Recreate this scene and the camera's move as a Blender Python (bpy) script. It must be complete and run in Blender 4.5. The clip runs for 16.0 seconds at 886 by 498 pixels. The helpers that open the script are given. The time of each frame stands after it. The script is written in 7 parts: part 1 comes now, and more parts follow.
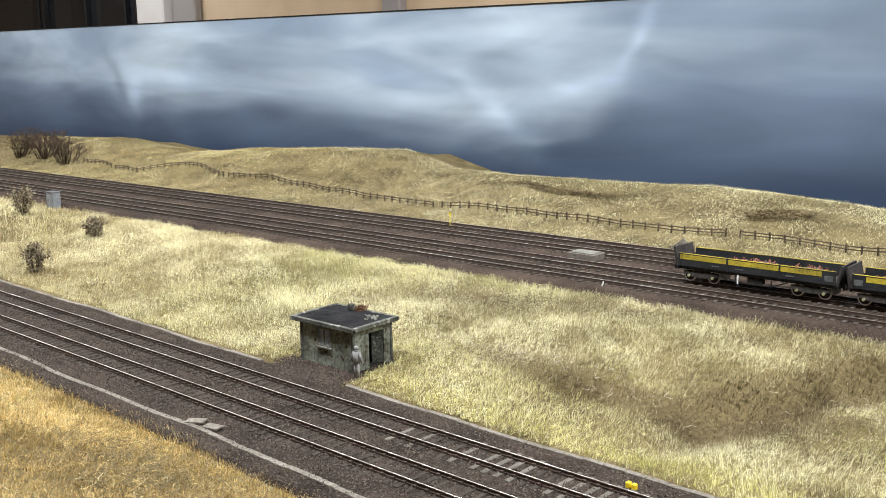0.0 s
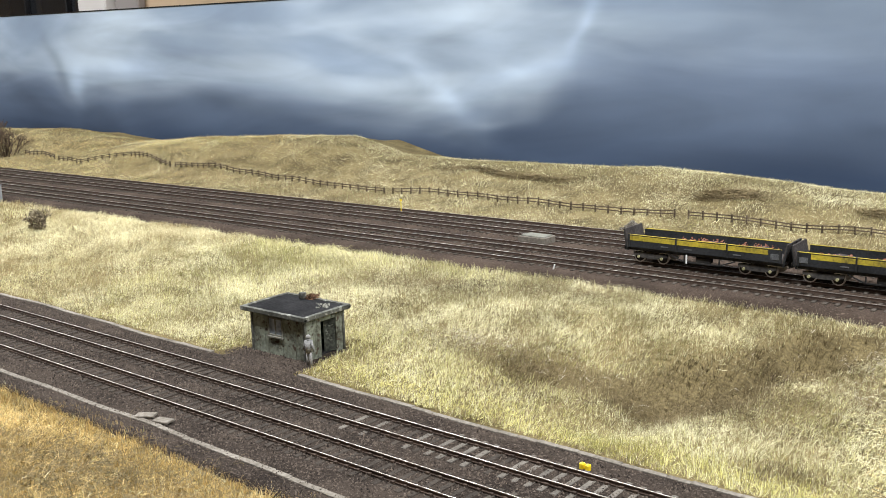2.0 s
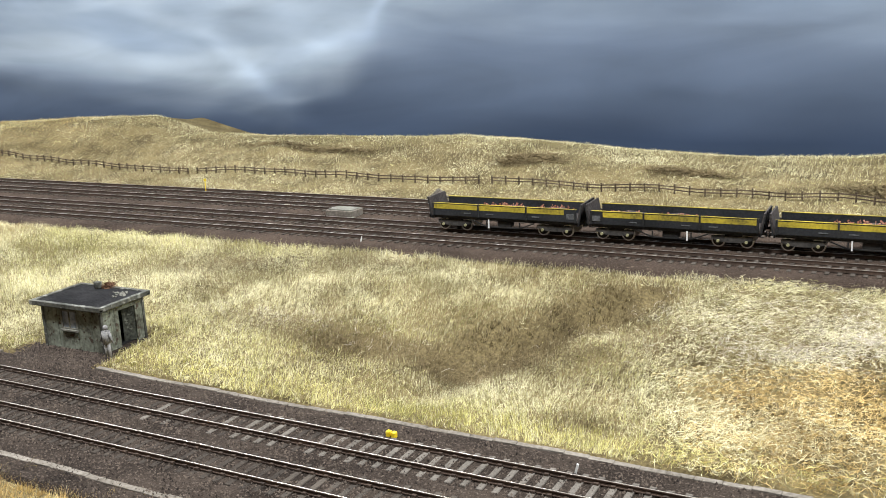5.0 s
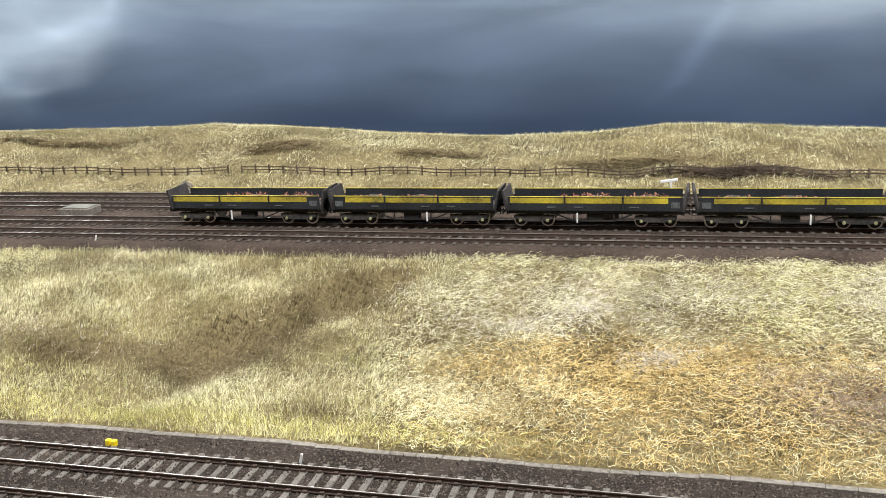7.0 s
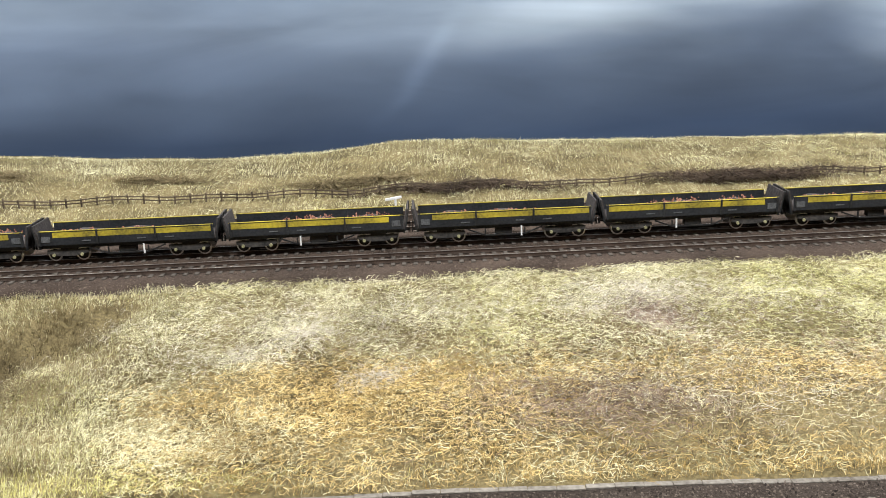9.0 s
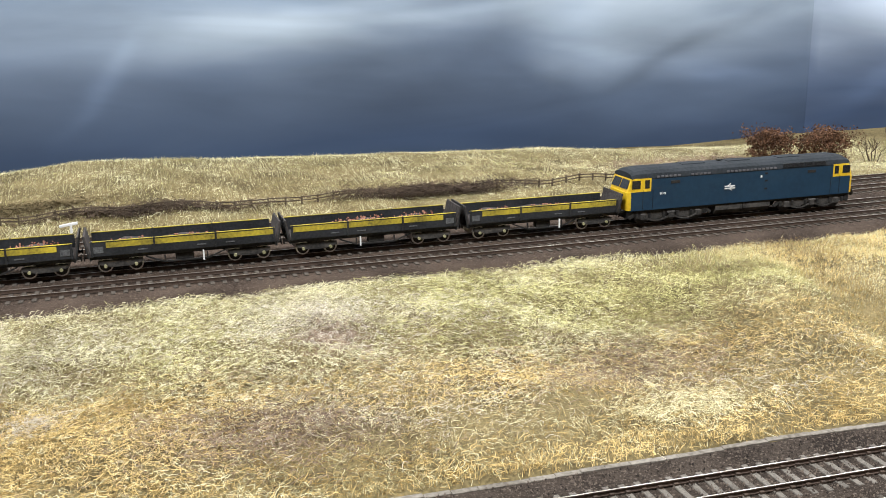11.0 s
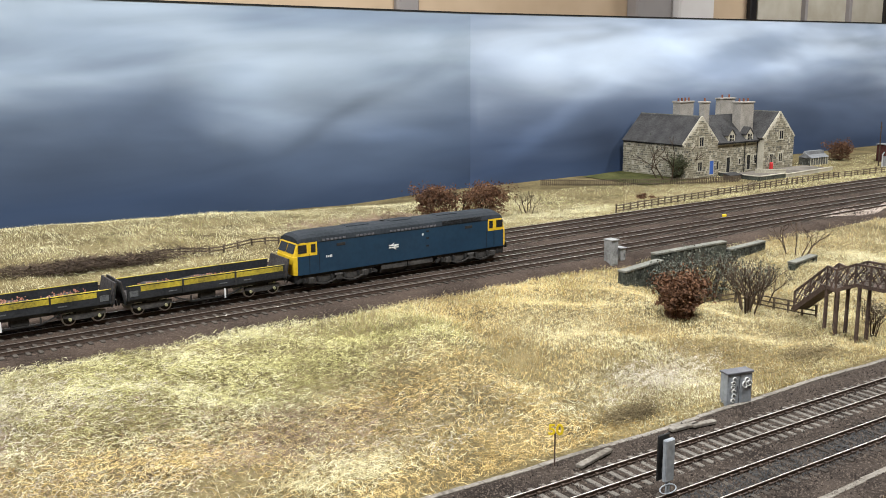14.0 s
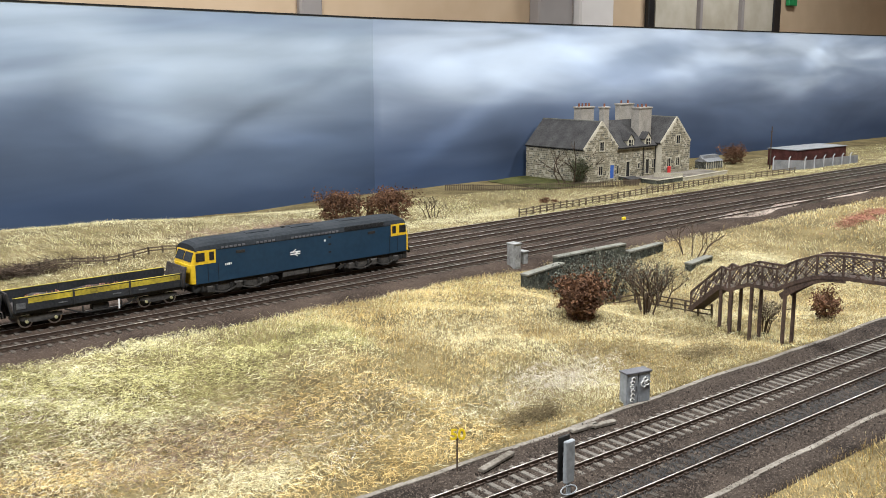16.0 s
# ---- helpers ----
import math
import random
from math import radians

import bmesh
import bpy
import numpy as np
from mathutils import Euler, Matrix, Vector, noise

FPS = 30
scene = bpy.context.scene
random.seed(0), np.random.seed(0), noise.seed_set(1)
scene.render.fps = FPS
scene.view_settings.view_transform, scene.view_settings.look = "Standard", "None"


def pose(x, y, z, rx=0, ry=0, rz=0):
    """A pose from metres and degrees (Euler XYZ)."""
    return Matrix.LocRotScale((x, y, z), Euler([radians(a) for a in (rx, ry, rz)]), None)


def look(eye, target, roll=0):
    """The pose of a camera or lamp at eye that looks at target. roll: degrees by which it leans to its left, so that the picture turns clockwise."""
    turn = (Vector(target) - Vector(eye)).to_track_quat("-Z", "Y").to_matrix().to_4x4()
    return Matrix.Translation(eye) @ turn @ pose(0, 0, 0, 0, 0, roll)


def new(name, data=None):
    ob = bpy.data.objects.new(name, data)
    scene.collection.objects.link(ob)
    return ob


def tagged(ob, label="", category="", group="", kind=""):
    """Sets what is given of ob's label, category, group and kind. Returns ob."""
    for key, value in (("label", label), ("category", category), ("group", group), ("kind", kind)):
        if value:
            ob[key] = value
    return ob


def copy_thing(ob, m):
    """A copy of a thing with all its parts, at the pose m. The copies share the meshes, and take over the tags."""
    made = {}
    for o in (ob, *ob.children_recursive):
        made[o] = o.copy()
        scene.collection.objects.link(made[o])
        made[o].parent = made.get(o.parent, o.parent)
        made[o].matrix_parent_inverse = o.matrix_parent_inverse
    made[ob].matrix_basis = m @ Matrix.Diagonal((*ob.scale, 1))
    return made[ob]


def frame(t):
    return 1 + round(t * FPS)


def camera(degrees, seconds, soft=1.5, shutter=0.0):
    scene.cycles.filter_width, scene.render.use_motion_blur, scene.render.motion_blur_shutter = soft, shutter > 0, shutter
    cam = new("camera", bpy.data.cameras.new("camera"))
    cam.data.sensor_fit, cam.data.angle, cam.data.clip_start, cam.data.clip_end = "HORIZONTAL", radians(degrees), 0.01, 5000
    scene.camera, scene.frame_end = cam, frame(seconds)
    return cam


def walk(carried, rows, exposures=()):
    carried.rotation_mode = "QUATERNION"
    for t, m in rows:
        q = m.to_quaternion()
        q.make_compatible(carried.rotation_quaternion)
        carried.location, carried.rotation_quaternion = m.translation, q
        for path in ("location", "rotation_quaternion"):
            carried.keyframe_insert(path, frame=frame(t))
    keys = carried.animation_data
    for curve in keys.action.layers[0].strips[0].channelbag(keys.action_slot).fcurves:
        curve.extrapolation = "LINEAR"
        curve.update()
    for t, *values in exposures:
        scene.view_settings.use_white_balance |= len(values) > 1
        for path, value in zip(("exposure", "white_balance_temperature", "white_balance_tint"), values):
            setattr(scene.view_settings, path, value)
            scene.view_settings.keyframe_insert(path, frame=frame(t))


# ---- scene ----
# ---------------------------------------------------------------- camera
# Metres. z = 0 is the rail top of the upper main line, whose near rail lies on y = 0; the line runs along x.
cam = camera(49.32, 16.0, soft=0.9)
PATH = [
    (0, -0.0450, -0.7510, 0.1937, 40.39, -10.73, -0.71),
    (0.5, -0.0445, -0.7509, 0.1940, 39.64, -11.06, -0.89),
    (1, -0.0446, -0.7503, 0.1932, 39.10, -11.35, -1.10),
    (1.5, -0.0456, -0.7490, 0.1931, 38.41, -11.57, -1.20),
    (2, -0.0453, -0.7480, 0.1933, 37.57, -11.63, -1.36),
    (2.5, -0.0440, -0.7472, 0.1931, 36.59, -11.82, -1.47),
    (3, -0.0416, -0.7456, 0.1929, 35.50, -12.18, -2.00),
    (3.2, -0.0412, -0.7449, 0.1927, 34.90, -12.31, -2.16),
    (5.3, -0.0281, -0.7372, 0.1926, 25.12, -13.87, -2.54),
    (5.5, -0.0246, -0.7345, 0.1921, 23.82, -14.09, -2.58),
    (6, -0.0152, -0.7297, 0.1913, 20.55, -14.55, -2.62),
    (6.5, -0.0077, -0.7264, 0.1913, 17.19, -14.86, -2.51),
    (7, 0.0000, -0.7237, 0.1915, 14.04, -15.04, -2.77),
    (7.5, 0.0070, -0.7187, 0.1911, 10.27, -15.30, -2.74),
    (8, 0.0132, -0.7130, 0.1912, 6.12, -15.18, -2.37),
    (8.5, 0.0199, -0.7134, 0.1935, 2.89, -14.89, -2.38),
    (9, 0.0253, -0.7159, 0.1938, -0.83, -14.69, -2.51),
    (9.5, 0.0313, -0.7130, 0.1936, -5.92, -14.68, -2.33),
    (9.7, 0.0340, -0.7114, 0.1939, -7.93, -14.71, -2.18),
    (11.8, 0.0719, -0.7153, 0.2011, -23.71, -13.98, -0.35),
    (12, 0.0749, -0.7146, 0.2016, -25.58, -13.85, -0.33),
    (12.5, 0.0831, -0.7139, 0.2021, -29.48, -13.24, -0.03),
    (13, 0.0877, -0.7151, 0.2030, -31.63, -12.37, -0.67),
    (13.5, 0.0893, -0.7162, 0.2036, -33.68, -11.85, -0.63),
    (14, 0.0890, -0.7172, 0.2041, -35.67, -11.26, -0.33),
    (14.5, 0.0917, -0.7161, 0.2029, -37.27, -11.03, -0.14),
    (15, 0.0946, -0.7181, 0.2030, -38.77, -10.94, 0.02),
    (15.5, 0.0944, -0.7166, 0.2032, -40.14, -10.89, 0.06),
    (16, 0.0960, -0.7166, 0.2026, -41.21, -10.93, -0.04),
]


def eye_pose(x, y, z, yaw, pitch, roll):
    a, b = radians(yaw), radians(pitch)
    ahead = (-math.sin(a) * math.cos(b), math.cos(a) * math.cos(b), math.sin(b))
    return look((x, y, z), (x + ahead[0], y + ahead[1], z + ahead[2]), roll)


walk(cam, [(t, eye_pose(x, y, z, yaw, pitch, roll)) for t, x, y, z, yaw, pitch, roll in PATH])

# ---------------------------------------------------------------- light
scene.view_settings.exposure = -0.18
world = bpy.data.worlds.new("hall_air")
scene.world = world
world.use_nodes = True
world.node_tree.nodes["Background"].inputs[0].default_value = (0.85, 0.92, 1.0, 1)
world.node_tree.nodes["Background"].inputs[1].default_value = 0.07


def ceiling_lamp(x, y, watts, sx=1.5, sy=0.4):
    data = bpy.data.lights.new("ceiling_lamp", "AREA")
    data.shape, data.size, data.size_y, data.energy = "RECTANGLE", sx, sy, watts
    data.color = (0.95, 0.975, 1.0)
    ob = new("ceiling_lamp", data)
    ob.matrix_world = look((x, y, 1.86), (x, y, 0))
    return ob


for lx in (-2.4, -0.8, 0.8, 2.4):
    ceiling_lamp(lx, -0.75, 54, 0.4, 0.25)
    ceiling_lamp(lx, 0.35, 14, 0.4, 0.25)
for lx in (-5.5, -2.0, 2.0, 5.5):
    ceiling_lamp(lx, 1.9, 55, 1.2, 0.3)

# ---------------------------------------------------------------- mesh helpers


def mesh_of(name, bm):
    me = bpy.data.meshes.new(name)
    bm.to_mesh(me)
    bm.free()
    return me


def part(name, bm, material, parent=None, label="", smooth=False):
    me = mesh_of(name, bm)
    me.materials.append(material)
    if smooth:
        for p in me.polygons:
            p.use_smooth = True
    ob = new(name, me)
    if parent is not None:
        ob.parent = parent
    if label:
        tagged(ob, label)
    return ob


def thing(name, label, category, m=None, group="", kind=""):
    ob = new(name)
    ob.empty_display_size = 0.01
    if m is not None:
        ob.matrix_basis = m
    return tagged(ob, label, category, group, kind)


def shared(name, me, parent, m):
    ob = new(name, me)
    ob.parent = parent
    ob.matrix_basis = m
    return ob


def quad(bm, pts):
    return bm.faces.new([bm.verts.new(p) for p in pts])


def box(bm, x0, x1, y0, y1, z0, z1, bevel=0.0, m=None):
    r = bmesh.ops.create_cube(bm, size=1)
    vs = r["verts"]
    t = Matrix.Translation(((x0 + x1) / 2, (y0 + y1) / 2, (z0 + z1) / 2)) @ Matrix.Diagonal((x1 - x0, y1 - y0, z1 - z0, 1))
    if m is not None:
        t = m @ t
    bmesh.ops.transform(bm, matrix=t, verts=vs)
    if bevel:
        es = list({e for v in vs for e in v.link_edges})
        bmesh.ops.bevel(bm, geom=es, offset=bevel, segments=1, affect="EDGES", clamp_overlap=True)
    return bm


def beam(bm, a, b, w, h, up=(0, 0, 1)):
    """A bar of w by h from a to b."""
    a, b = Vector(a), Vector(b)
    d = (b - a)
    n = d.length
    d.normalize()
    s = d.cross(Vector(up))
    if s.length < 1e-6:
        s = Vector((1, 0, 0))
    s.normalize()
    u = s.cross(d)
    c = []
    for p in (a, b):
        for i, j in ((-1, -1), (1, -1), (1, 1), (-1, 1)):
            c.append(bm.verts.new(p + s * (i * w / 2) + u * (j * h / 2)))
    for f in ((0, 1, 2, 3), (7, 6, 5, 4), (0, 4, 5, 1), (1, 5, 6, 2), (2, 6, 7, 3), (3, 7, 4, 0)):
        bm.faces.new([c[k] for k in f])


def rod(bm, a, b, r0, r1=None, n=8, cap=True):
    """A round bar from a to b."""
    r1 = r0 if r1 is None else r1
    a, b = Vector(a), Vector(b)
    d = (b - a).normalized()
    s = d.cross(Vector((0, 0, 1)))
    if s.length < 1e-4:
        s = Vector((1, 0, 0))
    s.normalize()
    u = s.cross(d)
    ra, rb = [], []
    for i in range(n):
        t = 2 * math.pi * i / n
        o = s * math.cos(t) + u * math.sin(t)
        ra.append(bm.verts.new(a + o * r0))
        rb.append(bm.verts.new(b + o * r1))
    for i in range(n):
        j = (i + 1) % n
        bm.faces.new((ra[i], ra[j], rb[j], rb[i]))
    if cap:
        bm.faces.new(ra[::-1])
        bm.faces.new(rb)


def prism(bm, profile, axis, a, b):
    """Extrude a closed outline, given in the two other axes, from a to b along the axis."""
    def at(p, t):
        return {"x": (t, p[0], p[1]), "y": (p[0], t, p[1]), "z": (p[0], p[1], t)}[axis]
    va = [bm.verts.new(at(p, a)) for p in profile]
    vb = [bm.verts.new(at(p, b)) for p in profile]
    n = len(profile)
    for i in range(n):
        j = (i + 1) % n
        bm.faces.new((va[i], va[j], vb[j], vb[i]))
    bm.faces.new(va[::-1])
    bm.faces.new(vb)
    bmesh.ops.recalc_face_normals(bm, faces=bm.faces)


def loft(bm, rings, cap=True):
    rows = [[bm.verts.new(p) for p in r] for r in rings]
    n = len(rings[0])
    for a, b in zip(rows, rows[1:]):
        for i in range(n):
            j = (i + 1) % n
            bm.faces.new((a[i], a[j], b[j], b[i]))
    if cap:
        bm.faces.new(rows[0][::-1])
        bm.faces.new(rows[-1])
    bmesh.ops.recalc_face_normals(bm, faces=bm.faces)


def tri_mesh(name, verts, tris, material):
    """A mesh from numpy arrays of vertices (n, 3) and triangles (m, 3)."""
    me = bpy.data.meshes.new(name)
    n, m = len(verts), len(tris)
    me.vertices.add(n)
    me.vertices.foreach_set("co", np.asarray(verts, np.float32).ravel())
    me.loops.add(m * 3)
    me.loops.foreach_set("vertex_index", np.asarray(tris, np.int32).ravel())
    me.polygons.add(m)
    me.polygons.foreach_set("loop_start", np.arange(0, m * 3, 3, dtype=np.int32))
    me.update(calc_edges=True)
    me.materials.append(material)
    return me


# ---------------------------------------------------------------- materials


def surface(name, dark, light, rough=0.7, metal=0.0, fine=900.0, coarse=60.0, bump=0.15, fleck=None, island=0.0, spread=0.5, broad=1.0):
    """A procedural surface: two colours mixed by noise at two sizes, an optional fleck colour, fine relief."""
    mat = bpy.data.materials.new(name)
    mat.use_nodes = True
    nt = mat.node_tree
    nd, ln = nt.nodes, nt.links
    bsdf = nd["Principled BSDF"]
    bsdf.inputs["Roughness"].default_value = rough
    bsdf.inputs["Metallic"].default_value = metal
    bsdf.inputs["Specular IOR Level"].default_value = 0.12 if rough > 0.82 else 0.4
    geo = nd.new("ShaderNodeNewGeometry")
    n1 = nd.new("ShaderNodeTexNoise")
    n1.inputs["Scale"].default_value, n1.inputs["Detail"].default_value = fine, 3
    n2 = nd.new("ShaderNodeTexNoise")
    n2.inputs["Scale"].default_value, n2.inputs["Detail"].default_value = coarse, 4
    for n in (n1, n2):
        ln.new(geo.outputs["Position"], n.inputs["Vector"])
    gain = nd.new("ShaderNodeMath")
    gain.operation = "MULTIPLY_ADD"
    ln.new(n2.outputs["Fac"], gain.inputs[0])
    gain.inputs[1].default_value, gain.inputs[2].default_value = broad, 0.5 - 0.5 * broad
    add = nd.new("ShaderNodeMath")
    add.operation = "ADD"
    ln.new(n1.outputs["Fac"], add.inputs[0])
    ln.new(gain.outputs[0], add.inputs[1])
    src = add.outputs[0]
    if island:
        mul = nd.new("ShaderNodeMath")
        mul.operation = "MULTIPLY_ADD"
        ln.new(geo.outputs["Random Per Island"], mul.inputs[0])
        mul.inputs[1].default_value = island
        ln.new(src, mul.inputs[2])
        sub = nd.new("ShaderNodeMath")
        sub.operation = "SUBTRACT"
        ln.new(mul.outputs[0], sub.inputs[0])
        sub.inputs[1].default_value = island / 2
        src = sub.outputs[0]
    ramp = nd.new("ShaderNodeMapRange")
    ramp.inputs["From Min"].default_value, ramp.inputs["From Max"].default_value = 1 - spread / 2, 1 + spread / 2
    ln.new(src, ramp.inputs["Value"])
    mix = nd.new("ShaderNodeMix")
    mix.data_type = "RGBA"
    mix.inputs["A"].default_value, mix.inputs["B"].default_value = (*dark, 1), (*light, 1)
    ln.new(ramp.outputs["Result"], mix.inputs["Factor"])
    out = mix.outputs["Result"]
    if fleck:
        n3 = nd.new("ShaderNodeTexNoise")
        n3.inputs["Scale"].default_value = fine * 0.6
        ln.new(geo.outputs["Position"], n3.inputs["Vector"])
        r3 = nd.new("ShaderNodeMapRange")
        r3.inputs["From Min"].default_value, r3.inputs["From Max"].default_value = 0.6, 0.68
        ln.new(n3.outputs["Fac"], r3.inputs["Value"])
        m3 = nd.new("ShaderNodeMix")
        m3.data_type = "RGBA"
        m3.inputs["B"].default_value = (*fleck, 1)
        ln.new(out, m3.inputs["A"])
        ln.new(r3.outputs["Result"], m3.inputs["Factor"])
        out = m3.outputs["Result"]
    ln.new(out, bsdf.inputs["Base Color"])
    if bump:
        b = nd.new("ShaderNodeBump")
        b.inputs["Strength"].default_value, b.inputs["Distance"].default_value = bump, 0.6 / fine
        ln.new(n1.outputs["Fac"], b.inputs["Height"])
        ln.new(b.outputs["Normal"], bsdf.inputs["Normal"])
    return mat


M = {}
M["earth"] = surface("earth", (0.068, 0.052, 0.024), (0.21, 0.165, 0.08), 0.95, fine=500, coarse=25, bump=0.6)
M["ballast"] = surface("ballast", (0.013, 0.0095, 0.0075), (0.055, 0.042, 0.033), 0.95, fine=1000, coarse=30, bump=1.0, fleck=(0.12, 0.095, 0.078))
M["ballast_up"] = surface("ballast_up", (0.021, 0.0145, 0.011), (0.074, 0.053, 0.04), 0.95, fine=1000, coarse=20, bump=1.0, fleck=(0.12, 0.09, 0.07))
M["stone_chip"] = surface("stone_chip", (0.012, 0.009, 0.0075), (0.1, 0.078, 0.062), 0.9, fine=700, coarse=40, bump=0, island=1.5, spread=1.5)
M["sleeper"] = surface("sleeper", (0.07, 0.062, 0.053), (0.19, 0.17, 0.147), 0.9, fine=900, coarse=60, bump=0.4, spread=0.7)
M["sleeper_dark"] = surface("sleeper_dark", (0.04, 0.034, 0.029), (0.1, 0.085, 0.07), 0.9, fine=1500, coarse=60, bump=0.4)
M["sleeper_stained"] = surface("sleeper_stained", (0.022, 0.018, 0.015), (0.07, 0.058, 0.048), 0.9, fine=900, coarse=60, bump=0.4, spread=0.8)
M["rail_side"] = surface("rail_side", (0.035, 0.022, 0.015), (0.085, 0.055, 0.04), 0.75, fine=900, coarse=40, bump=0.2)
M["rail_top"] = surface("rail_top", (0.52, 0.48, 0.44), (0.7, 0.66, 0.61), 0.48, metal=1.0, fine=800, coarse=20, bump=0.05)
M["chair"] = surface("chair", (0.03, 0.02, 0.015), (0.07, 0.045, 0.03), 0.8)
M["concrete"] = surface("concrete", (0.1, 0.086, 0.07), (0.26, 0.235, 0.2), 0.9, fine=400, coarse=35, bump=0.35, spread=0.6)
M["concrete_pale"] = surface("concrete_pale", (0.15, 0.15, 0.145), (0.36, 0.36, 0.35), 0.85, fine=500, coarse=90, bump=0.25, spread=0.7)
M["grass_pale"] = surface("grass_pale", (0.28, 0.246, 0.123), (0.859, 0.808, 0.537), 0.85, fine=260, coarse=16, bump=0, island=1.25, spread=0.75, broad=2.6)
M["grass_green"] = surface("grass_green", (0.213, 0.199, 0.065), (0.734, 0.689, 0.328), 0.85, fine=260, coarse=16, bump=0, island=1.25, spread=0.75, broad=2.6)
M["grass_gold"] = surface("grass_gold", (0.258, 0.166, 0.05), (0.814, 0.61, 0.266), 0.85, fine=260, coarse=16, bump=0, island=1.25, spread=0.75, broad=2.6)
M["grass_straw"] = surface("grass_straw", (0.347, 0.263, 0.129), (0.86, 0.802, 0.514), 0.85, fine=260, coarse=16, bump=0, island=1.25, spread=0.75, broad=2.6)
M["grass_lime"] = surface("grass_lime", (0.28, 0.252, 0.067), (0.78, 0.718, 0.271), 0.85, fine=260, coarse=16, bump=0, island=1.25, spread=0.75, broad=2.6)
M["scrub"] = surface("scrub", (0.06, 0.046, 0.024), (0.25, 0.195, 0.105), 0.9, fine=260, coarse=20, bump=0, island=0.7, spread=1.0, broad=2.2)
M["bramble"] = surface("bramble", (0.09, 0.058, 0.045), (0.42, 0.31, 0.235), 0.9, fine=260, coarse=20, bump=0, island=0.7, spread=1.0, broad=2.2)
M["white_twig"] = surface("white_twig", (0.3, 0.25, 0.19), (0.76, 0.7, 0.6), 0.9, fine=260, coarse=20, bump=0, island=0.7, spread=1.0, broad=2.2)
M["dark_twig"] = surface("dark_twig", (0.035, 0.025, 0.018), (0.12, 0.085, 0.06), 0.9, fine=500, coarse=30, bump=0, island=0.9, spread=0.9)
M["leaf_brown"] = surface("leaf_brown", (0.05, 0.026, 0.016), (0.2, 0.105, 0.06), 0.85, fine=300, coarse=40, bump=0, island=1.0, spread=1.1)
M["leaf_grey"] = surface("leaf_grey", (0.09, 0.07, 0.045), (0.42, 0.36, 0.25), 0.85, fine=300, coarse=40, bump=0, island=1.0, spread=1.1)
M["thicket"] = surface("thicket", (0.022, 0.024, 0.018), (0.2, 0.21, 0.17), 0.85, fine=300, coarse=40, bump=0, island=1.0, spread=1.1)
M["ivy"] = surface("ivy", (0.02, 0.026, 0.012), (0.12, 0.125, 0.06), 0.8, fine=300, coarse=40, bump=0, island=1.0, spread=1.1)
M["timber_fence"] = surface("timber_fence", (0.06, 0.045, 0.033), (0.16, 0.125, 0.09), 0.9, fine=900, coarse=60)
M["loco_blue"] = surface("loco_blue", (0.0062, 0.027, 0.056), (0.011, 0.042, 0.082), 0.45, fine=300, coarse=25, bump=0.02, spread=0.8)
M["loco_roof"] = surface("loco_roof", (0.012, 0.015, 0.018), (0.034, 0.039, 0.045), 0.83, fine=400, coarse=25, bump=0.05, spread=0.8)
M["loco_yellow"] = surface("loco_yellow", (0.62, 0.4, 0.015), (0.78, 0.52, 0.03), 0.45, fine=400, coarse=40, bump=0.02)
M["chassis"] = surface("chassis", (0.006, 0.006, 0.006), (0.03, 0.027, 0.024), 0.75, fine=700, coarse=80, bump=0.2)
M["bogie_dust"] = surface("bogie_dust", (0.014, 0.013, 0.012), (0.07, 0.063, 0.056), 0.8, fine=600, coarse=90, bump=0.2)
M["wagon_black"] = surface("wagon_black", (0.008, 0.0085, 0.009), (0.03, 0.031, 0.033), 0.65, fine=500, coarse=40, bump=0.08)
M["wagon_grey"] = surface("wagon_grey", (0.006, 0.007, 0.0085), (0.026, 0.028, 0.032), 0.7, fine=500, coarse=40, bump=0.1)
M["wagon_inside"] = surface("wagon_inside", (0.035, 0.031, 0.03), (0.085, 0.076, 0.073), 0.85, fine=500, coarse=40, bump=0.1)
M["wagon_yellow"] = surface("wagon_yellow", (0.12, 0.1, 0.024), (0.6, 0.47, 0.04), 0.6, fine=500, coarse=45, bump=0.02, spread=0.8, broad=1.6)
M["lettering"] = surface("lettering", (0.05, 0.052, 0.056), (0.14, 0.145, 0.15), 0.7, fine=900, coarse=300, bump=0)
M["wheel"] = surface("wheel", (0.02, 0.019, 0.018), (0.06, 0.055, 0.05), 0.6)
M["wheel_rim"] = surface("wheel_rim", (0.6, 0.58, 0.55), (0.8, 0.78, 0.75), 0.3, metal=0.9)
M["axlebox"] = surface("axlebox", (0.2, 0.19, 0.1), (0.42, 0.4, 0.23), 0.6)
M["rubble"] = surface("rubble", (0.22, 0.085, 0.055), (0.46, 0.24, 0.17), 0.9, fine=400, coarse=90, island=0.9, spread=0.9)
M["white"] = surface("white", (0.7, 0.7, 0.68), (0.85, 0.85, 0.83), 0.6)
M["dark_glass"] = surface("dark_glass", (0.01, 0.011, 0.013), (0.025, 0.027, 0.03), 0.12, bump=0)
M["black"] = surface("black", (0.008, 0.008, 0.008), (0.02, 0.02, 0.02), 0.6)
M["yellow_box"] = surface("yellow_box", (0.72, 0.5, 0.01), (0.88, 0.66, 0.03), 0.5)
M["hut_board"] = surface("hut_board", (0.045, 0.04, 0.03), (0.3, 0.33, 0.265), 0.85, fine=420, coarse=75, bump=0.25, spread=0.9, broad=1.7, fleck=(0.07, 0.052, 0.04))
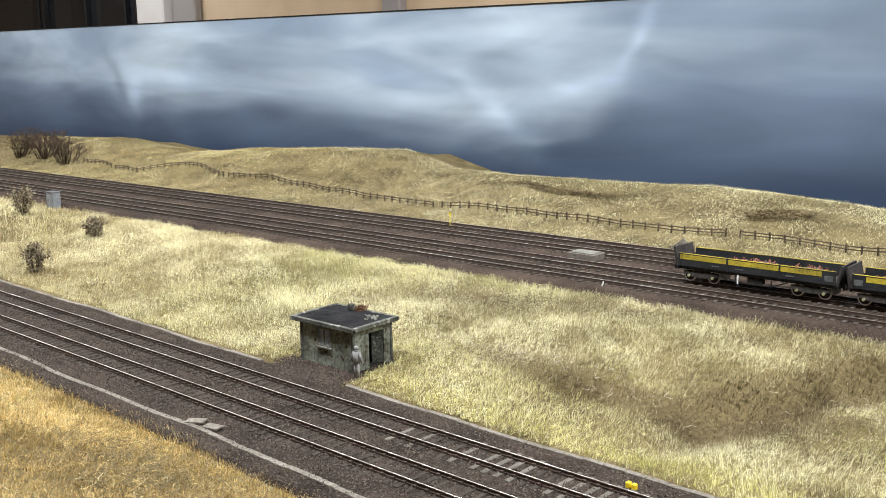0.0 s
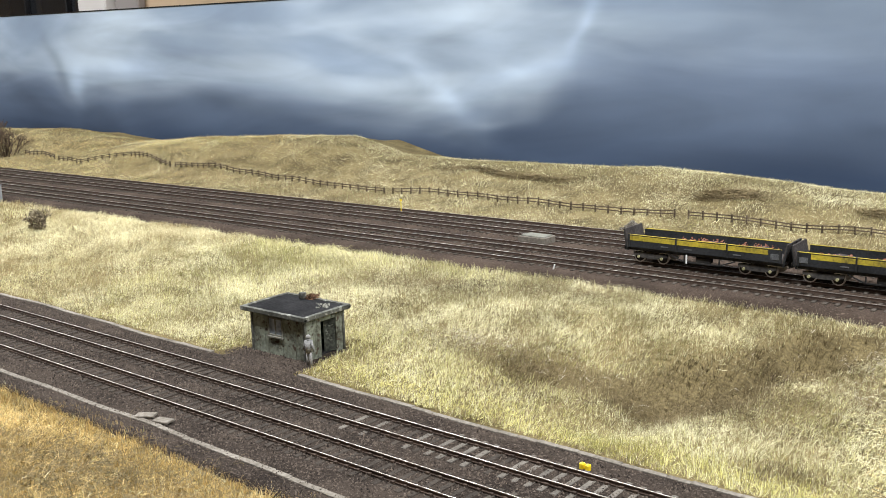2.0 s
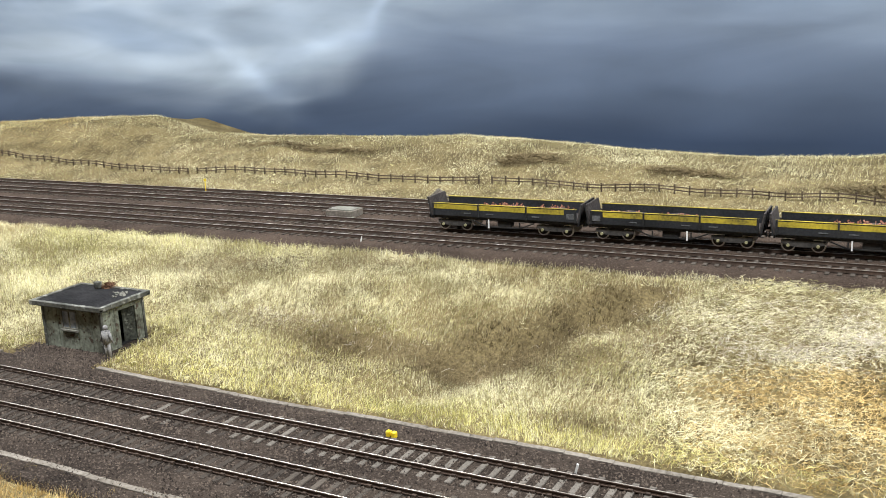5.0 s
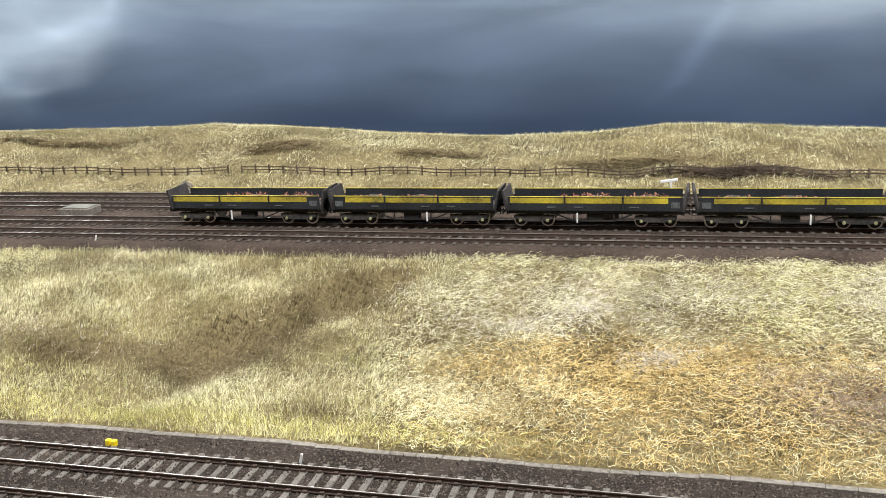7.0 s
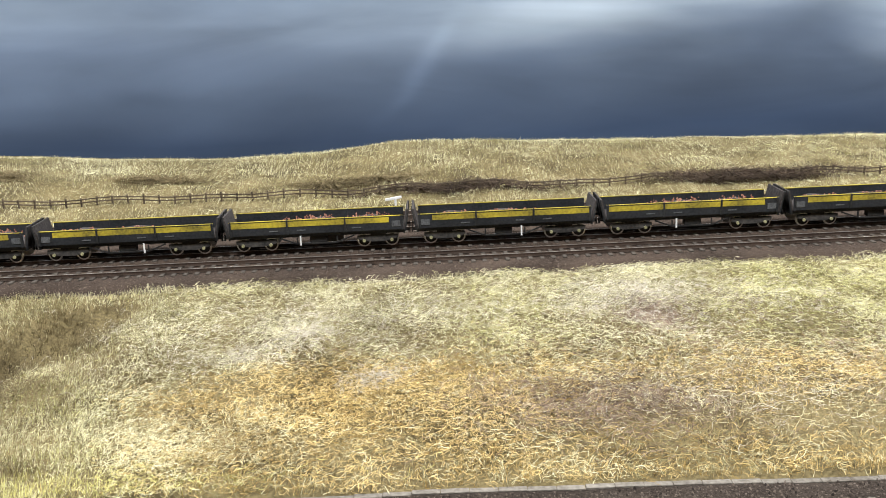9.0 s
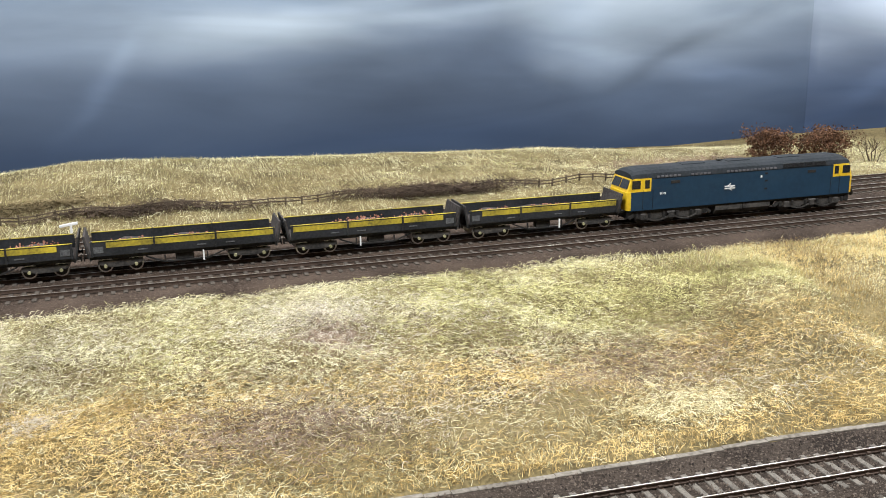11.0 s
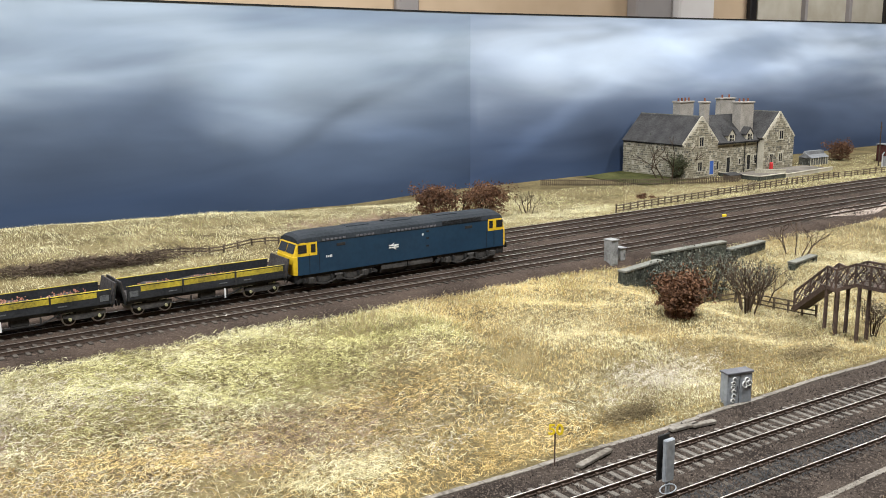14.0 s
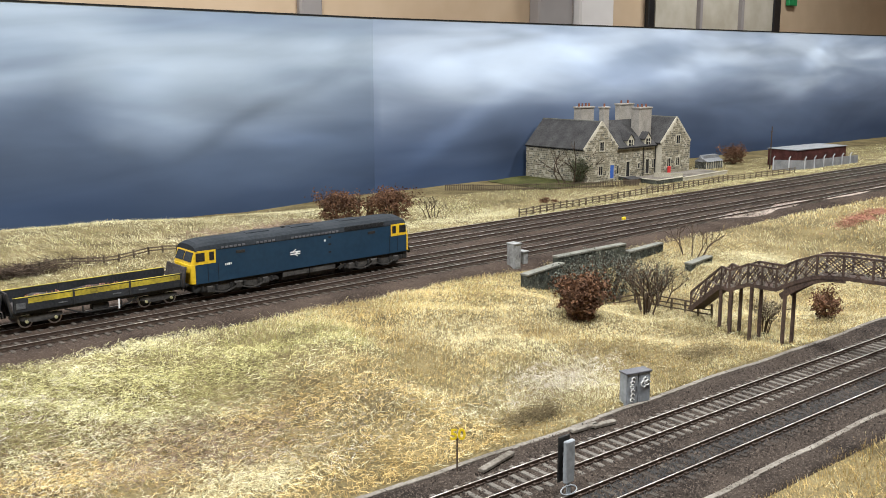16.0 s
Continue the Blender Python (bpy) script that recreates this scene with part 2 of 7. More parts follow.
M["hut_trim"] = surface("hut_trim", (0.03, 0.03, 0.025), (0.13, 0.132, 0.112), 0.8, fine=400, coarse=90, bump=0.2, spread=0.7, broad=1.5, fleck=(0.26, 0.26, 0.23))
M["hut_glass"] = surface("hut_glass", (0.16, 0.19, 0.22), (0.42, 0.47, 0.52), 0.15, fine=300, coarse=90, bump=0)
M["felt"] = surface("felt", (0.006, 0.006, 0.007), (0.022, 0.022, 0.023), 0.95, fine=600, coarse=60, bump=0.3)
M["figure_grey"] = surface("figure_grey", (0.14, 0.14, 0.14), (0.34, 0.33, 0.32), 0.8)
M["stone"] = surface("stone", (0.15, 0.135, 0.098), (0.36, 0.325, 0.24), 0.9, fine=400, coarse=120, bump=0.4, spread=0.8)
M["stone_dark"] = surface("stone_dark", (0.085, 0.08, 0.066), (0.2, 0.188, 0.155), 0.9, fine=400, coarse=120, bump=0.4, spread=0.8)
M["mortar"] = surface("mortar", (0.4, 0.37, 0.29), (0.54, 0.5, 0.41), 0.95, fine=500, coarse=60, bump=0.2)
M["stone_edge"] = surface("stone_edge", (0.36, 0.33, 0.26), (0.55, 0.51, 0.41), 0.9, fine=400, coarse=60, bump=0.2)
M["wall_dark"] = surface("wall_dark", (0.022, 0.024, 0.02), (0.085, 0.09, 0.074), 0.9, fine=500, coarse=90, bump=0.4, fleck=(0.16, 0.165, 0.14))
M["coping"] = surface("coping", (0.09, 0.09, 0.075), (0.25, 0.245, 0.21), 0.9, fine=500, coarse=60, bump=0.2, spread=0.7)
M["slate"] = surface("slate", (0.03, 0.029, 0.029), (0.085, 0.082, 0.08), 0.85, fine=400, coarse=60, bump=0.4, spread=0.7)
M["chimney"] = surface("chimney", (0.24, 0.22, 0.19), (0.38, 0.35, 0.31), 0.9, fine=500, coarse=60, bump=0.3)
M["terracotta"] = surface("terracotta", (0.14, 0.055, 0.035), (0.25, 0.11, 0.075), 0.85)
M["blue_paint"] = surface("blue_paint", (0.03, 0.09, 0.35), (0.05, 0.14, 0.45), 0.5)
M["red_paint"] = surface("red_paint", (0.45, 0.02, 0.02), (0.6, 0.04, 0.04), 0.5)
M["iron_brown"] = surface("iron_brown", (0.032, 0.02, 0.016), (0.105, 0.068, 0.053), 0.75, fine=500, coarse=60, bump=0.2)
M["cabinet_grey"] = surface("cabinet_grey", (0.17, 0.185, 0.2), (0.31, 0.33, 0.35), 0.65, fine=400, coarse=70, bump=0.05, spread=0.7)
M["fence_grey"] = surface("fence_grey", (0.13, 0.135, 0.14), (0.24, 0.245, 0.25), 0.8, fine=500, coarse=60, bump=0.05)
# pale copy of the bridge iron, with highlights put into its colour
M["lattice_highlight"] = surface("lattice_highlight", (0.09, 0.07, 0.06), (0.3, 0.27, 0.235), 0.8, fine=400, coarse=120, bump=0.1, spread=0.7)
M["cabinet_top"] = surface("cabinet_top", (0.07, 0.07, 0.08), (0.13, 0.13, 0.14), 0.7)
M["brick_red"] = surface("brick_red", (0.035, 0.014, 0.012), (0.09, 0.034, 0.03), 0.85, fine=600, coarse=60)
M["sheet_white"] = surface("sheet_white", (0.3, 0.31, 0.33), (0.5, 0.51, 0.53), 0.6)
M["plaster"] = surface("plaster", (0.52, 0.385, 0.255), (0.58, 0.44, 0.3), 0.9, fine=6, coarse=0.8, bump=0)
M["plaster_white"] = surface("plaster_white", (0.64, 0.6, 0.57), (0.7, 0.67, 0.64), 0.9, fine=6, coarse=0.8, bump=0)
M["plaster_grey"] = surface("plaster_grey", (0.26, 0.235, 0.225), (0.3, 0.275, 0.26), 0.9, fine=6, coarse=0.8, bump=0)
M["hall_floor"] = surface("hall_floor", (0.12, 0.11, 0.1), (0.2, 0.185, 0.17), 0.7, fine=60, coarse=2, bump=0.1)
M["ceiling"] = surface("ceiling_tile", (0.6, 0.58, 0.55), (0.7, 0.68, 0.65), 0.9, fine=60, coarse=2, bump=0.1)
M["screen_glass"] = surface("screen_glass", (0.4, 0.36, 0.28), (0.52, 0.48, 0.4), 0.2, fine=8, coarse=1.2, bump=0, broad=1.6)
M["sign_green"] = surface("sign_green", (0.01, 0.2, 0.06), (0.02, 0.28, 0.09), 0.5)
M["frame_black"] = surface("frame_black", (0.006, 0.006, 0.007), (0.015, 0.015, 0.016), 0.4, fine=100, coarse=5)
M["ply"] = surface("ply", (0.3, 0.21, 0.12), (0.42, 0.31, 0.19), 0.8, fine=200, coarse=8)
M["fascia"] = surface("fascia", (0.01, 0.01, 0.011), (0.02, 0.02, 0.022), 0.8, fine=200, coarse=8)


def sky_print(name, wisps, tint=(1, 1, 1)):
    """A printed storm sky: a dark base, a bright cloud bank above an uneven edge, soft slanting wisps."""
    mat = bpy.data.materials.new(name)
    mat.use_nodes = True
    nd, ln = mat.node_tree.nodes, mat.node_tree.links
    bsdf = nd["Principled BSDF"]
    bsdf.inputs["Roughness"].default_value = 0.55
    bsdf.inputs["Specular IOR Level"].default_value = 0.25
    geo = nd.new("ShaderNodeNewGeometry")
    sep = nd.new("ShaderNodeSeparateXYZ")
    ln.new(geo.outputs["Position"], sep.inputs[0])

    def math_node(op, a, b=None, c=None):
        n = nd.new("ShaderNodeMath")
        n.operation = op
        for k, v in enumerate((a, b, c)):
            if v is None:
                continue
            if isinstance(v, (int, float)):
                n.inputs[k].default_value = v
            else:
                ln.new(v, n.inputs[k])
        return n.outputs[0]

    def span(value, lo, hi, a=0.0, b=1.0, smooth=True):
        n = nd.new("ShaderNodeMapRange")
        if smooth:
            n.interpolation_type = "SMOOTHSTEP"
        for key, v in (("From Min", lo), ("From Max", hi), ("To Min", a), ("To Max", b)):
            n.inputs[key].default_value = v
        ln.new(value, n.inputs["Value"])
        return n.outputs[0]

    def blend(fac, a, b, kind="MIX"):
        n = nd.new("ShaderNodeMix")
        n.data_type, n.blend_type = "RGBA", kind
        for key, v in (("Factor", fac), ("A", a), ("B", b)):
            if isinstance(v, tuple):
                n.inputs[key].default_value = (v[0] * tint[0], v[1] * tint[1], v[2] * tint[2], 1)
            elif isinstance(v, float):
                n.inputs[key].default_value = v
            else:
                ln.new(v, n.inputs[key])
        return n.outputs["Result"]

    def cloud(scale, sx, sz, detail=3, warp=0.0, seed=0.0, turn=0.0):
        mp = nd.new("ShaderNodeMapping")
        mp.inputs["Scale"].default_value = (sx, 1, sz)
        mp.inputs["Rotation"].default_value = (0, turn, 0)
        mp.inputs["Location"].default_value = (seed, seed * 0.7, seed * 1.3)
        ln.new(geo.outputs["Position"], mp.inputs["Vector"])
        n = nd.new("ShaderNodeTexNoise")
        n.inputs["Scale"].default_value, n.inputs["Detail"].default_value = scale, detail
        n.inputs["Roughness"].default_value = 0.45
        n.inputs["Distortion"].default_value = warp
        ln.new(mp.outputs[0], n.inputs["Vector"])
        return math_node("SUBTRACT", n.outputs["Fac"], 0.5)

    def bank(stops):
        ramp = nd.new("ShaderNodeValToRGB")
        ramp.color_ramp.interpolation = "EASE"
        el = ramp.color_ramp.elements
        el[0].position, el[1].position = (stops[0][0] + 3.3) / 6.7, (stops[-1][0] + 3.3) / 6.7
        el[0].color, el[1].color = (stops[0][1],) * 3 + (1,), (stops[-1][1],) * 3 + (1,)
        for x, v in stops[1:-1]:
            e = el.new((x + 3.3) / 6.7)
            e.color = (v, v, v, 1)
        f = math_node("DIVIDE", math_node("ADD", sep.outputs["X"], 3.3), 6.7)
        ln.new(f, ramp.inputs[0])
        return ramp.outputs[0]

    # height of the cloud bank's lower edge along the board, in units of 0.4 m
    edge = bank([(-3.2, .44), (-2.9, .42), (-2.6, .38), (-2.38, .42), (-2.22, .27), (-2.1, .35), (-1.9, .36), (-1.72, .38), (-1.5, .33), (-1.3, .27), (-1.14, .22), (-1.01, .17), (-0.92, .25), (-0.8, .42),
                 (-0.6, .49), (-0.35, .5), (-0.05, .44), (0.2, .37), (0.38, .38), (0.56, .43), (0.66, .31), (0.74, .29), (0.84, .33), (0.95, .34), (1.1, .37), (1.12, .3), (1.3, .33), (1.5, .37), (1.7, .37), (2.2, .36), (3.2, .42)])
    warp = cloud(2.4, 1.0, 2.4, 2, 0.3)
    drift = cloud(3.4, 0.55, 2.6, 2, 0.9, 3.1)
    fine = cloud(7.0, 0.6, 2.4, 3, 0.6, 7.7)
    h = math_node("MULTIPLY_ADD", warp, 0.06, sep.outputs["Z"])
    h = math_node("MULTIPLY_ADD", drift, 0.06, h)
    above = math_node("SUBTRACT", h, math_node("MULTIPLY", edge, 0.4))
    base = blend(span(h, 0.0, 0.19, smooth=False), (0.036, 0.058, 0.108), (0.165, 0.215, 0.305))
    shine = bank([(-3.2, .8), (-2.3, .75), (-2.0, 1.0), (-1.7, .7), (-1.3, .85), (-1.0, 1.0), (-0.85, .9), (-0.7, .45), (-0.4, .2), (0.0, .3), (0.2, .95), (0.5, .85), (0.7, .9), (1.0, .8), (1.3, .95), (2.0, 1.1), (3.2, 1.0)])
    lit = math_node("MULTIPLY", span(math_node("MULTIPLY_ADD", fine, 0.25, drift), -0.2, 0.2, 0.15, 1.0), shine)
    body = blend(span(above, -0.062, 0.062), base, blend(lit, (0.21, 0.275, 0.375), (0.47, 0.56, 0.66)))
    # slanting wisps and dark rolls: place, half length, half width, slope, strength
    wx = math_node("MULTIPLY_ADD", cloud(5.0, 1, 1.6, 2, 0.2, 2.2), 0.09, sep.outputs["X"])
    wz = math_node("MULTIPLY_ADD", cloud(5.0, 1, 1.6, 2, 0.2, 8.8), 0.05, sep.outputs["Z"])
    gain = 1.0
    for cx, cz, half, thick, slope, amp in wisps:
        c, q = math.cos(radians(slope)), math.sin(radians(slope))
        dx, dz = math_node("SUBTRACT", wx, cx), math_node("SUBTRACT", wz, cz)
        u = math_node("DIVIDE", math_node("ADD", math_node("MULTIPLY", dx, c), math_node("MULTIPLY", dz, q)), half)
        v = math_node("DIVIDE", math_node("SUBTRACT", math_node("MULTIPLY", dz, c), math_node("MULTIPLY", dx, q)), thick)
        g = math_node("EXPONENT", math_node("MULTIPLY", math_node("ADD", math_node("MULTIPLY", u, u), math_node("MULTIPLY", v, v)), -1.0))
        gain = math_node("MULTIPLY_ADD", g, amp, gain)
    streak = math_node("ADD", cloud(3.2, 0.7, 3.4, 4, 1.2, 11.3, 0.6), cloud(2.2, 0.8, 3.0, 4, 1.0, 5.9, -0.5))
    gain = math_node("MULTIPLY", gain, span(streak, -0.3, 0.3, 0.8, 1.24, False))
    ln.new(blend(1.0, body, math_node("MAXIMUM", gain, 0.3), "MULTIPLY"), bsdf.inputs["Base Color"])
    return mat


LONG_BOARD = ((-.80, .235, .08, .014, 55, .35), (-.88, .165, .09, .018, 12, .35), (-1.07, .11, .1, .024, -40, .35), (-1.3, .165, .16, .03, -12, .2),
              (-1.98, .17, .15, .03, 0, .4), (-2.21, .12, .05, .03, 75, .4), (-2.29, .17, .1, .02, -52, -.3), (-1.65, .1, .2, .03, -8, -.25),
              (-1.09, .2, .07, .03, 0, -.2), (.03, .1, .075, .014, 50, .3), (.2, .185, .25, .025, -3, .25), (.55, .14, .08, .04, 35, -.2),
              (.7, .14, .09, .05, -60, .2), (.86, .115, .14, .014, 22, -.3), (.92, .082, .11, .014, -6, .35), (.43, .09, .2, .04, 0, -.15))
END_BOARD = ((1.27, .07, .2, .02, 22, .45), (1.43, .035, .07, .05, 0, -.45), (1.3, .19, .15, .04, 0, .2), (1.45, .245, .2, .012, 8, -.25), (1.95, .175, .2, .025, 5, .4),
             (1.95, .08, .4, .05, 0, -.3), (2.3, .235, .25, .015, 0, -.25), (2.6, .22, .1, .03, 30, .3), (1.62, .215, .12, .02, -20, .2))
M["sky_print"] = sky_print("sky_print", LONG_BOARD)
M["sky_print_end"] = sky_print("sky_print_end", END_BOARD, (1.12, 1.1, 1.12))

# ---------------------------------------------------------------- lie of the land
ZL = -0.0200          # rail top of the lower line
GAUGE = 0.0186
rng = np.random.default_rng(7)


def smooth01(t):
    t = np.clip(t, 0, 1)
    return t * t * (3 - 2 * t)


_waves = [(rng.uniform(0.6, 1.6) * f, rng.uniform(0, 6.28), rng.uniform(0, 6.28), 1 / f ** 0.45) for f in (8, 14, 23, 37, 55) for _ in range(5)]


def bumps(x, y, lo=0, hi=25):
    z = 0
    for k, a, p, amp in _waves[lo:hi]:
        z = z + amp * np.sin(k * (x * math.cos(a) + y * math.sin(a)) * 1.6 + p)
    return z / sum(w[3] for w in _waves[lo:hi]) * 2.2


def far_trough(x):
    return -0.322 - 0.026 * x


def near_trough(x):
    return -0.4365 - 0.0265 * x


def rail_y(x, base):
    return base - 0.0281 * x - 0.0048 * x * x


CREST_X = (-3.3, -2.6, -2.06, -1.78, -1.55, -1.19, -1.085, -0.935, -0.736, -0.61, -0.51, -0.38, -0.21, -0.1, -0.016, 0.225, 0.36, 0.585, 0.7, 0.9, 3.4)
CREST_Z = (0.03, 0.03, 0.045, 0.026, 0.043, 0.059, 0.032, 0.028, 0.031, 0.035, 0.03, 0.019, 0.0126, 0.0163, 0.026, 0.0174, 0.013, 0.007, 0.0, -0.006, -0.012)


def gully_x(y):
    """Middle of the dark gully that crosses the bank."""
    return np.interp(y, (-0.3, -0.22, -0.2, -0.152, -0.096, -0.044, -0.03), (-0.315, -0.292, -0.28, -0.262, -0.234, -0.2, -0.19))


def fold_x(y):
    """Foot of the fold where the wiry hump drops to the smoother bank."""
    return np.interp(y, (-0.29, -0.2475, -0.16, -0.06, -0.03), (0.49, 0.498, 0.521, 0.567, 0.58))


def ground(x, y):
    x, y = np.asarray(x, float), np.asarray(y, float)
    b = bumps(x, y)
    # hills behind the main line
    crest = np.interp(x, CREST_X, CREST_Z) - 0.0045
    t = (y - 0.2) / 0.25
    far = -0.008 + (crest + 0.008) * smooth01(t) + 0.0095 * b * np.clip(t * 2, 0, 1) * (1 - 0.75 * smooth01((y - 0.35) / 0.08))
    far = far - 0.02 * smooth01((y - 0.46) / 0.15)
    flat = -0.02 + 0.012 * smooth01((0.34 - y) / 0.14) + 0.001 * b
    w = smooth01((x - 0.75) / 0.35)
    far = far * (1 - w) + flat * w
    # the bank between the lines
    yt = far_trough(x)
    v = np.clip((-0.03 - y) / (-0.03 - yt), 0, 1)
    mid = -0.008 - (0.015 * smooth01(v)) + 0.0125 * b * np.sin(np.pi * np.clip(v, 0, 1)) ** 1.3
    mid = mid - 0.012 * np.exp(-((x - gully_x(y) - 0.01) / 0.026) ** 2) * smooth01(v * 5) * smooth01((1 - v) * 5)
    mid = mid + (0.009 * np.exp(-((x - fold_x(y) + 0.04) / 0.035) ** 2) - 0.006 * np.exp(-((x - fold_x(y) - 0.015) / 0.022) ** 2)) * np.sin(np.pi * v) ** 0.8
    mid = mid - 0.013 * smooth01((x - 0.72) / 0.14) * smooth01((1.35 - x) / 0.2) * np.sin(np.pi * np.clip(v, 0, 1)) ** 0.7
    mid = mid - 0.024 * np.exp(-(((x - 0.86) / 0.1) ** 4) - ((y + 0.11) / 0.04) ** 2)
    hut = smooth01((0.044 - np.abs(x + 0.559)) / 0.01) * smooth01((-0.232 - y) / 0.012)
    mid = mid * (1 - hut) - 0.0262 * hut
    # the near side of the lower line
    yn = near_trough(x)
    s = np.clip((yn - 0.006 - y) / 0.2, 0, 1)
    near = -0.0265 + 0.02 * smooth01((s - 0.045) * 2.2) + 0.005 * b * np.clip(s * 3, 0, 1)
    bed_lo = -0.034 + 0 * x
    bed_up = -0.012 + 0 * x
    z = np.where(y > 0.197, far, np.where(y > -0.028, bed_up, np.where(y > yt, mid, np.where(y > yn, bed_lo, near))))
    return z


def grid_sheet(name, x0, x1, y0, y1, step, height, material, parent=None):
    xs = np.arange(x0, x1 + step / 2, step)
    ys = np.arange(y0, y1 + step / 2, step)
    X, Y = np.meshgrid(xs, ys, indexing="ij")
    Z = height(X, Y)
    V = np.stack([X, Y, Z], -1).reshape(-1, 3)
    nx, ny = X.shape
    i = (np.arange(nx - 1)[:, None] * ny + np.arange(ny - 1)[None, :]).ravel()
    T = np.concatenate([np.stack([i, i + ny, i + ny + 1], 1), np.stack([i, i + ny + 1, i + 1], 1)])
    me = tri_mesh(name, V, T, material)
    me.polygons.foreach_set("use_smooth", np.ones(len(T), bool))
    ob = new(name, me)
    if parent:
        ob.parent = parent
    return ob


land = grid_sheet("ground", -3.3, 3.4, -0.664, 0.612, 0.009, ground, M["earth"])
tagged(land, "rolling scenic landscape of earth under dry model grass", "ground", kind="structure")


def bed_up_height(x, y):
    e = np.clip(np.minimum(y + 0.036, 0.2 - y) / 0.012, 0, 1)
    return -0.0098 + 0.0063 * smooth01(e) + 0.0004 * bumps(x * 9, y * 9)


def bed_lo_height(x, y):
    a, b = far_trough(x) + 0.002, near_trough(x) - 0.018
    e = np.clip(np.minimum(a - y, y - b) / 0.002, 0, 1)
    return -0.0275 + 0.0043 * smooth01(e) + 0.0004 * bumps(x * 9, y * 9)


bed1 = grid_sheet("ballast_bed_upper", -3.3, 3.4, -0.036, 0.2, 0.006, bed_up_height, M["ballast_up"])
tagged(bed1, "dark brown stone ballast bed under four tracks", "ballast", kind="structure")
bed2 = grid_sheet("ballast_bed_lower", -2.6, 2.2, 0.0, 1.0, 0.02, lambda x, u: 0 * x, M["ballast"])
co = np.empty(len(bed2.data.vertices) * 3, np.float32)
bed2.data.vertices.foreach_get("co", co)
co = co.reshape(-1, 3)
co[:, 1] = near_trough(co[:, 0]) - 0.018 + co[:, 1] * (far_trough(co[:, 0]) - near_trough(co[:, 0]) + 0.02)
co[:, 2] = bed_lo_height(co[:, 0], co[:, 1])
bed2.data.vertices.foreach_set("co", co.ravel())
bed2.data.update()
tagged(bed2, "grey-brown stone ballast bed under the double track", "ballast", kind="structure")

apron = grid_sheet("ballast_apron", -0.604, -0.512, -0.31, -0.24, 0.004, lambda x, y: -0.0243 + 0.0004 * bumps(x * 9, y * 9) - 0.004 * smooth01((np.abs(x + 0.558) - 0.034 + 0.002 * np.sin(y * 400)) / 0.012), M["ballast"])
tagged(apron, "dark trodden ballast round the hut", "ballast", kind="structure")

# ---------------------------------------------------------------- backdrop boards
BOARD_Y = 0.615


def backdrop_board(name, x0, x1, za, zb, mat, label):
    bm = bmesh.new()
    n = 40
    rows = []
    for i in range(n + 1):
        x = x0 + (x1 - x0) * i / n
        top = za + (zb - za) * i / n
        y = BOARD_Y
        rows.append([bm.verts.new(p) for p in ((x, y, -0.06), (x, y, top), (x, y + 0.009, top), (x, y + 0.009, -0.06))])
    for a, b in zip(rows, rows[1:]):
        for k in range(4):
            j = (k + 1) % 4
            bm.faces.new((a[k], a[j], b[j], b[k]))
    bm.faces.new(rows[0][::-1])
    bm.faces.new(rows[-1])
    bmesh.ops.recalc_face_normals(bm, faces=bm.faces)
    ob = part(name, bm, mat)
    return tagged(ob, label, "backdrop", kind="structure")


backdrop_board("backdrop", -3.3, 1.1043, 0.312, 0.2755, M["sky_print"], "printed backdrop board of a stormy grey-blue sky")
backdrop_board("backdrop", 1.1045, 3.4, 0.2755, 0.279, M["sky_print_end"], "printed backdrop board of bright clouds over dark hills")
for x0, x1, za, zb in ((-3.3, 1.1035, 0.312, 0.2755), (1.1045, 3.4, 0.2755, 0.279)):
    bm = bmesh.new()
    beam(bm, (x0, BOARD_Y + 0.006, za + 0.0012), (x1, BOARD_Y + 0.006, zb + 0.0012), 0.014, 0.0022)
    tagged(part("backdrop_edge", bm, M["frame_black"]), "thin black edging strip along the backdrop top", "edging", kind="structure")

# ---------------------------------------------------------------- baseboard and hall
bm = bmesh.new()
box(bm, -3.3, 3.4, -0.668, 0.63, -0.16, -0.062)
tagged(part("baseboard", bm, M["ply"]), "plywood baseboard that carries the model railway", "baseboard", kind="structure")
bm = bmesh.new()
box(bm, -3.3, 3.4, -0.682, -0.67, -0.2, -0.012)
tagged(part("fascia", bm, M["fascia"]), "plain black fascia board along the layout's front", "fascia", kind="structure")
legs = thing("trestle", "black timber trestle legs under the baseboard", "trestle", kind="structure")
for x in (-3.1, -1.6, 0, 1.6, 3.2):
    for y in (-0.6, 0.55):
        bm = bmesh.new()
        box(bm, x - 0.025, x + 0.025, y - 0.025, y + 0.025, -1.1, -0.16, 0.003)
        part("leg", bm, M["fascia"], legs)

FLOOR, CEIL = -1.1, 1.9
bm = bmesh.new()
box(bm, -9, 9, -5, 4.3, FLOOR - 0.1, FLOOR)
tagged(part("floor", bm, M["hall_floor"]), "grey exhibition hall floor", "floor", kind="structure")
bm = bmesh.new()
box(bm, -9, 9, -5, 4.3, CEIL, CEIL + 0.1)
tagged(part("ceiling", bm, M["ceiling"]), "white exhibition hall ceiling", "ceiling", kind="structure")
for nm, a in (("wall_north", (-9, 9, 3.02, 3.2)), ("wall_south", (-9, 9, -5.2, -5)), ("wall_west", (-9.2, -9, -5, 3.02)), ("wall_east", (9, 9.2, -5, 3.02))):
    bm = bmesh.new()
    box(bm, *a, FLOOR, CEIL)
    tagged(part(nm, bm, M["plaster"]), "plain beige plastered wall of the exhibition hall", "wall", kind="structure")


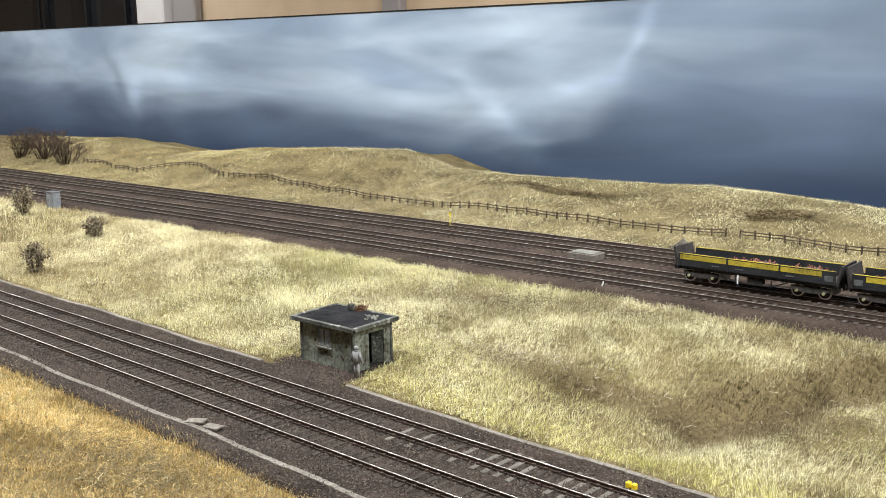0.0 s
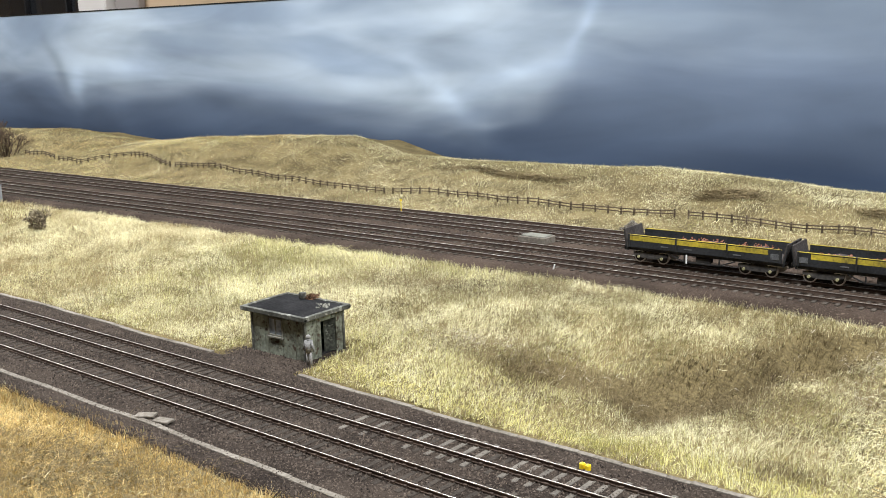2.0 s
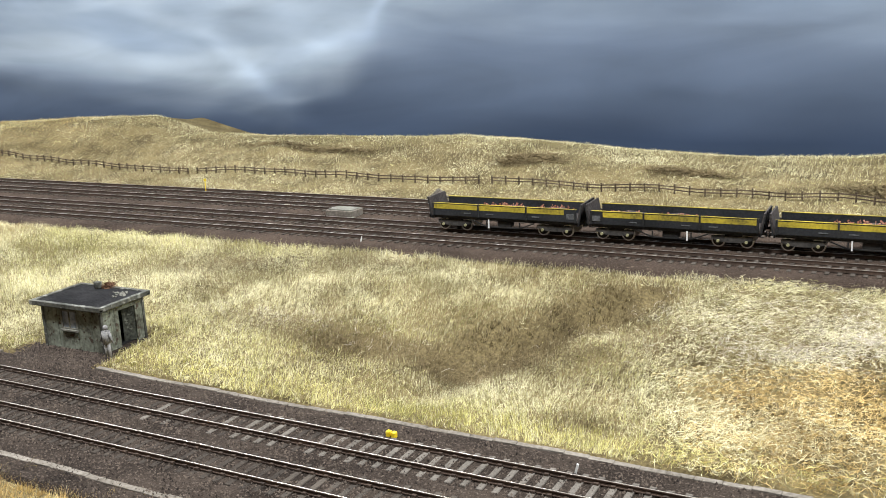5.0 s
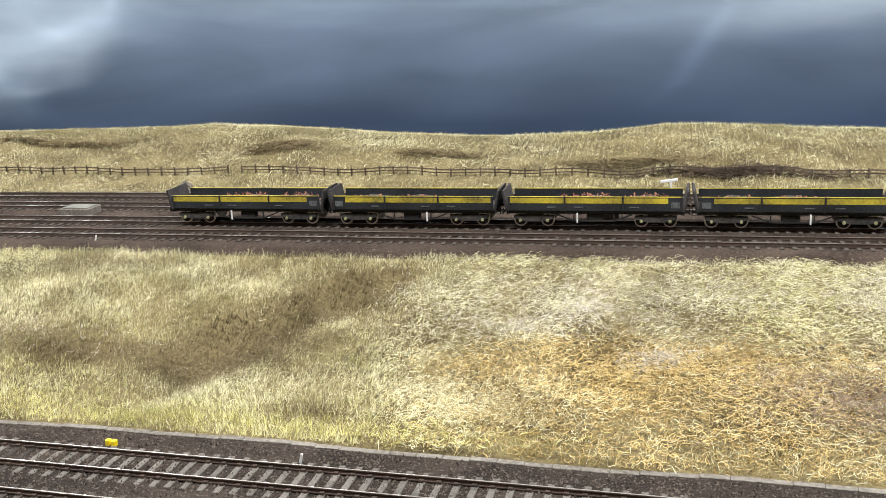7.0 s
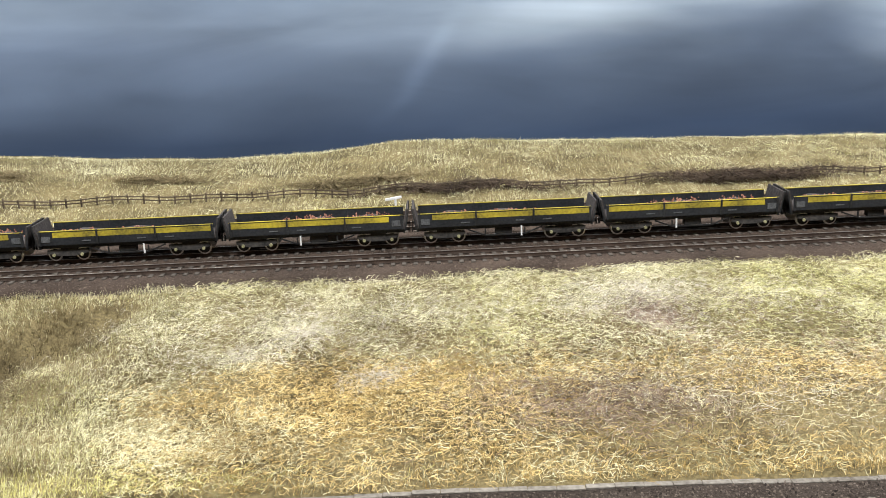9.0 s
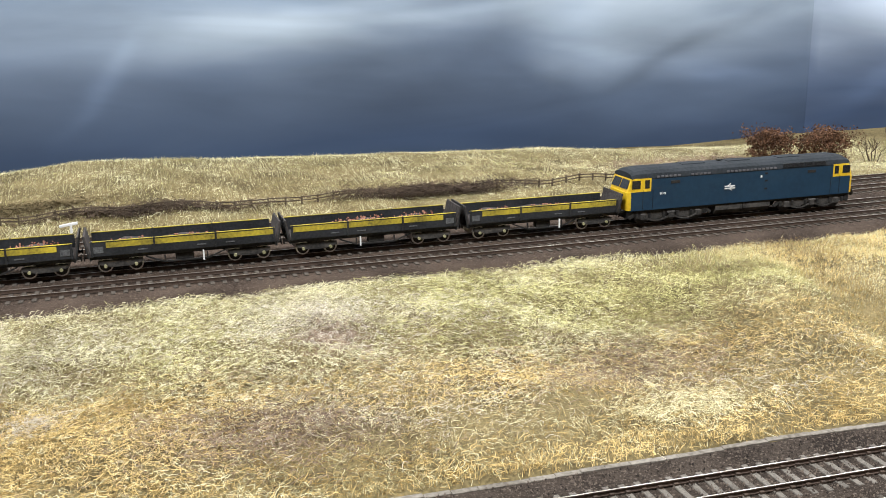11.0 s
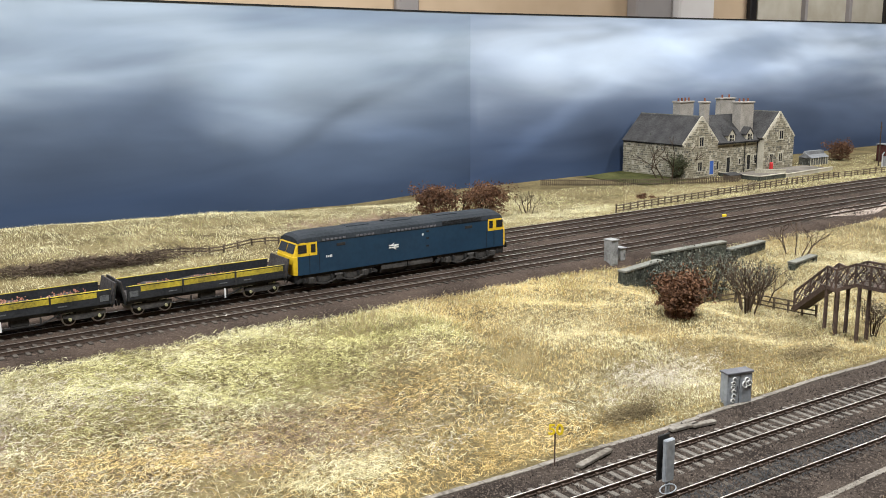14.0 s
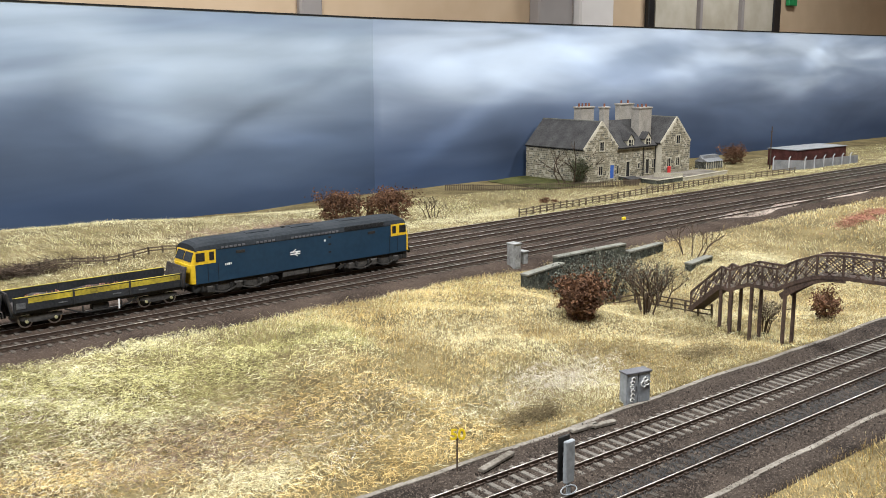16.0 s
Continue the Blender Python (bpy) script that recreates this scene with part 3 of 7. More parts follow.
def wall_panel(name, x0, x1, z0, z1, depth, mat, label, category):
    bm = bmesh.new()
    box(bm, x0, x1, 3.016 - depth, 3.016, z0, z1, 0.01)
    return tagged(part(name, bm, mat), label, category, kind="structure")


wall_panel("pillar", -5.75, -5.45, FLOOR, CEIL, 0.12, M["plaster_white"], "white plastered pillar on the hall wall", "pillar")
wall_panel("pillar", -5.44, -5.2, FLOOR, CEIL, 0.06, M["plaster_grey"], "grey side of the plastered pillar", "pillar")
wall_panel("pillar", -3.6, -3.47, FLOOR, CEIL, 0.06, M["plaster_grey"], "grey plastered pilaster on the beige wall", "pillar")
wall_panel("pillar", 3.98, 4.26, FLOOR, CEIL, 0.08, M["plaster_grey"], "grey plastered pilaster on the beige wall", "pillar")
wall_panel("pillar", 4.27, 4.56, FLOOR, CEIL, 0.12, M["plaster_white"], "white plastered pillar on the hall wall", "pillar")
wall_panel("pillar", 2.5, 2.62, FLOOR, CEIL, 0.04, M["plaster_grey"], "slim grey pilaster on the beige wall", "pillar")


def hall_window(x0, x1, mullions, label):
    w = thing("window", label, "window", kind="structure")
    bm = bmesh.new()
    box(bm, x0, x1, 2.985, 3.014, 0.1, 1.6)
    part("pane", bm, M["dark_glass"], w)
    for x, wd in mullions:
        bm = bmesh.new()
        box(bm, x - wd / 2, x + wd / 2, 2.94, 2.984, 0.0, 1.7, 0.006)
        part("window_frame", bm, M["frame_black"], w)
    return w


hall_window(-8.4, -5.8, ((-8.4, 0.1), (-7.15, 0.09), (-7.05, 0.04), (-6.55, 0.2), (-6.1, 0.3), (-5.82, 0.06)), "dark glazed hall window with black frames")
for x, wd in ((5.02, 0.06), (6.46, 0.09)):
    bm = bmesh.new()
    box(bm, x - wd / 2, x + wd / 2, 2.98, 3.012, FLOOR, CEIL, 0.004)
    tagged(part("post", bm, M["frame_black"]), "black steel post against the hall wall", "post", kind="structure")
glazed = thing("glazed_screen", "pale glazed screen between the black posts", "window", kind="structure")
for x0, x1 in ((5.07, 5.5), (5.53, 5.98), (6.01, 6.42)):
    bm = bmesh.new()
    box(bm, x0, x1, 2.99, 3.014, -0.9, 1.5)
    part("pane", bm, M["screen_glass"], glazed)
for x in (5.515, 5.995):
    bm = bmesh.new()
    box(bm, x - 0.014, x + 0.014, 2.96, 3.014, -0.9, 1.5, 0.003)
    part("mullion", bm, M["plaster_grey"], glazed)
bm = bmesh.new()
box(bm, 6.62, 6.73, 2.985, 3.014, 0.6, 0.655, 0.004)
tagged(part("exit_sign", bm, M["sign_green"]), "small plain green sign on the hall wall", "sign")
# ceiling light fittings above the layout
for lx, ly in [(x, y) for x in (-2.4, -0.8, 0.8, 2.4) for y in (-0.75, 0.35)] + [(x, 1.9) for x in (-5.5, -2.0, 2.0, 5.5)]:
    lt = thing("ceiling_light", "white ceiling light fitting in the exhibition hall", "light", group="hall ceiling lights")
    bm = bmesh.new()
    box(bm, lx - 0.78, lx + 0.78, ly - 0.23, ly + 0.23, 1.864, 1.898, 0.004)
    part("housing", bm, M["sheet_white"], lt)

# ---------------------------------------------------------------- tracks
SLEEPER_L, SLEEPER_W = 0.034, 0.0033


def sleeper_mesh(name, mat):
    bm = bmesh.new()
    box(bm, -SLEEPER_W / 2, SLEEPER_W / 2, -SLEEPER_L / 2, SLEEPER_L / 2, -0.0018, 0, 0.0003)
    me = mesh_of(name, bm)
    me.materials.append(mat)
    return me


def rail_bar(bm, line, z, parts):
    """Sweep one profile, stacked from steps (half width, low, high), along a line of (x, y)."""
    half = [(hw, lv) for hw, lo, hi in parts for lv in (lo, hi)]
    ring = [(-hw, lv) for hw, lv in half] + [(hw, lv) for hw, lv in half[::-1]]
    rows = [[bm.verts.new((x, y + dy, z + dz)) for dy, dz in ring] for x, y in line]
    n = len(ring)
    for a, b in zip(rows, rows[1:]):
        for i in range(n):
            j = (i + 1) % n
            bm.faces.new((a[i], a[j], b[j], b[i]))
    bm.faces.new(rows[0][::-1])
    bm.faces.new(rows[-1])
    bmesh.ops.recalc_face_normals(bm, faces=bm.faces)


def track(label, near_rail, z, x0, x1, pitch, sleeper_mat, chairs, middle=0.0, dark_spans=()):
    """near_rail(x) gives the y of the near rail's centre."""
    tr = thing("track", label, "track", group="railway tracks")
    n = 60
    xs = [x0 + (x1 - x0) * i / n for i in range(n + 1)]
    for off in (0, GAUGE):
        line = [(x, near_rail(x) + off) for x in xs]
        bm = bmesh.new()
        rail_bar(bm, line, z, ((0.0010, -0.0026, -0.0021), (0.00035, -0.0021, -0.0006), (0.00055, -0.0006, -0.00012)))
        r = part("rail", bm, M["rail_side"], tr)
        bm = bmesh.new()
        rail_bar(bm, line, z, ((0.00036, -0.00012, 0.0),))
        part("rail_head", bm, M["rail_top"], r, "polished steel running surface")
    me = sleeper_mesh("sleeper", sleeper_mat)
    stained = sleeper_mesh("sleeper", M["sleeper_stained"])
    count = int((x1 - x0) / pitch)
    places = []
    for k in range(count):
        x = x0 + (k + 0.5) * pitch
        y = near_rail(x) + GAUGE / 2
        a = math.degrees(math.atan2(near_rail(x + 0.01) - near_rail(x - 0.01), 0.02))
        places.append((abs(x - middle), x, y, a + random.uniform(-0.8, 0.8), random.uniform(-0.0003, 0.0002)))
    places.sort()
    for k, (d, x, y, a, dz) in enumerate(places[:300]):
        shared("sleeper", stained if any(a0 < x + random.uniform(-0.08, 0.08) < a1 for a0, a1 in dark_spans) else me, tr, pose(x, y, z - 0.0026 + dz, 0, 0, a))
    rest = bmesh.new()
    for d, x, y, a, dz in places[300:]:
        box(rest, -SLEEPER_W / 2, SLEEPER_W / 2, -SLEEPER_L / 2, SLEEPER_L / 2, -0.0018, 0, m=pose(x, y, z - 0.0026 + dz, 0, 0, a))
    if places[300:]:
        tagged(part("sleepers_beyond", rest, sleeper_mat, tr), kind="stuff")
    else:
        rest.free()
    if chairs:
        bm = bmesh.new()
        for d, x, y, a, dz in places[:300]:
            for off in (-GAUGE / 2, GAUGE / 2):
                yy = y + off
                box(bm, x - 0.0011, x + 0.0011, yy - 0.0021, yy - 0.0005, z - 0.0027, z - 0.0014)
                box(bm, x - 0.0011, x + 0.0011, yy + 0.0005, yy + 0.0021, z - 0.0027, z - 0.0014)
        tagged(part("rail_chair", bm, M["chair"], tr), kind="stuff")
    return tr


UP = (0.0, 0.0467, 0.1069, 0.1532)
for k, y0 in enumerate(UP):
    track("weathered main line track with brown ballast and worn rails", lambda x, y0=y0: y0, 0.0, -3.29, 3.39, 0.0088,
          M["sleeper_dark"], False)
track("bullhead track with pale grey concrete sleepers in dark ballast", lambda x: rail_y(x, -0.3472 - GAUGE), ZL, -2.0, 1.9, 0.0082, M["sleeper"], True, dark_spans=((-2.0, -0.38),))
track("bullhead track with weathered sleepers and shiny rails", lambda x: rail_y(x, -0.3908 - GAUGE), ZL, -2.0, 1.9, 0.0082, M["sleeper_dark"], True, dark_spans=((-2.0, -0.3), (0.5, 1.9)))


def chips(name, count, xr, yf, zf, size, mat, label):
    """Loose ballast stones, strewn."""
    x = rng.uniform(xr[0], xr[1], count)
    y = yf(x, rng.uniform(0, 1, count))
    z = zf(x, y)
    base = np.array([[1, 0, -0.5], [-0.5, 0.87, -0.5], [-0.5, -0.87, -0.5], [0, 0, 0.9]]) * 0.5
    a = rng.uniform(0, 6.28, count)
    s = size * rng.uniform(0.5, 1.3, count)
    c, sn = np.cos(a), np.sin(a)
    jit = 1 + rng.uniform(-0.35, 0.35, (count, 4, 3))
    b = base[None] * jit
    V = np.empty((count, 4, 3))
    V[:, :, 0] = x[:, None] + s[:, None] * (b[:, :, 0] * c[:, None] - b[:, :, 1] * sn[:, None])
    V[:, :, 1] = y[:, None] + s[:, None] * (b[:, :, 0] * sn[:, None] + b[:, :, 1] * c[:, None])
    V[:, :, 2] = z[:, None] + s[:, None] * (b[:, :, 2] + 0.3)
    i = np.arange(count)[:, None] * 4
    T = np.concatenate([i + np.array([[0, 1, 3]]), i + np.array([[1, 2, 3]]), i + np.array([[2, 0, 3]])])
    ob = new(name, tri_mesh(name, V.reshape(-1, 3), T, mat))
    return tagged(ob, label, "ballast", kind="stuff")


chips("ballast_stones", 100000, (-1.6, 1.5), lambda x, u: near_trough(x) - 0.015 + u * (far_trough(x) - near_trough(x) + 0.0125),
      bed_lo_height, 0.0014, M["stone_chip"], "loose grey-brown ballast stones along the lower line")
chips("ballast_stones", 40000, (-1.8, 1.9), lambda x, u: -0.032 + u * 0.228, bed_up_height, 0.0013, M["ballast_up"], "fine brown ballast stones along the main line")


chips("oily_ballast", 9000, (0.45, 1.4), lambda x, u: rail_y(x, -0.3908 - GAUGE) - 0.004 + u * (GAUGE + 0.008), lambda x, y: bed_lo_height(x, y) + 0.0003, 0.0015, M["chassis"], "black oil-soaked ballast between the rails")


def trough_run(label, line, x0, x1, length=0.0131):
    """Concrete cable trough lids laid end to end."""
    run = thing("cable_trough", label, "cable trough")
    bm = bmesh.new()
    box(bm, -length / 2 + 0.00008, length / 2 - 0.00008, -0.0019, 0.0019, -0.005, 0, 0.0002)
    me = mesh_of("lid", bm)
    me.materials.append(M["concrete"])
    n = int((x1 - x0) / length)
    for k in range(n):
        x = x0 + (k + 0.5) * length
        y = line(x) + 0.0012 * math.sin(x * 21) + 0.0007 * math.sin(x * 57)
        shared("lid", me, run, pose(x, y, -0.0226 + random.uniform(-0.0002, 0.0002), random.uniform(-2, 2), 0, -1.5 + random.uniform(-1.2, 1.2)))
    return run


trough_run("weathered concrete cable trough lids beside the grass bank", far_trough, -1.6, -0.602)
trough_run("weathered concrete cable trough lids beside the grass bank", far_trough, -0.512, 1.5)
trough_run("weathered concrete cable trough lids beside golden grass", near_trough, -1.3, 1.3)

chips("ballast_stones", 1500, (-0.602, -0.514), lambda x, u: -0.309 + u * 0.028, lambda x, y: -0.0243 + 0 * x, 0.0014, M["stone_chip"], "loose ballast stones before the hut")

# ---------------------------------------------------------------- locomotive


def body_ring(x, half, z_low, z_side, z_top, pull=0.0):
    """Cross-section outline at x: straight sides, curved roof."""
    pts = [(x, -half, z_low), (x, -half, z_side)]
    for k in range(1, 8):
        a = math.pi * k / 8
        pts.append((x, -half * math.cos(a), z_side + (z_top - z_side) * math.sin(a) ** 0.75))
    pts += [(x, half, z_side), (x, half, z_low)]
    return pts


def number_bars(parent, x, y, z, widths, h, mat, gap=0.0008):
    bm = bmesh.new()
    for w in widths:
        box(bm, x, x + w, y - 0.0001, y + 0.0001, z, z + h)
        x += w + gap
    part("number_marking", bm, mat, parent, "small white number marking")


def locomotive(m):
    lo = thing("diesel_locomotive", "weathered blue diesel locomotive with yellow cab ends and dark grey roof", "locomotive", m)
    H, LOW, SIDE, TOP = 0.0175, 0.0135, 0.0415, 0.0508
    bm = bmesh.new()
    loft(bm, [[(x, -H, LOW), (x, -H, SIDE), (x, H, SIDE), (x, H, LOW)] for x in (-0.0974, 0.0974)])
    body = part("body", bm, M["loco_blue"], lo)
    bm = bmesh.new()
    rings = []
    for x, top in ((-0.1165, TOP - 0.0035), (-0.113, TOP - 0.0012), (-0.1045, TOP), (0.1045, TOP), (0.113, TOP - 0.0012), (0.1165, TOP - 0.0035)):
        hw = H if abs(x) < 0.11 else H - 0.0006
        rings.append(body_ring(x, hw, SIDE - 0.0002 if abs(x) < 0.11 else SIDE + 0.0005, SIDE + 0.0008, top)[0:])
    loft(bm, rings)
    roof = part("roof", bm, M["loco_roof"], lo, "dark grey weathered roof")
    # roof grilles, hatches and the exhaust
    for s in (-1, 1):
        for x0, x1 in ((0.041, 0.0645), (0.066, 0.089)):
            bm = bmesh.new()
            quad(bm, [(x0, s * (H + 0.0001), SIDE + 0.0012), (x1, s * (H + 0.0001), SIDE + 0.0012), (x1, s * (H * 0.93), SIDE + 0.0049), (x0, s * (H * 0.93), SIDE + 0.0049)])
            r = bmesh.ops.extrude_face_region(bm, geom=bm.faces[:])
            bmesh.ops.translate(bm, vec=(0, -s * 0.0006, 0), verts=[v for v in r["geom"] if isinstance(v, bmesh.types.BMVert)])
            bmesh.ops.recalc_face_normals(bm, faces=bm.faces)
            lv = part("louvre_panel", bm, M["black"], roof)
            for k in range(6):
                t = (k + 0.5) / 6
                bm = bmesh.new()
                y, z = s * (H + 0.0003 - H * 0.07 * t), SIDE + 0.0012 + 0.0037 * t
                beam(bm, (x0, y, z), (x1, y, z), 0.0004, 0.0003)
                part("louvre", bm, M["wagon_grey"], lv)
        for x0, x1 in ((-0.092, -0.064), (-0.057, -0.033), (-0.02, 0.035)):
            n = int((x1 - x0) / 0.0042)
            for k in range(n):
                x = x0 + k * 0.0042
                bm = bmesh.new()
                box(bm, x, x + 0.0028, s * H - 0.0003, s * H + 0.0003, SIDE + 0.0009, SIDE + 0.0026)
                part("grille", bm, M["cabinet_top"], roof)
    for x in (-0.048, 0.0, 0.055):
        bm = bmesh.new()
        box(bm, x - 0.012, x + 0.012, -0.006, 0.006, TOP - 0.0006, TOP + 0.0002, 0.0001)
        part("roof_hatch", bm, M["loco_roof"], roof)
    bm = bmesh.new()
    rod(bm, (-0.018, 0, TOP - 0.001), (-0.018, 0, TOP + 0.0013), 0.0022, n=12)
    part("exhaust", bm, M["black"], roof)
    # body side grilles, lights and doors lines
    for s in (-1, 1):
        y = s * H
        for x in (-0.073, 0.073):
            bm = bmesh.new()
            box(bm, x - 0.0045, x + 0.0045, y - 0.00025, y + 0.00025, 0.0362, 0.0388, 0.0001)
            part("side_grille", bm, M["chassis"], body)
        for z in (0.0388, 0.032, 0.0245):
            bm = bmesh.new()
            box(bm, 0.0215, 0.0245, y - 0.0002, y + 0.0002, z - 0.0008, z + 0.0008)
            part("inspection_panel", bm, M["chassis"], body)
        bm = bmesh.new()
        box(bm, 0.0165, 0.0182, y - 0.0003, y + 0.0003, 0.0352, 0.0372)
        part("data_panel", bm, M["white"], body, "small white data panel")
        # the white emblem as plain strokes
        bm = bmesh.new()
        for za in (0.0275, 0.0295):
            box(bm, -0.0215, -0.0105, y - 0.0003, y + 0.0003, za - 0.0005, za + 0.0005)
        beam(bm, (-0.0185, y, 0.0297), (-0.0155, y, 0.0317), 0.0006, 0.0011, (0, 1, 0))
        beam(bm, (-0.0165, y, 0.0277), (-0.0125, y, 0.0295), 0.0006, 0.0011, (0, 1, 0))
        beam(bm, (-0.0165, y, 0.0273), (-0.0135, y, 0.0253), 0.0006, 0.0008, (0, 1, 0))
        part("emblem", bm, M["white"], body, "white emblem strokes")
        number_bars(body, -0.0885, y, 0.0268, (0.0009, 0.0007, 0.0004, 0.0008, 0.0008), 0.002, M["white"], 0.0006)
        for x in (-0.0955, 0.1055, 0.0955, -0.1055):
            bm = bmesh.new()
            box(bm, x - 0.00012, x + 0.00012, y - 0.0003, y + 0.0003, LOW + 0.001, 0.032)
            part("handrail", bm, M["wagon_grey"], body)
    # cabs
    for e in (-1, 1):
        bm = bmesh.new()
        rings = [[(e * 0.0975, -H, LOW + 0.017), (e * 0.0975, -H, SIDE + 0.001), (e * 0.0975, H, SIDE + 0.001), (e * 0.0975, H, LOW + 0.017)],
                 [(e * 0.114, -H - 0.0001, LOW + 0.017), (e * 0.114, -H - 0.0001, SIDE + 0.001), (e * 0.114, H + 0.0001, SIDE + 0.001), (e * 0.114, H + 0.0001, LOW + 0.017)],
                 [(e * 0.1205, -H + 0.0018, LOW + 0.017), (e * 0.1165, -H + 0.0014, SIDE + 0.0008), (e * 0.1165, H - 0.0014, SIDE + 0.0008), (e * 0.1205, H - 0.0018, LOW + 0.017)]]
        loft(bm, rings)
        cab = part("cab", bm, M["loco_yellow"], lo, "yellow cab window band")
        bm = bmesh.new()
        loft(bm, [[(e * x, -w, LOW), (e * x, -w, LOW + 0.0169), (e * x, w, LOW + 0.0169), (e * x, w, LOW)] for x, w in ((0.0975, H), (0.1178, H))])
        part("cab_side", bm, M["loco_blue"], cab, "blue lower cab side")
        bm = bmesh.new()
        loft(bm, [[(e * x, -w, LOW + 0.0005), (e * x, -w, LOW + 0.0169), (e * x, w, LOW + 0.0169), (e * x, w, LOW + 0.0005)]
                  for x, w in ((0.1175, H + 0.0002), (0.1208, H - 0.0016), (0.1216, H - 0.0052))])
        part("nose", bm, M["loco_yellow"], cab, "yellow warning nose")
        bm = bmesh.new()
        box(bm, e * 0.1216 - 0.0003, e * 0.1216 + 0.0003, -0.0068, 0.0068, 0.0225, 0.028, 0.0002)
        hc = part("headcode_panel", bm, M["black"], cab)
        for y in (-0.0035, 0.0035):
            bm = bmesh.new()
            rod(bm, (e * 0.1216, y, 0.0253), (e * 0.1222, y, 0.0253), 0.0011, n=10)
            part("marker_light", bm, M["white"], hc)
        for y0, y1 in ((-0.0145, -0.0008), (0.0008, 0.0145)):
            bm = bmesh.new()
            a, b = (e * 0.1203, 0.0332), (e * 0.1172, 0.041)
            quad(bm, [(a[0] + e * 0.0002, y0, a[1]), (a[0] + e * 0.0002, y1, a[1]), (b[0] + e * 0.0002, y1 - 0.0006 * (1 if y1 > 0.01 else 0), b[1]), (b[0] + e * 0.0002, y0 + 0.0006 * (1 if y0 < -0.01 else 0), b[1])])
            r = bmesh.ops.extrude_face_region(bm, geom=bm.faces[:])
            bmesh.ops.translate(bm, vec=(-e * 0.0006, 0, 0), verts=[v for v in r["geom"] if isinstance(v, bmesh.types.BMVert)])
            bmesh.ops.recalc_face_normals(bm, faces=bm.faces)
            part("windscreen", bm, M["dark_glass"], cab)
        for s in (-1, 1):
            for x0, x1 in ((0.0992, 0.1038), (0.1082, 0.1166)):
                bm = bmesh.new()
                box(bm, min(e * x0, e * x1), max(e * x0, e * x1), s * H - 0.0003, s * H + 0.0003, 0.0333, 0.0408, 0.0001)
                part("cab_window", bm, M["dark_glass"], cab)
        # buffer beam
        bm = bmesh.new()
        box(bm, min(e * 0.112, e * 0.1195), max(e * 0.112, e * 0.1195), -0.0155, 0.0155, 0.006, LOW - 0.0002, 0.0004)
        bb = part("buffer_beam", bm, M["chassis"], lo)
        for y in (-0.0114, 0.0114):
            bm = bmesh.new()
            rod(bm, (e * 0.1195, y, 0.0128), (e * 0.1245, y, 0.0128), 0.0013, n=10)
            rod(bm, (e * 0.1245, y, 0.0128), (e * 0.1253, y, 0.0128), 0.0032, n=14)
            part("buffer", bm, M["chassis"], bb)
        for y in (-0.005, 0.0, 0.005):
            bm = bmesh.new()
            rod(bm, (e * 0.1197, y, 0.012), (e * 0.1225, y, 0.006), 0.0006, n=6)
            part("hose", bm, M["black"], bb)
    # bogies
    for e in (-1, 1):
        cx = e * 0.076
        bm = bmesh.new()
        for s in (-1, 1):
            prism(bm, [(cx - 0.037, 0.0085), (cx - 0.03, 0.0045), (cx - 0.012, 0.0042), (cx - 0.007, 0.0062), (cx + 0.007, 0.0062), (cx + 0.012, 0.0042),
                       (cx + 0.03, 0.0045), (cx + 0.037, 0.0085), (cx + 0.037, 0.0115), (cx - 0.037, 0.0115)], "y", s * 0.0145 - 0.0012, s * 0.0145 + 0.0012)
        bg = part("bogie", bm, M["bogie_dust"], lo)
        for ax in (-0.028, 0, 0.028):
            for s in (-1, 1):
                bm = bmesh.new()
                rod(bm, (cx + ax, s * 0.0106, 0.0075), (cx + ax, s * 0.0128, 0.0075), 0.0075, n=20)
                part("wheel", bm, M["wheel"], bg)
                bm = bmesh.new()
                box(bm, cx + ax - 0.0028, cx + ax + 0.0028, s * 0.0165 - 0.0012, s * 0.0165 + 0.0012, 0.0045, 0.0102, 0.0005)
                part("axlebox", bm, M["bogie_dust"], bg)
                for dx in (-0.0068, 0.0068):
                    bm = bmesh.new()
                    rod(bm, (cx + ax + dx, s * 0.0162, 0.0058), (cx + ax + dx, s * 0.0162, 0.0105), 0.0013, n=8)
                    part("spring", bm, M["chassis"], bg)
        for s in (-1, 1):
            for d in (-1, 1):
                bm = bmesh.new()
                for k in range(5):
                    u0, u1 = k / 5, (k + 1) / 5
                    beam(bm, (cx + d * (0.002 + 0.025 * u0), s * 0.0172, 0.0066 - 0.0034 * math.sin(math.pi * u0)), (cx + d * (0.002 + 0.025 * u1), s * 0.0172, 0.0066 - 0.0034 * math.sin(math.pi * u1)), 0.0008, 0.0012)
                part("equaliser", bm, M["bogie_dust"], bg)
            bm = bmesh.new()
            rod(bm, (cx - 0.004, s * 0.0165, 0.0096), (cx + 0.004, s * 0.0165, 0.0096), 0.0013, n=8)
            part("brake_cylinder", bm, M["bogie_dust"], bg)
        for s in (-1, 1):
            for d in (-1, 1):
                bm = bmesh.new()
                beam(bm, (cx + d * 0.042, s * 0.0155, 0.0065), (cx + d * 0.037, s * 0.0155, 0.0095), 0.0014, 0.003)
                part("footstep", bm, M["chassis"], bg)
    for x0, x1 in ((-0.0295, -0.0005), (0.0005, 0.0295)):
        bm = bmesh.new()
        prism(bm, [(-0.0165, 0.0125), (-0.0168, 0.0075), (-0.0135, 0.0038), (0.0135, 0.0038), (0.0168, 0.0075), (0.0165, 0.0125)], "x", x0, x1)
        part("fuel_tank", bm, M["bogie_dust"], lo)
    bm = bmesh.new()
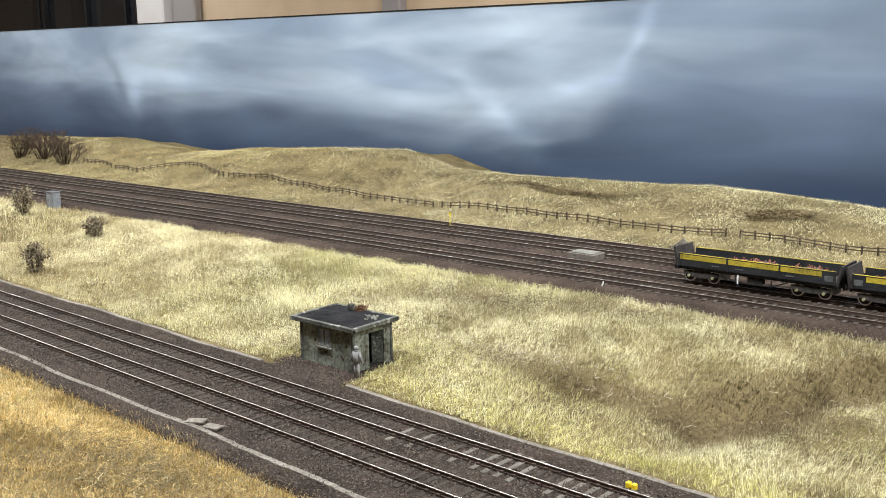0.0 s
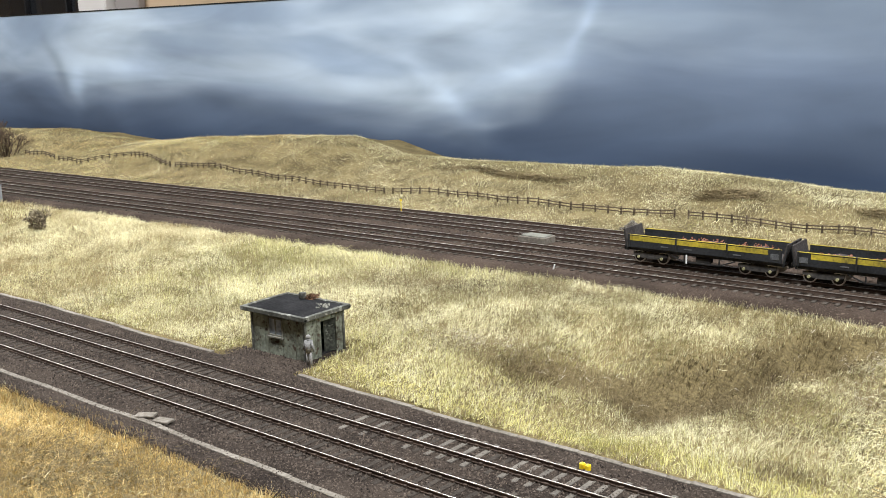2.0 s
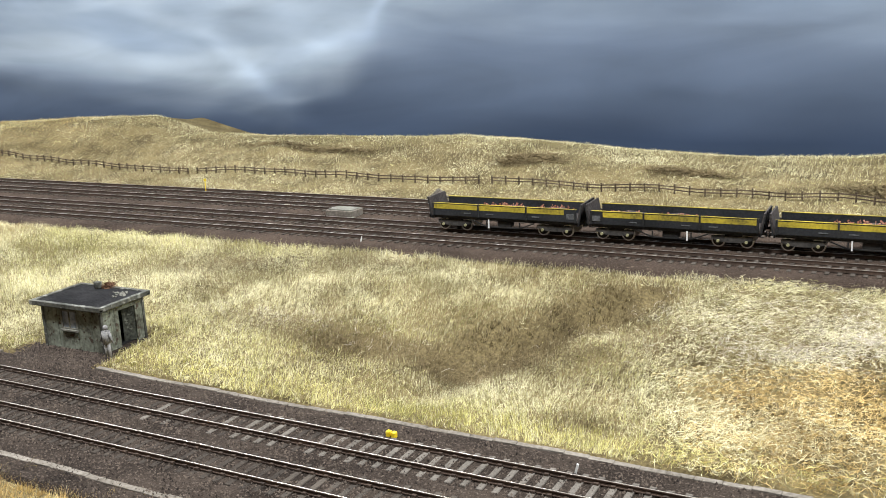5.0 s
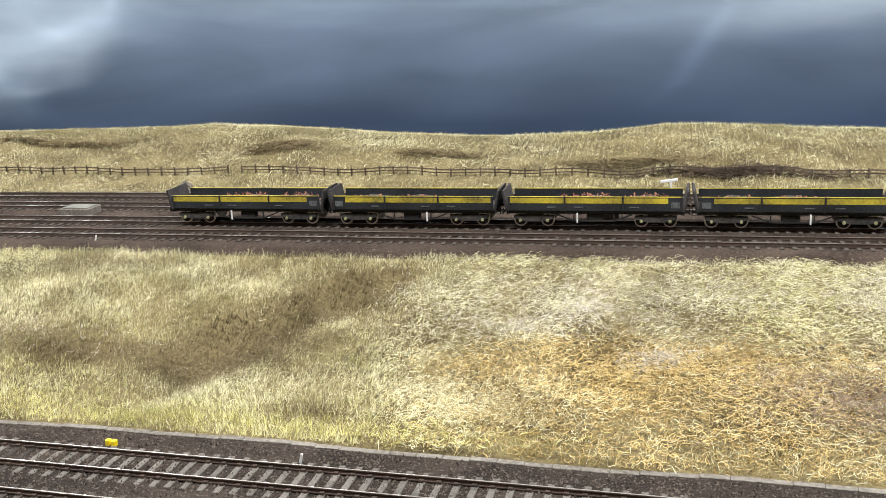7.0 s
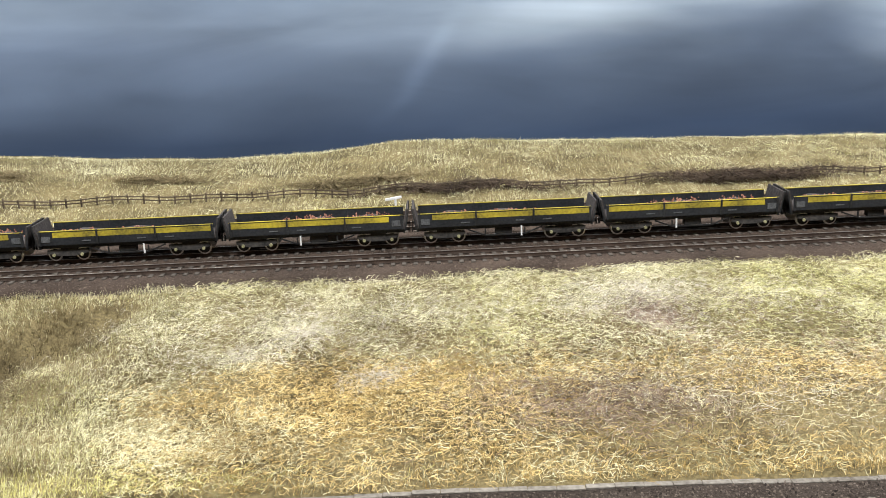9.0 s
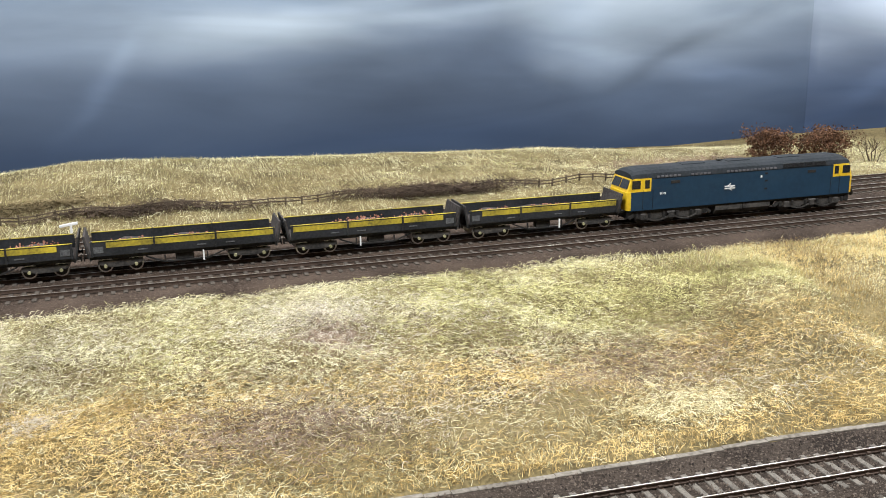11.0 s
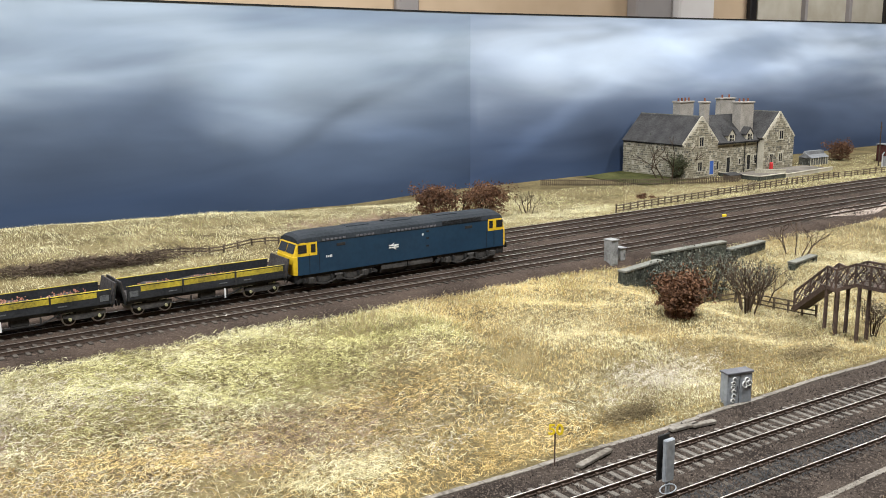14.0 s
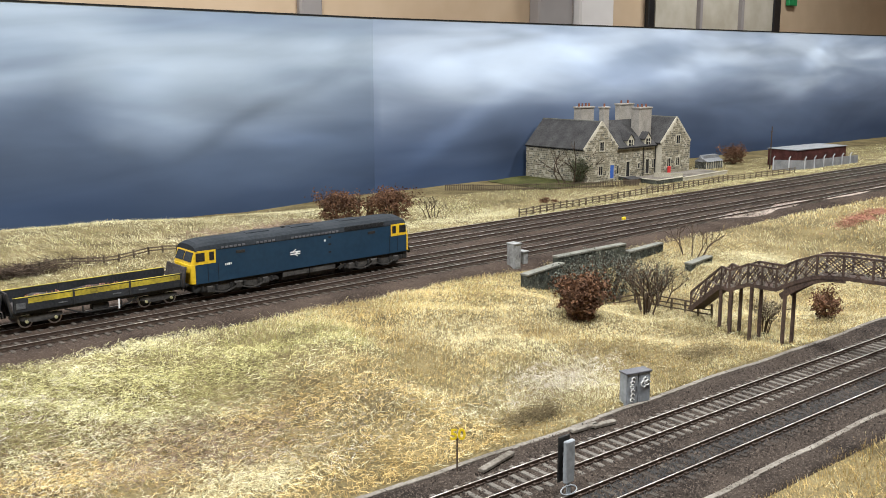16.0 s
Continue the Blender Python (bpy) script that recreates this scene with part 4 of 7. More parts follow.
    box(bm, -0.112, 0.112, -0.0158, 0.0158, 0.0112, LOW - 0.0001)
    part("underframe", bm, M["chassis"], lo)
    return lo


TRAIN_Y = 0.0467 + GAUGE / 2
TRAIN_X = 0.59
locomotive(pose(TRAIN_X, TRAIN_Y, 0.0))

# ---------------------------------------------------------------- wagons


def wagon(m):
    w = thing("ballast_wagon", "open black bogie wagon with a worn yellow stripe", "wagon", m, group="wagons of the train")
    L, H = 0.0695, 0.0172
    bm = bmesh.new()
    box(bm, -L, L, -H + 0.0006, H - 0.0006, 0.0138, 0.015)
    part("floor", bm, M["wagon_inside"], w, "dirty brown wagon floor")
    for s in (-1, 1):
        y = s * H
        bays = ((-L, -L / 3 - 0.0004), (-L / 3 + 0.0004, L / 3 - 0.0004), (L / 3 + 0.0004, L))
        for x0, x1 in bays:
            bm = bmesh.new()
            box(bm, x0, x1, y - 0.0006, y + 0.0006, 0.0142, 0.0254, 0.0001)
            side = part("side_panel", bm, M["wagon_grey"], w, "grimy dark grey drop side")
            bm = bmesh.new()
            a, b = max(x0, -L + 0.011) + 0.0002, min(x1, L - 0.0008) - 0.0002
            box(bm, a, b, y + s * 0.0006 - 0.0001, y + s * 0.0006 + 0.0002, 0.0204, 0.0246)
            part("stripe", bm, M["wagon_yellow"], side, "chipped yellow stripe")
            bm = bmesh.new()
            box(bm, x0, x1, y - 0.0008, y + 0.0008, 0.0254, 0.0258)
            part("rim", bm, M["wagon_yellow"], side, "thin yellow top edge")
        for x in (-L / 3, L / 3, -L + 0.001, L - 0.001):
            bm = bmesh.new()
            box(bm, x - 0.0007, x + 0.0007, y - 0.0009 + s * 0.0004, y + 0.0009 + s * 0.0004, 0.0139, 0.0258)
            part("stanchion", bm, M["wagon_black"], w)
        bm = bmesh.new()
        box(bm, -L, L, y - s * 0.0036 - 0.0006, y - s * 0.0036 + 0.0006, 0.0108, 0.0141, 0.0001)
        part("solebar", bm, M["wagon_black"], w)
        for x in (-0.064, -0.032, 0.012, 0.034):
            bm = bmesh.new()
            box(bm, x - 0.0035, x + 0.0035, y + s * 0.0008 - 0.0001, y + s * 0.0008 + 0.0001, 0.0168, 0.0177 if x > -0.06 else 0.0215)
            part("lettering", bm, M["lettering"], w, "faint pale lettering mark")
        # trussing and brake lever
        bm = bmesh.new()
        for a, b in (((-0.03, 0.0108), (-0.016, 0.0055)), ((-0.016, 0.0055), (0.016, 0.0055)), ((0.016, 0.0055), (0.03, 0.0108)), ((-0.016, 0.0055), (-0.016, 0.0108)), ((0.016, 0.0055), (0.016, 0.0108))):
            beam(bm, (a[0], s * 0.0158, a[1]), (b[0], s * 0.0158, b[1]), 0.001, 0.0011)
        part("truss", bm, M["chassis"], w)
        bm = bmesh.new()
        box(bm, 0.0125, 0.0137, s * 0.0176, s * 0.0182, 0.0045, 0.0125)
        part("brake_lever", bm, M["white"], w, "white brake lever")
        bm = bmesh.new()
        box(bm, -0.008, 0.006, s * 0.012 - 0.003, s * 0.012 + 0.003, 0.0058, 0.0108, 0.0006)
        part("brake_cylinder", bm, M["chassis"], w)
    for e in (-1, 1):
        bm = bmesh.new()
        prism(bm, [(e * L, 0.014), (e * (L + 0.0012), 0.014), (e * (L + 0.0046), 0.0302), (e * (L + 0.0034), 0.0302)], "y", -H, H)
        part("end_panel", bm, M["wagon_inside"], w, "raised flared end panel")
        bm = bmesh.new()
        for y in (-0.0165, -0.006, 0.006, 0.0165):
            beam(bm, (e * (L + 0.0016), y, 0.0125), (e * (L + 0.0048), y, 0.0302), 0.0012, 0.0012)
        part("end_stanchion", bm, M["wagon_black"], w)
        bm = bmesh.new()
        box(bm, min(e * L, e * (L + 0.0014)), max(e * L, e * (L + 0.0014)), -0.0165, 0.0165, 0.0106, 0.0139)
        part("headstock", bm, M["wagon_black"], w)
        for y in (-0.0114, 0.0114):
            bm = bmesh.new()
            rod(bm, (e * (L + 0.0012), y, 0.0125), (e * (L + 0.0048), y, 0.0125), 0.0011, n=8)
            rod(bm, (e * (L + 0.0048), y, 0.0125), (e * (L + 0.0055), y, 0.0125), 0.0027, n=12)
            part("buffer", bm, M["chassis"], w)
        cx = e * 0.0487
        bm = bmesh.new()
        for s in (-1, 1):
            prism(bm, [(cx - 0.0165, 0.007), (cx - 0.0065, 0.0045), (cx + 0.0065, 0.0045), (cx + 0.0165, 0.007), (cx + 0.0165, 0.0096), (cx - 0.0165, 0.0096)],
                  "y", s * 0.0142 - 0.001, s * 0.0142 + 0.001)
        box(bm, cx - 0.006, cx + 0.006, -0.014, 0.014, 0.0065, 0.0106)
        bg = part("bogie", bm, M["bogie_dust"], w)
        for ax in (-0.0112, 0.0112):
            for s in (-1, 1):
                bm = bmesh.new()
                rod(bm, (cx + ax, s * 0.0106, 0.0056), (cx + ax, s * 0.0126, 0.0056), 0.0056, n=18)
                wh = part("wheel", bm, M["wheel_rim"], bg, "wheel with bright rim")
                bm = bmesh.new()
                rod(bm, (cx + ax, s * 0.0126, 0.0056), (cx + ax, s * 0.0128, 0.0056), 0.0045, n=18)
                part("wheel_disc", bm, M["chassis"], wh)
                bm = bmesh.new()
                rod(bm, (cx + ax, s * 0.0152, 0.0056), (cx + ax, s * 0.0164, 0.0056), 0.0013, n=10)
                part("axle_cap", bm, M["axlebox"], bg, "yellowish axle cap")
    bm = bmesh.new()
    random.seed(31)
    for k in range(240):
        x = random.choice((-0.05, -0.042, -0.034, -0.004, 0.004, 0.012, 0.02)) + random.gauss(0, 0.005)
        y = random.gauss(-0.004, 0.005)
        y = max(-0.0155, min(0.0155, y))
        z = 0.0165 + random.uniform(0, 0.0078) * math.exp(-((y + 0.004) / 0.009) ** 2)
        s = random.uniform(0.00035, 0.00085)
        box(bm, -s, s, -s * 0.8, s * 0.8, -s * 0.6, s * 0.6, m=pose(x, y, z, random.uniform(0, 90), random.uniform(0, 90), random.uniform(0, 90)))
    tagged(part("rubble", bm, M["rubble"], w, "reddish broken brick"), kind="stuff")
    bm = bmesh.new()
    prism(bm, [(-0.06, 0.0151), (0.035, 0.0151), (0.02, 0.0182), (0.0, 0.0205), (-0.02, 0.0182), (-0.045, 0.0208)], "y", -0.0155, 0.0155)
    part("spoil", bm, M["wagon_inside"], w, "grey-brown spoil on the wagon floor")
    return w


first = wagon(pose(TRAIN_X - 0.2, TRAIN_Y, 0))
for k in range(1, 6):
    copy_thing(first, pose(TRAIN_X - 0.2 - 0.1515 * k, TRAIN_Y, 0, 0, 0, 180 * (k % 2)))

# ---------------------------------------------------------------- grass


def tufts(x, y, size):
    """Centre and a random number of the tuft that each fibre belongs to."""
    i, j = np.floor(x / size), np.floor(y / size)
    h = np.sin(i * 127.1 + j * 311.7) * 43758.5453
    g = np.sin(i * 269.5 + j * 183.3) * 24634.6345
    h, g = h - np.floor(h), g - np.floor(g)
    return (i + 0.2 + 0.6 * h) * size, (j + 0.2 + 0.6 * g) * size, (h * 7.3 + g * 3.1) % 1.0


def blades(name, x, y, length, width, lean, mat, label, lift=0.0, category="grass"):
    """Tapered fibres planted in tufts at x, y that lean outwards and with the lie of the grass."""
    n = len(x)
    cx, cy, h = tufts(x, y, 0.0075)
    x, y = x + 0.3 * (cx - x), y + 0.3 * (cy - y)
    z = ground(x, y) + lift
    wind = 2.6 * bumps(x * 0.5 + 1.7, y * 0.5) + 1.2
    ax = np.cos(wind) * 0.55 + (x - cx) / 0.0045 + rng.normal(0, 0.45, n)
    ay = np.sin(wind) * 0.55 + (y - cy) / 0.0045 + rng.normal(0, 0.45, n)
    a = np.arctan2(ay, ax)
    t = np.abs(rng.normal(lean * 0.75, lean * 0.45, n)) + 0.05
    L = length * rng.uniform(0.6, 1.2, n) * (0.72 + 0.55 * h) * (1 + 0.22 * bumps(x * 1.2 + 2, y * 1.2))
    d = np.stack([np.sin(t) * np.cos(a), np.sin(t) * np.sin(a), np.cos(t)], 1)
    b = a + np.pi / 2 + rng.normal(0, 0.5, n)
    s = np.stack([np.cos(b), np.sin(b), 0 * b], 1) * (width * rng.uniform(0.7, 1.3, n) / 2)[:, None]
    p = np.stack([x, y, z - 0.0005], 1)
    V = np.stack([p - s, p + s, p + d * L[:, None]], 1).reshape(-1, 3)
    T = np.arange(3 * n).reshape(-1, 3)
    ob = new(name, tri_mesh(name, V, T, mat))
    return tagged(ob, label, category, kind="stuff")


def strands(name, x, y, length, width, mat, label, lift=0.0015, tall=0.5, category="scrub"):
    """Wiry curling strands of four bends each."""
    n = len(x)
    z = ground(x, y) + rng.uniform(0.1, 1, n) * lift
    a = rng.uniform(0, 2 * np.pi, n)
    curl = rng.choice((-1, 1), n) * rng.gamma(3.0, 0.25, n)
    pts, turns = [np.stack([x, y, z], 1)], []
    for k in range(4):
        turns.append(a)
        step = length / 4 * rng.uniform(0.6, 1.3, n)
        up = rng.normal(tall * (0.9 - 0.6 * k), 0.35, n)
        pts.append(pts[-1] + np.stack([np.cos(a) * step, np.sin(a) * step, up * step], 1))
        a = a + curl + rng.normal(0, 0.45, n)
    w = rng.uniform(0.7, 1.3, n) * width / 2
    sides = [np.stack([-np.sin(b), np.cos(b), 0.6 * np.ones(n)], 1) * w[:, None] for b in turns]
    V = np.stack([q + e * sd for q, sd in zip(pts[:4], sides) for e in (-1, 1)] + [pts[4]], 1).reshape(-1, 3)
    i = np.arange(n)[:, None] * 9
    T = np.concatenate([i + np.array([f]) for k in (0, 2, 4) for f in ((k, k + 1, k + 3), (k, k + 3, k + 2))] + [i + np.array([[6, 7, 8]])])
    ob = new(name, tri_mesh(name, V, T, mat))
    return tagged(ob, label, category, kind="stuff")


def spot(x, y, cx, cy, rx, ry, a=0.0):
    c, s = math.cos(a), math.sin(a)
    u, v = (x - cx) * c + (y - cy) * s, -(x - cx) * s + (y - cy) * c
    return np.exp(-((u / rx) ** 2 + (v / ry) ** 2))


KINDS = ("grass_pale", "grass_green", "grass_gold", "grass_straw", "grass_lime", "scrub")
LABELS = {"grass_pale": "pale dry static grass on the slopes", "grass_green": "faded green static grass on the slopes", "grass_gold": "golden brown static grass",
          "grass_straw": "straw coloured static grass", "grass_lime": "yellow-green short grass along the edges", "scrub": "dark brown dead undergrowth, also standing for shade in hollows and gaps"}


def kinds_at(x, y):
    """Weights of the six sorts of grass at a place."""
    n1, n2, n3 = bumps(x * 0.7 + 3, y * 1.1), bumps(x * 1.2 - 5, y * 1.5 + 2), bumps(x * 2.0 + 9, y * 2.0)
    yt, yn = far_trough(x), near_trough(x)
    mid = (y < -0.02) & (y > yt)
    far = y > 0.19
    near = y < yn
    left = smooth01((-0.74 - x) / 0.25)
    xs = x + 0.035 * bumps(x * 1.3 + 8, y * 1.3) + 0.25 * (y + 0.15)
    wiry = smooth01((xs + 0.21) / 0.1) * smooth01((0.56 - xs) / 0.16) * mid
    right = smooth01((xs - 0.42) / 0.2)
    low = smooth01((-0.14 - y) / 0.07)
    w = {}
    w["grass_pale"] = (1.05 + 0.5 * n1 + 0.8 * far - 1.3 * far * smooth01((-1.05 - x) / 0.3) + 0.9 * spot(x, y, -0.45, -0.12, 0.28, 0.07) + 1.6 * spot(x, y, -0.05, -0.11, 0.08, 0.05) + 1.7 * spot(x, y, 0.16, -0.1, 0.05, 0.05) + 0.4 * spot(x, y, 0.3, -0.12, 0.07, 0.05)
                       + 1.6 * spot(x, y, -0.23, -0.243, 0.06, 0.025) + 2.0 * spot(x, y, -0.31, -0.1, 0.06, 0.05, 0.6) + 1.0 * spot(x, y, -0.42, -0.17, 0.06, 0.025) + 1.4 * spot(x, y, 0.58, -0.292, 0.05, 0.022) - 0.45 * right * mid - 0.6 * right * far + 0.9 * right * spot(x, y, 1.06, -0.15, 0.15, 0.08))
    w["grass_green"] = 0.75 + 0.5 * n2 + 0.25 * far - 0.75 * wiry * low + 0.25 * smooth01((-0.3 - x) / 0.1) * mid - 0.25 * right + 0.5 * right * far * smooth01((x - 1.0) / 0.2) - 0.3 * left + 0.5 * spot(x, y, -0.65, -0.07, 0.15, 0.04) + 1.0 * spot(x, y, 0.33, -0.1, 0.13, 0.06) + 0.3 * spot(x, y, -0.35, -0.16, 0.1, 0.05)
    w["grass_gold"] = 0.1 + 0.4 * n3 - 0.25 * far + 1.0 * wiry * low + 0.85 * right * mid + 2.0 * near + 1.0 * spot(x, y, -0.06, -0.2, 0.06, 0.04) + 0.9 * spot(x, y, 0.03, -0.25, 0.08, 0.04) + 0.5 * right * far - 0.3 * near * n3 + 1.2 * spot(x, y, 0.36, -0.32, 0.14, 0.02) + 0.5 * spot(x, y, -0.95, 0.42, 0.25, 0.05) + 0.9 * far * smooth01((-1.1 - x) / 0.3)
    w["grass_straw"] = 0.2 + 0.4 * n1 + 1.7 * left * mid + 0.9 * right + 0.3 * near + 1.6 * spot(x, y, 0.19, -0.262, 0.1, 0.03) + 0.5 * left * far
    w["grass_lime"] = 1.2 * np.exp(-((y - yt - 0.018) / 0.02) ** 2) * mid * smooth01((0.1 - x) / 0.25) * smooth01((x + 0.8) / 0.3) + 0.4 * np.exp(-((y + 0.04) / 0.02) ** 2) + 0.6 * np.exp(-((y - 0.22) / 0.025) ** 2) * far
    # brown undergrowth; the heavy gully weight also puts the hollow's shade into colour
    w["scrub"] = (5.0 * np.exp(-((x - gully_x(y)) / 0.027) ** 2) * mid * smooth01((y + 0.245) / 0.03) * smooth01((-0.04 - y) / 0.03) + 3.0 * spot(x, y, -0.34, -0.212, 0.05, 0.014, 0.25) + 1.5 * spot(x, y, -0.187, -0.283, 0.03, 0.016) + 1.2 * spot(x, y, -0.185, -0.13, 0.025, 0.07, 0.35) + 0.9 * spot(x, y, -0.4, -0.228, 0.08, 0.016, -0.1)
                  + 2.8 * spot(x, y, 0.526, -0.312, 0.022, 0.010) + 1.7 * spot(x, y, 0.733, -0.302, 0.03, 0.013) + 0.5 * far * smooth01((x - 1.1) / 0.2)
                  + 1.0 * spot(x, y, -0.35, 0.36, 0.06, 0.015) + 1.5 * spot(x, y, -0.47, 0.345, 0.03, 0.012) + 1.0 * spot(x, y, -0.8, 0.38, 0.1, 0.012)
                  + 0.9 * spot(x, y, 0.75, 0.33, 0.12, 0.05) + (0.35 + 0.4 * n2) * far * smooth01((-1.2 - x) / 0.3))
    W = np.stack([np.clip(w[k], 0, None) for k in KINDS], 1)
    W = W ** 3.0
    return W / W.sum(1, keepdims=True)


def clear_of_hut(x, y):
    return ~((x > -0.594) & (x < -0.522) & (y < -0.24) & (y > -0.4)) & ~((x > -0.601) & (x < -0.512) & (y < -0.284) & (y > -0.4))


def sow(count, xr, yf, length, width, lean):
    x = rng.uniform(xr[0], xr[1], count)
    y = yf(x, rng.uniform(0, 1, count))
    xs = x + 0.035 * bumps(x * 1.3 + 8, y * 1.3) + 0.25 * (y + 0.15)
    thin = smooth01((xs + 0.21) / 0.1) * smooth01((0.54 - xs) / 0.14) * (y < -0.04) * (y > far_trough(x) + 0.012 + 0.02 * np.abs(bumps(x * 2, y)))
    m = (rng.uniform(0, 1, count) < np.clip(0.9 + 0.3 * bumps(x * 2.2 - 7, y * 2.2 + 3) - 0.5 * thin, 0.35, 1)) & clear_of_hut(x, y)
    x, y = x[m], y[m]
    W = kinds_at(x, y).cumsum(1)
    k = (rng.uniform(0, 1, len(x))[:, None] > W).sum(1)
    # brown underlay in the wiry zone, also painting the shade between stalks
    k = np.where(rng.uniform(0, 1, len(x)) < 0.72 * thin[m], 5, k)
    for i, nm in enumerate(KINDS):
        m = k == i
        if m.sum() > 50:
            f = {"grass_lime": 0.85, "scrub": 1.1}.get(nm, 1.0)
            blades("dry_grass" if nm != "scrub" else "undergrowth", x[m], y[m], length * f, width, lean, M[nm], LABELS[nm])


def in_mid(x, u):
    top = -0.03 + 0.004 * np.sin(x * 37) + 0.003 * np.sin(x * 91)
    return far_trough(x) + 0.004 + u * (top - far_trough(x) - 0.004)


def in_near(x, u):
    edge = near_trough(x) - 0.012 + 0.004 * np.sin(x * 31) + 0.002 * np.sin(x * 83)
    return edge + u * (-0.655 - edge)


sow(360000, (-1.25, -0.15), in_mid, 0.0062, 0.00027, 0.8)
sow(80000, (-0.15, 0.46), in_mid, 0.0055, 0.0003, 0.9)
sow(300000, (0.46, 1.15), in_mid, 0.0043, 0.00024, 1.0)
sow(60000, (-2.2, -1.25), in_mid, 0.008, 0.0006, 0.6)
sow(60000, (1.15, 2.2), in_mid, 0.005, 0.0005, 0.8)
sow(480000, (-2.5, 1.15), lambda x, u: 0.196 + u * 0.32, 0.0038, 0.00032, 1.05)
sow(90000, (1.15, 3.2), lambda x, u: 0.2 + u * 0.3, 0.0028, 0.0006, 0.9)
sow(200000, (-0.85, -0.25), in_near, 0.0056, 0.00026, 0.8)
sow(60000, (0.45, 1.1), in_near, 0.0055, 0.0003, 0.8)


def sow_wiry(count, xr, yf, length, width, lift, tall, keep):
    """Wiry stalks of the sorts that grow at a place, thinned by keep(x, y)."""
    x = rng.uniform(xr[0], xr[1], count)
    y = yf(x, rng.uniform(0, 1, count))
    m = (rng.uniform(0, 1, count) < keep(x, y)) & clear_of_hut(x, y)
    x, y = x[m], y[m]
    W = kinds_at(x, y).cumsum(1)
    k = (rng.uniform(0, 1, len(x))[:, None] > W).sum(1)
    for i, nm in enumerate(KINDS):
        m = k == i
        if m.sum() > 30:
            strands("dry_grass" if nm != "scrub" else "undergrowth", x[m], y[m], length, width, M[nm], LABELS[nm].replace("grass", "grass stalks"), lift, tall, "grass")


def in_wiry(x, y):
    xs = x + 0.035 * bumps(x * 1.3 + 8, y * 1.3) + 0.25 * (y + 0.15)
    return smooth01((xs + 0.21) / 0.1) * smooth01((0.54 - xs) / 0.14)


sow_wiry(175000, (-0.26, 0.6), in_mid, 0.0084, 0.00017, 0.0042, 0.2,
         lambda x, y: np.clip(0.6 + 0.55 * bumps(x * 1.7 + 4, y * 1.7), 0.12, 1) * in_wiry(x, y) * (1 - 0.7 * spot(x, y, 0.22, -0.27, 0.12, 0.035)))
sow_wiry(26000, (-0.75, -0.16), in_mid, 0.008, 0.00017, 0.004, 0.4, lambda x, y: np.clip(0.1 + 0.6 * bumps(x * 1.7 + 4, y * 1.7), 0.0, 1))
sow_wiry(30000, (0.5, 1.15), in_mid, 0.007, 0.00014, 0.0025, 0.35, lambda x, y: np.clip(0.1 + 0.6 * bumps(x * 1.7 + 4, y * 1.7), 0.0, 1))
sow_wiry(12000, (-1.6, -0.75), in_mid, 0.0085, 0.0003, 0.003, 0.35, lambda x, y: np.clip(0.2 + 0.4 * bumps(x * 1.7 + 4, y * 1.7), 0.0, 1))
sow_wiry(20000, (-1.6, 1.15), lambda x, u: 0.2 + u * 0.26, 0.009, 0.00034, 0.003, 0.4, lambda x, y: np.clip(0.25 + 0.5 * bumps(x * 1.5 - 4, y * 1.5), 0.02, 1))
sow_wiry(30000, (-0.95, -0.15), in_near, 0.008, 0.00013, 0.005, 0.5, lambda x, y: np.clip(0.5 + 0.5 * bumps(x * 1.7, y * 1.7), 0.05, 1) * smooth01((near_trough(x) - 0.03 - y) / 0.02))


def tangle(count, cx, cy, rx, ry, mat, label, length=0.008, width=0.00017, a=0.0, lift=0.003):
    u, v = rng.normal(0, 0.5, count) * rx, rng.normal(0, 0.5, count) * ry
    x, y = cx + u * math.cos(a) - v * math.sin(a), cy + u * math.sin(a) + v * math.cos(a)
    strands("scrub_tangle", x, y, length, width, M[mat], label, lift)


tangle(420, -0.055, -0.135, 0.02, 0.016, "white_twig", "bleached white twigs lying in the grass")
tangle(900, -0.09, -0.155, 0.06, 0.02, "white_twig", "bleached white stalks lying in the grass")
tangle(600, -0.01, -0.2, 0.02, 0.015, "white_twig", "bleached white twigs lying in the grass")
tangle(1500, 0.16, -0.1, 0.05, 0.05, "white_twig", "pale frosted weeds on the bank", lift=0.006)
tangle(1500, 0.165, -0.135, 0.025, 0.025, "bramble", "purplish dead brambles among pale weeds", lift=0.005)
tangle(1500, 0.09, -0.25, 0.07, 0.04, "bramble", "purple-brown tangle of dead brambles", lift=0.006)
tangle(2200, 0.02, -0.215, 0.12, 0.05, "grass_gold", "wiry golden stalks over the bank", 0.008, 0.00012, lift=0.004)
tangle(1500, 0.3, -0.2, 0.12, 0.06, "bramble", "brown wiry stalks over the bank", 0.011, 0.00017, lift=0.004)
tangle(1800, 0.1, -0.17, 0.2, 0.06, "bramble", "brown wiry stalks over the bank", 0.01, 0.00015, lift=0.004)
tangle(900, 0.17, -0.24, 0.1, 0.05, "white_twig", "bleached stalks among brambles", 0.01, 0.00015, lift=0.007)
tangle(2000, 0.37, -0.13, 0.12, 0.06, "grass_green", "pale wiry stalks over the bank", lift=0.004)
tangle(1500, 0.33, -0.28, 0.05, 0.02, "grass_straw", "pale flattened stalks by the line", lift=0.003)
tangle(2600, -0.4, -0.215, 0.13, 0.024, "scrub", "brown dead bracken on the bank", 0.009, 0.00015, -0.1, 0.006)
tangle(300, -0.43, -0.205, 0.1, 0.02, "white_twig", "bleached dead bracken on the bank", 0.009, 0.00012, -0.1, 0.007)
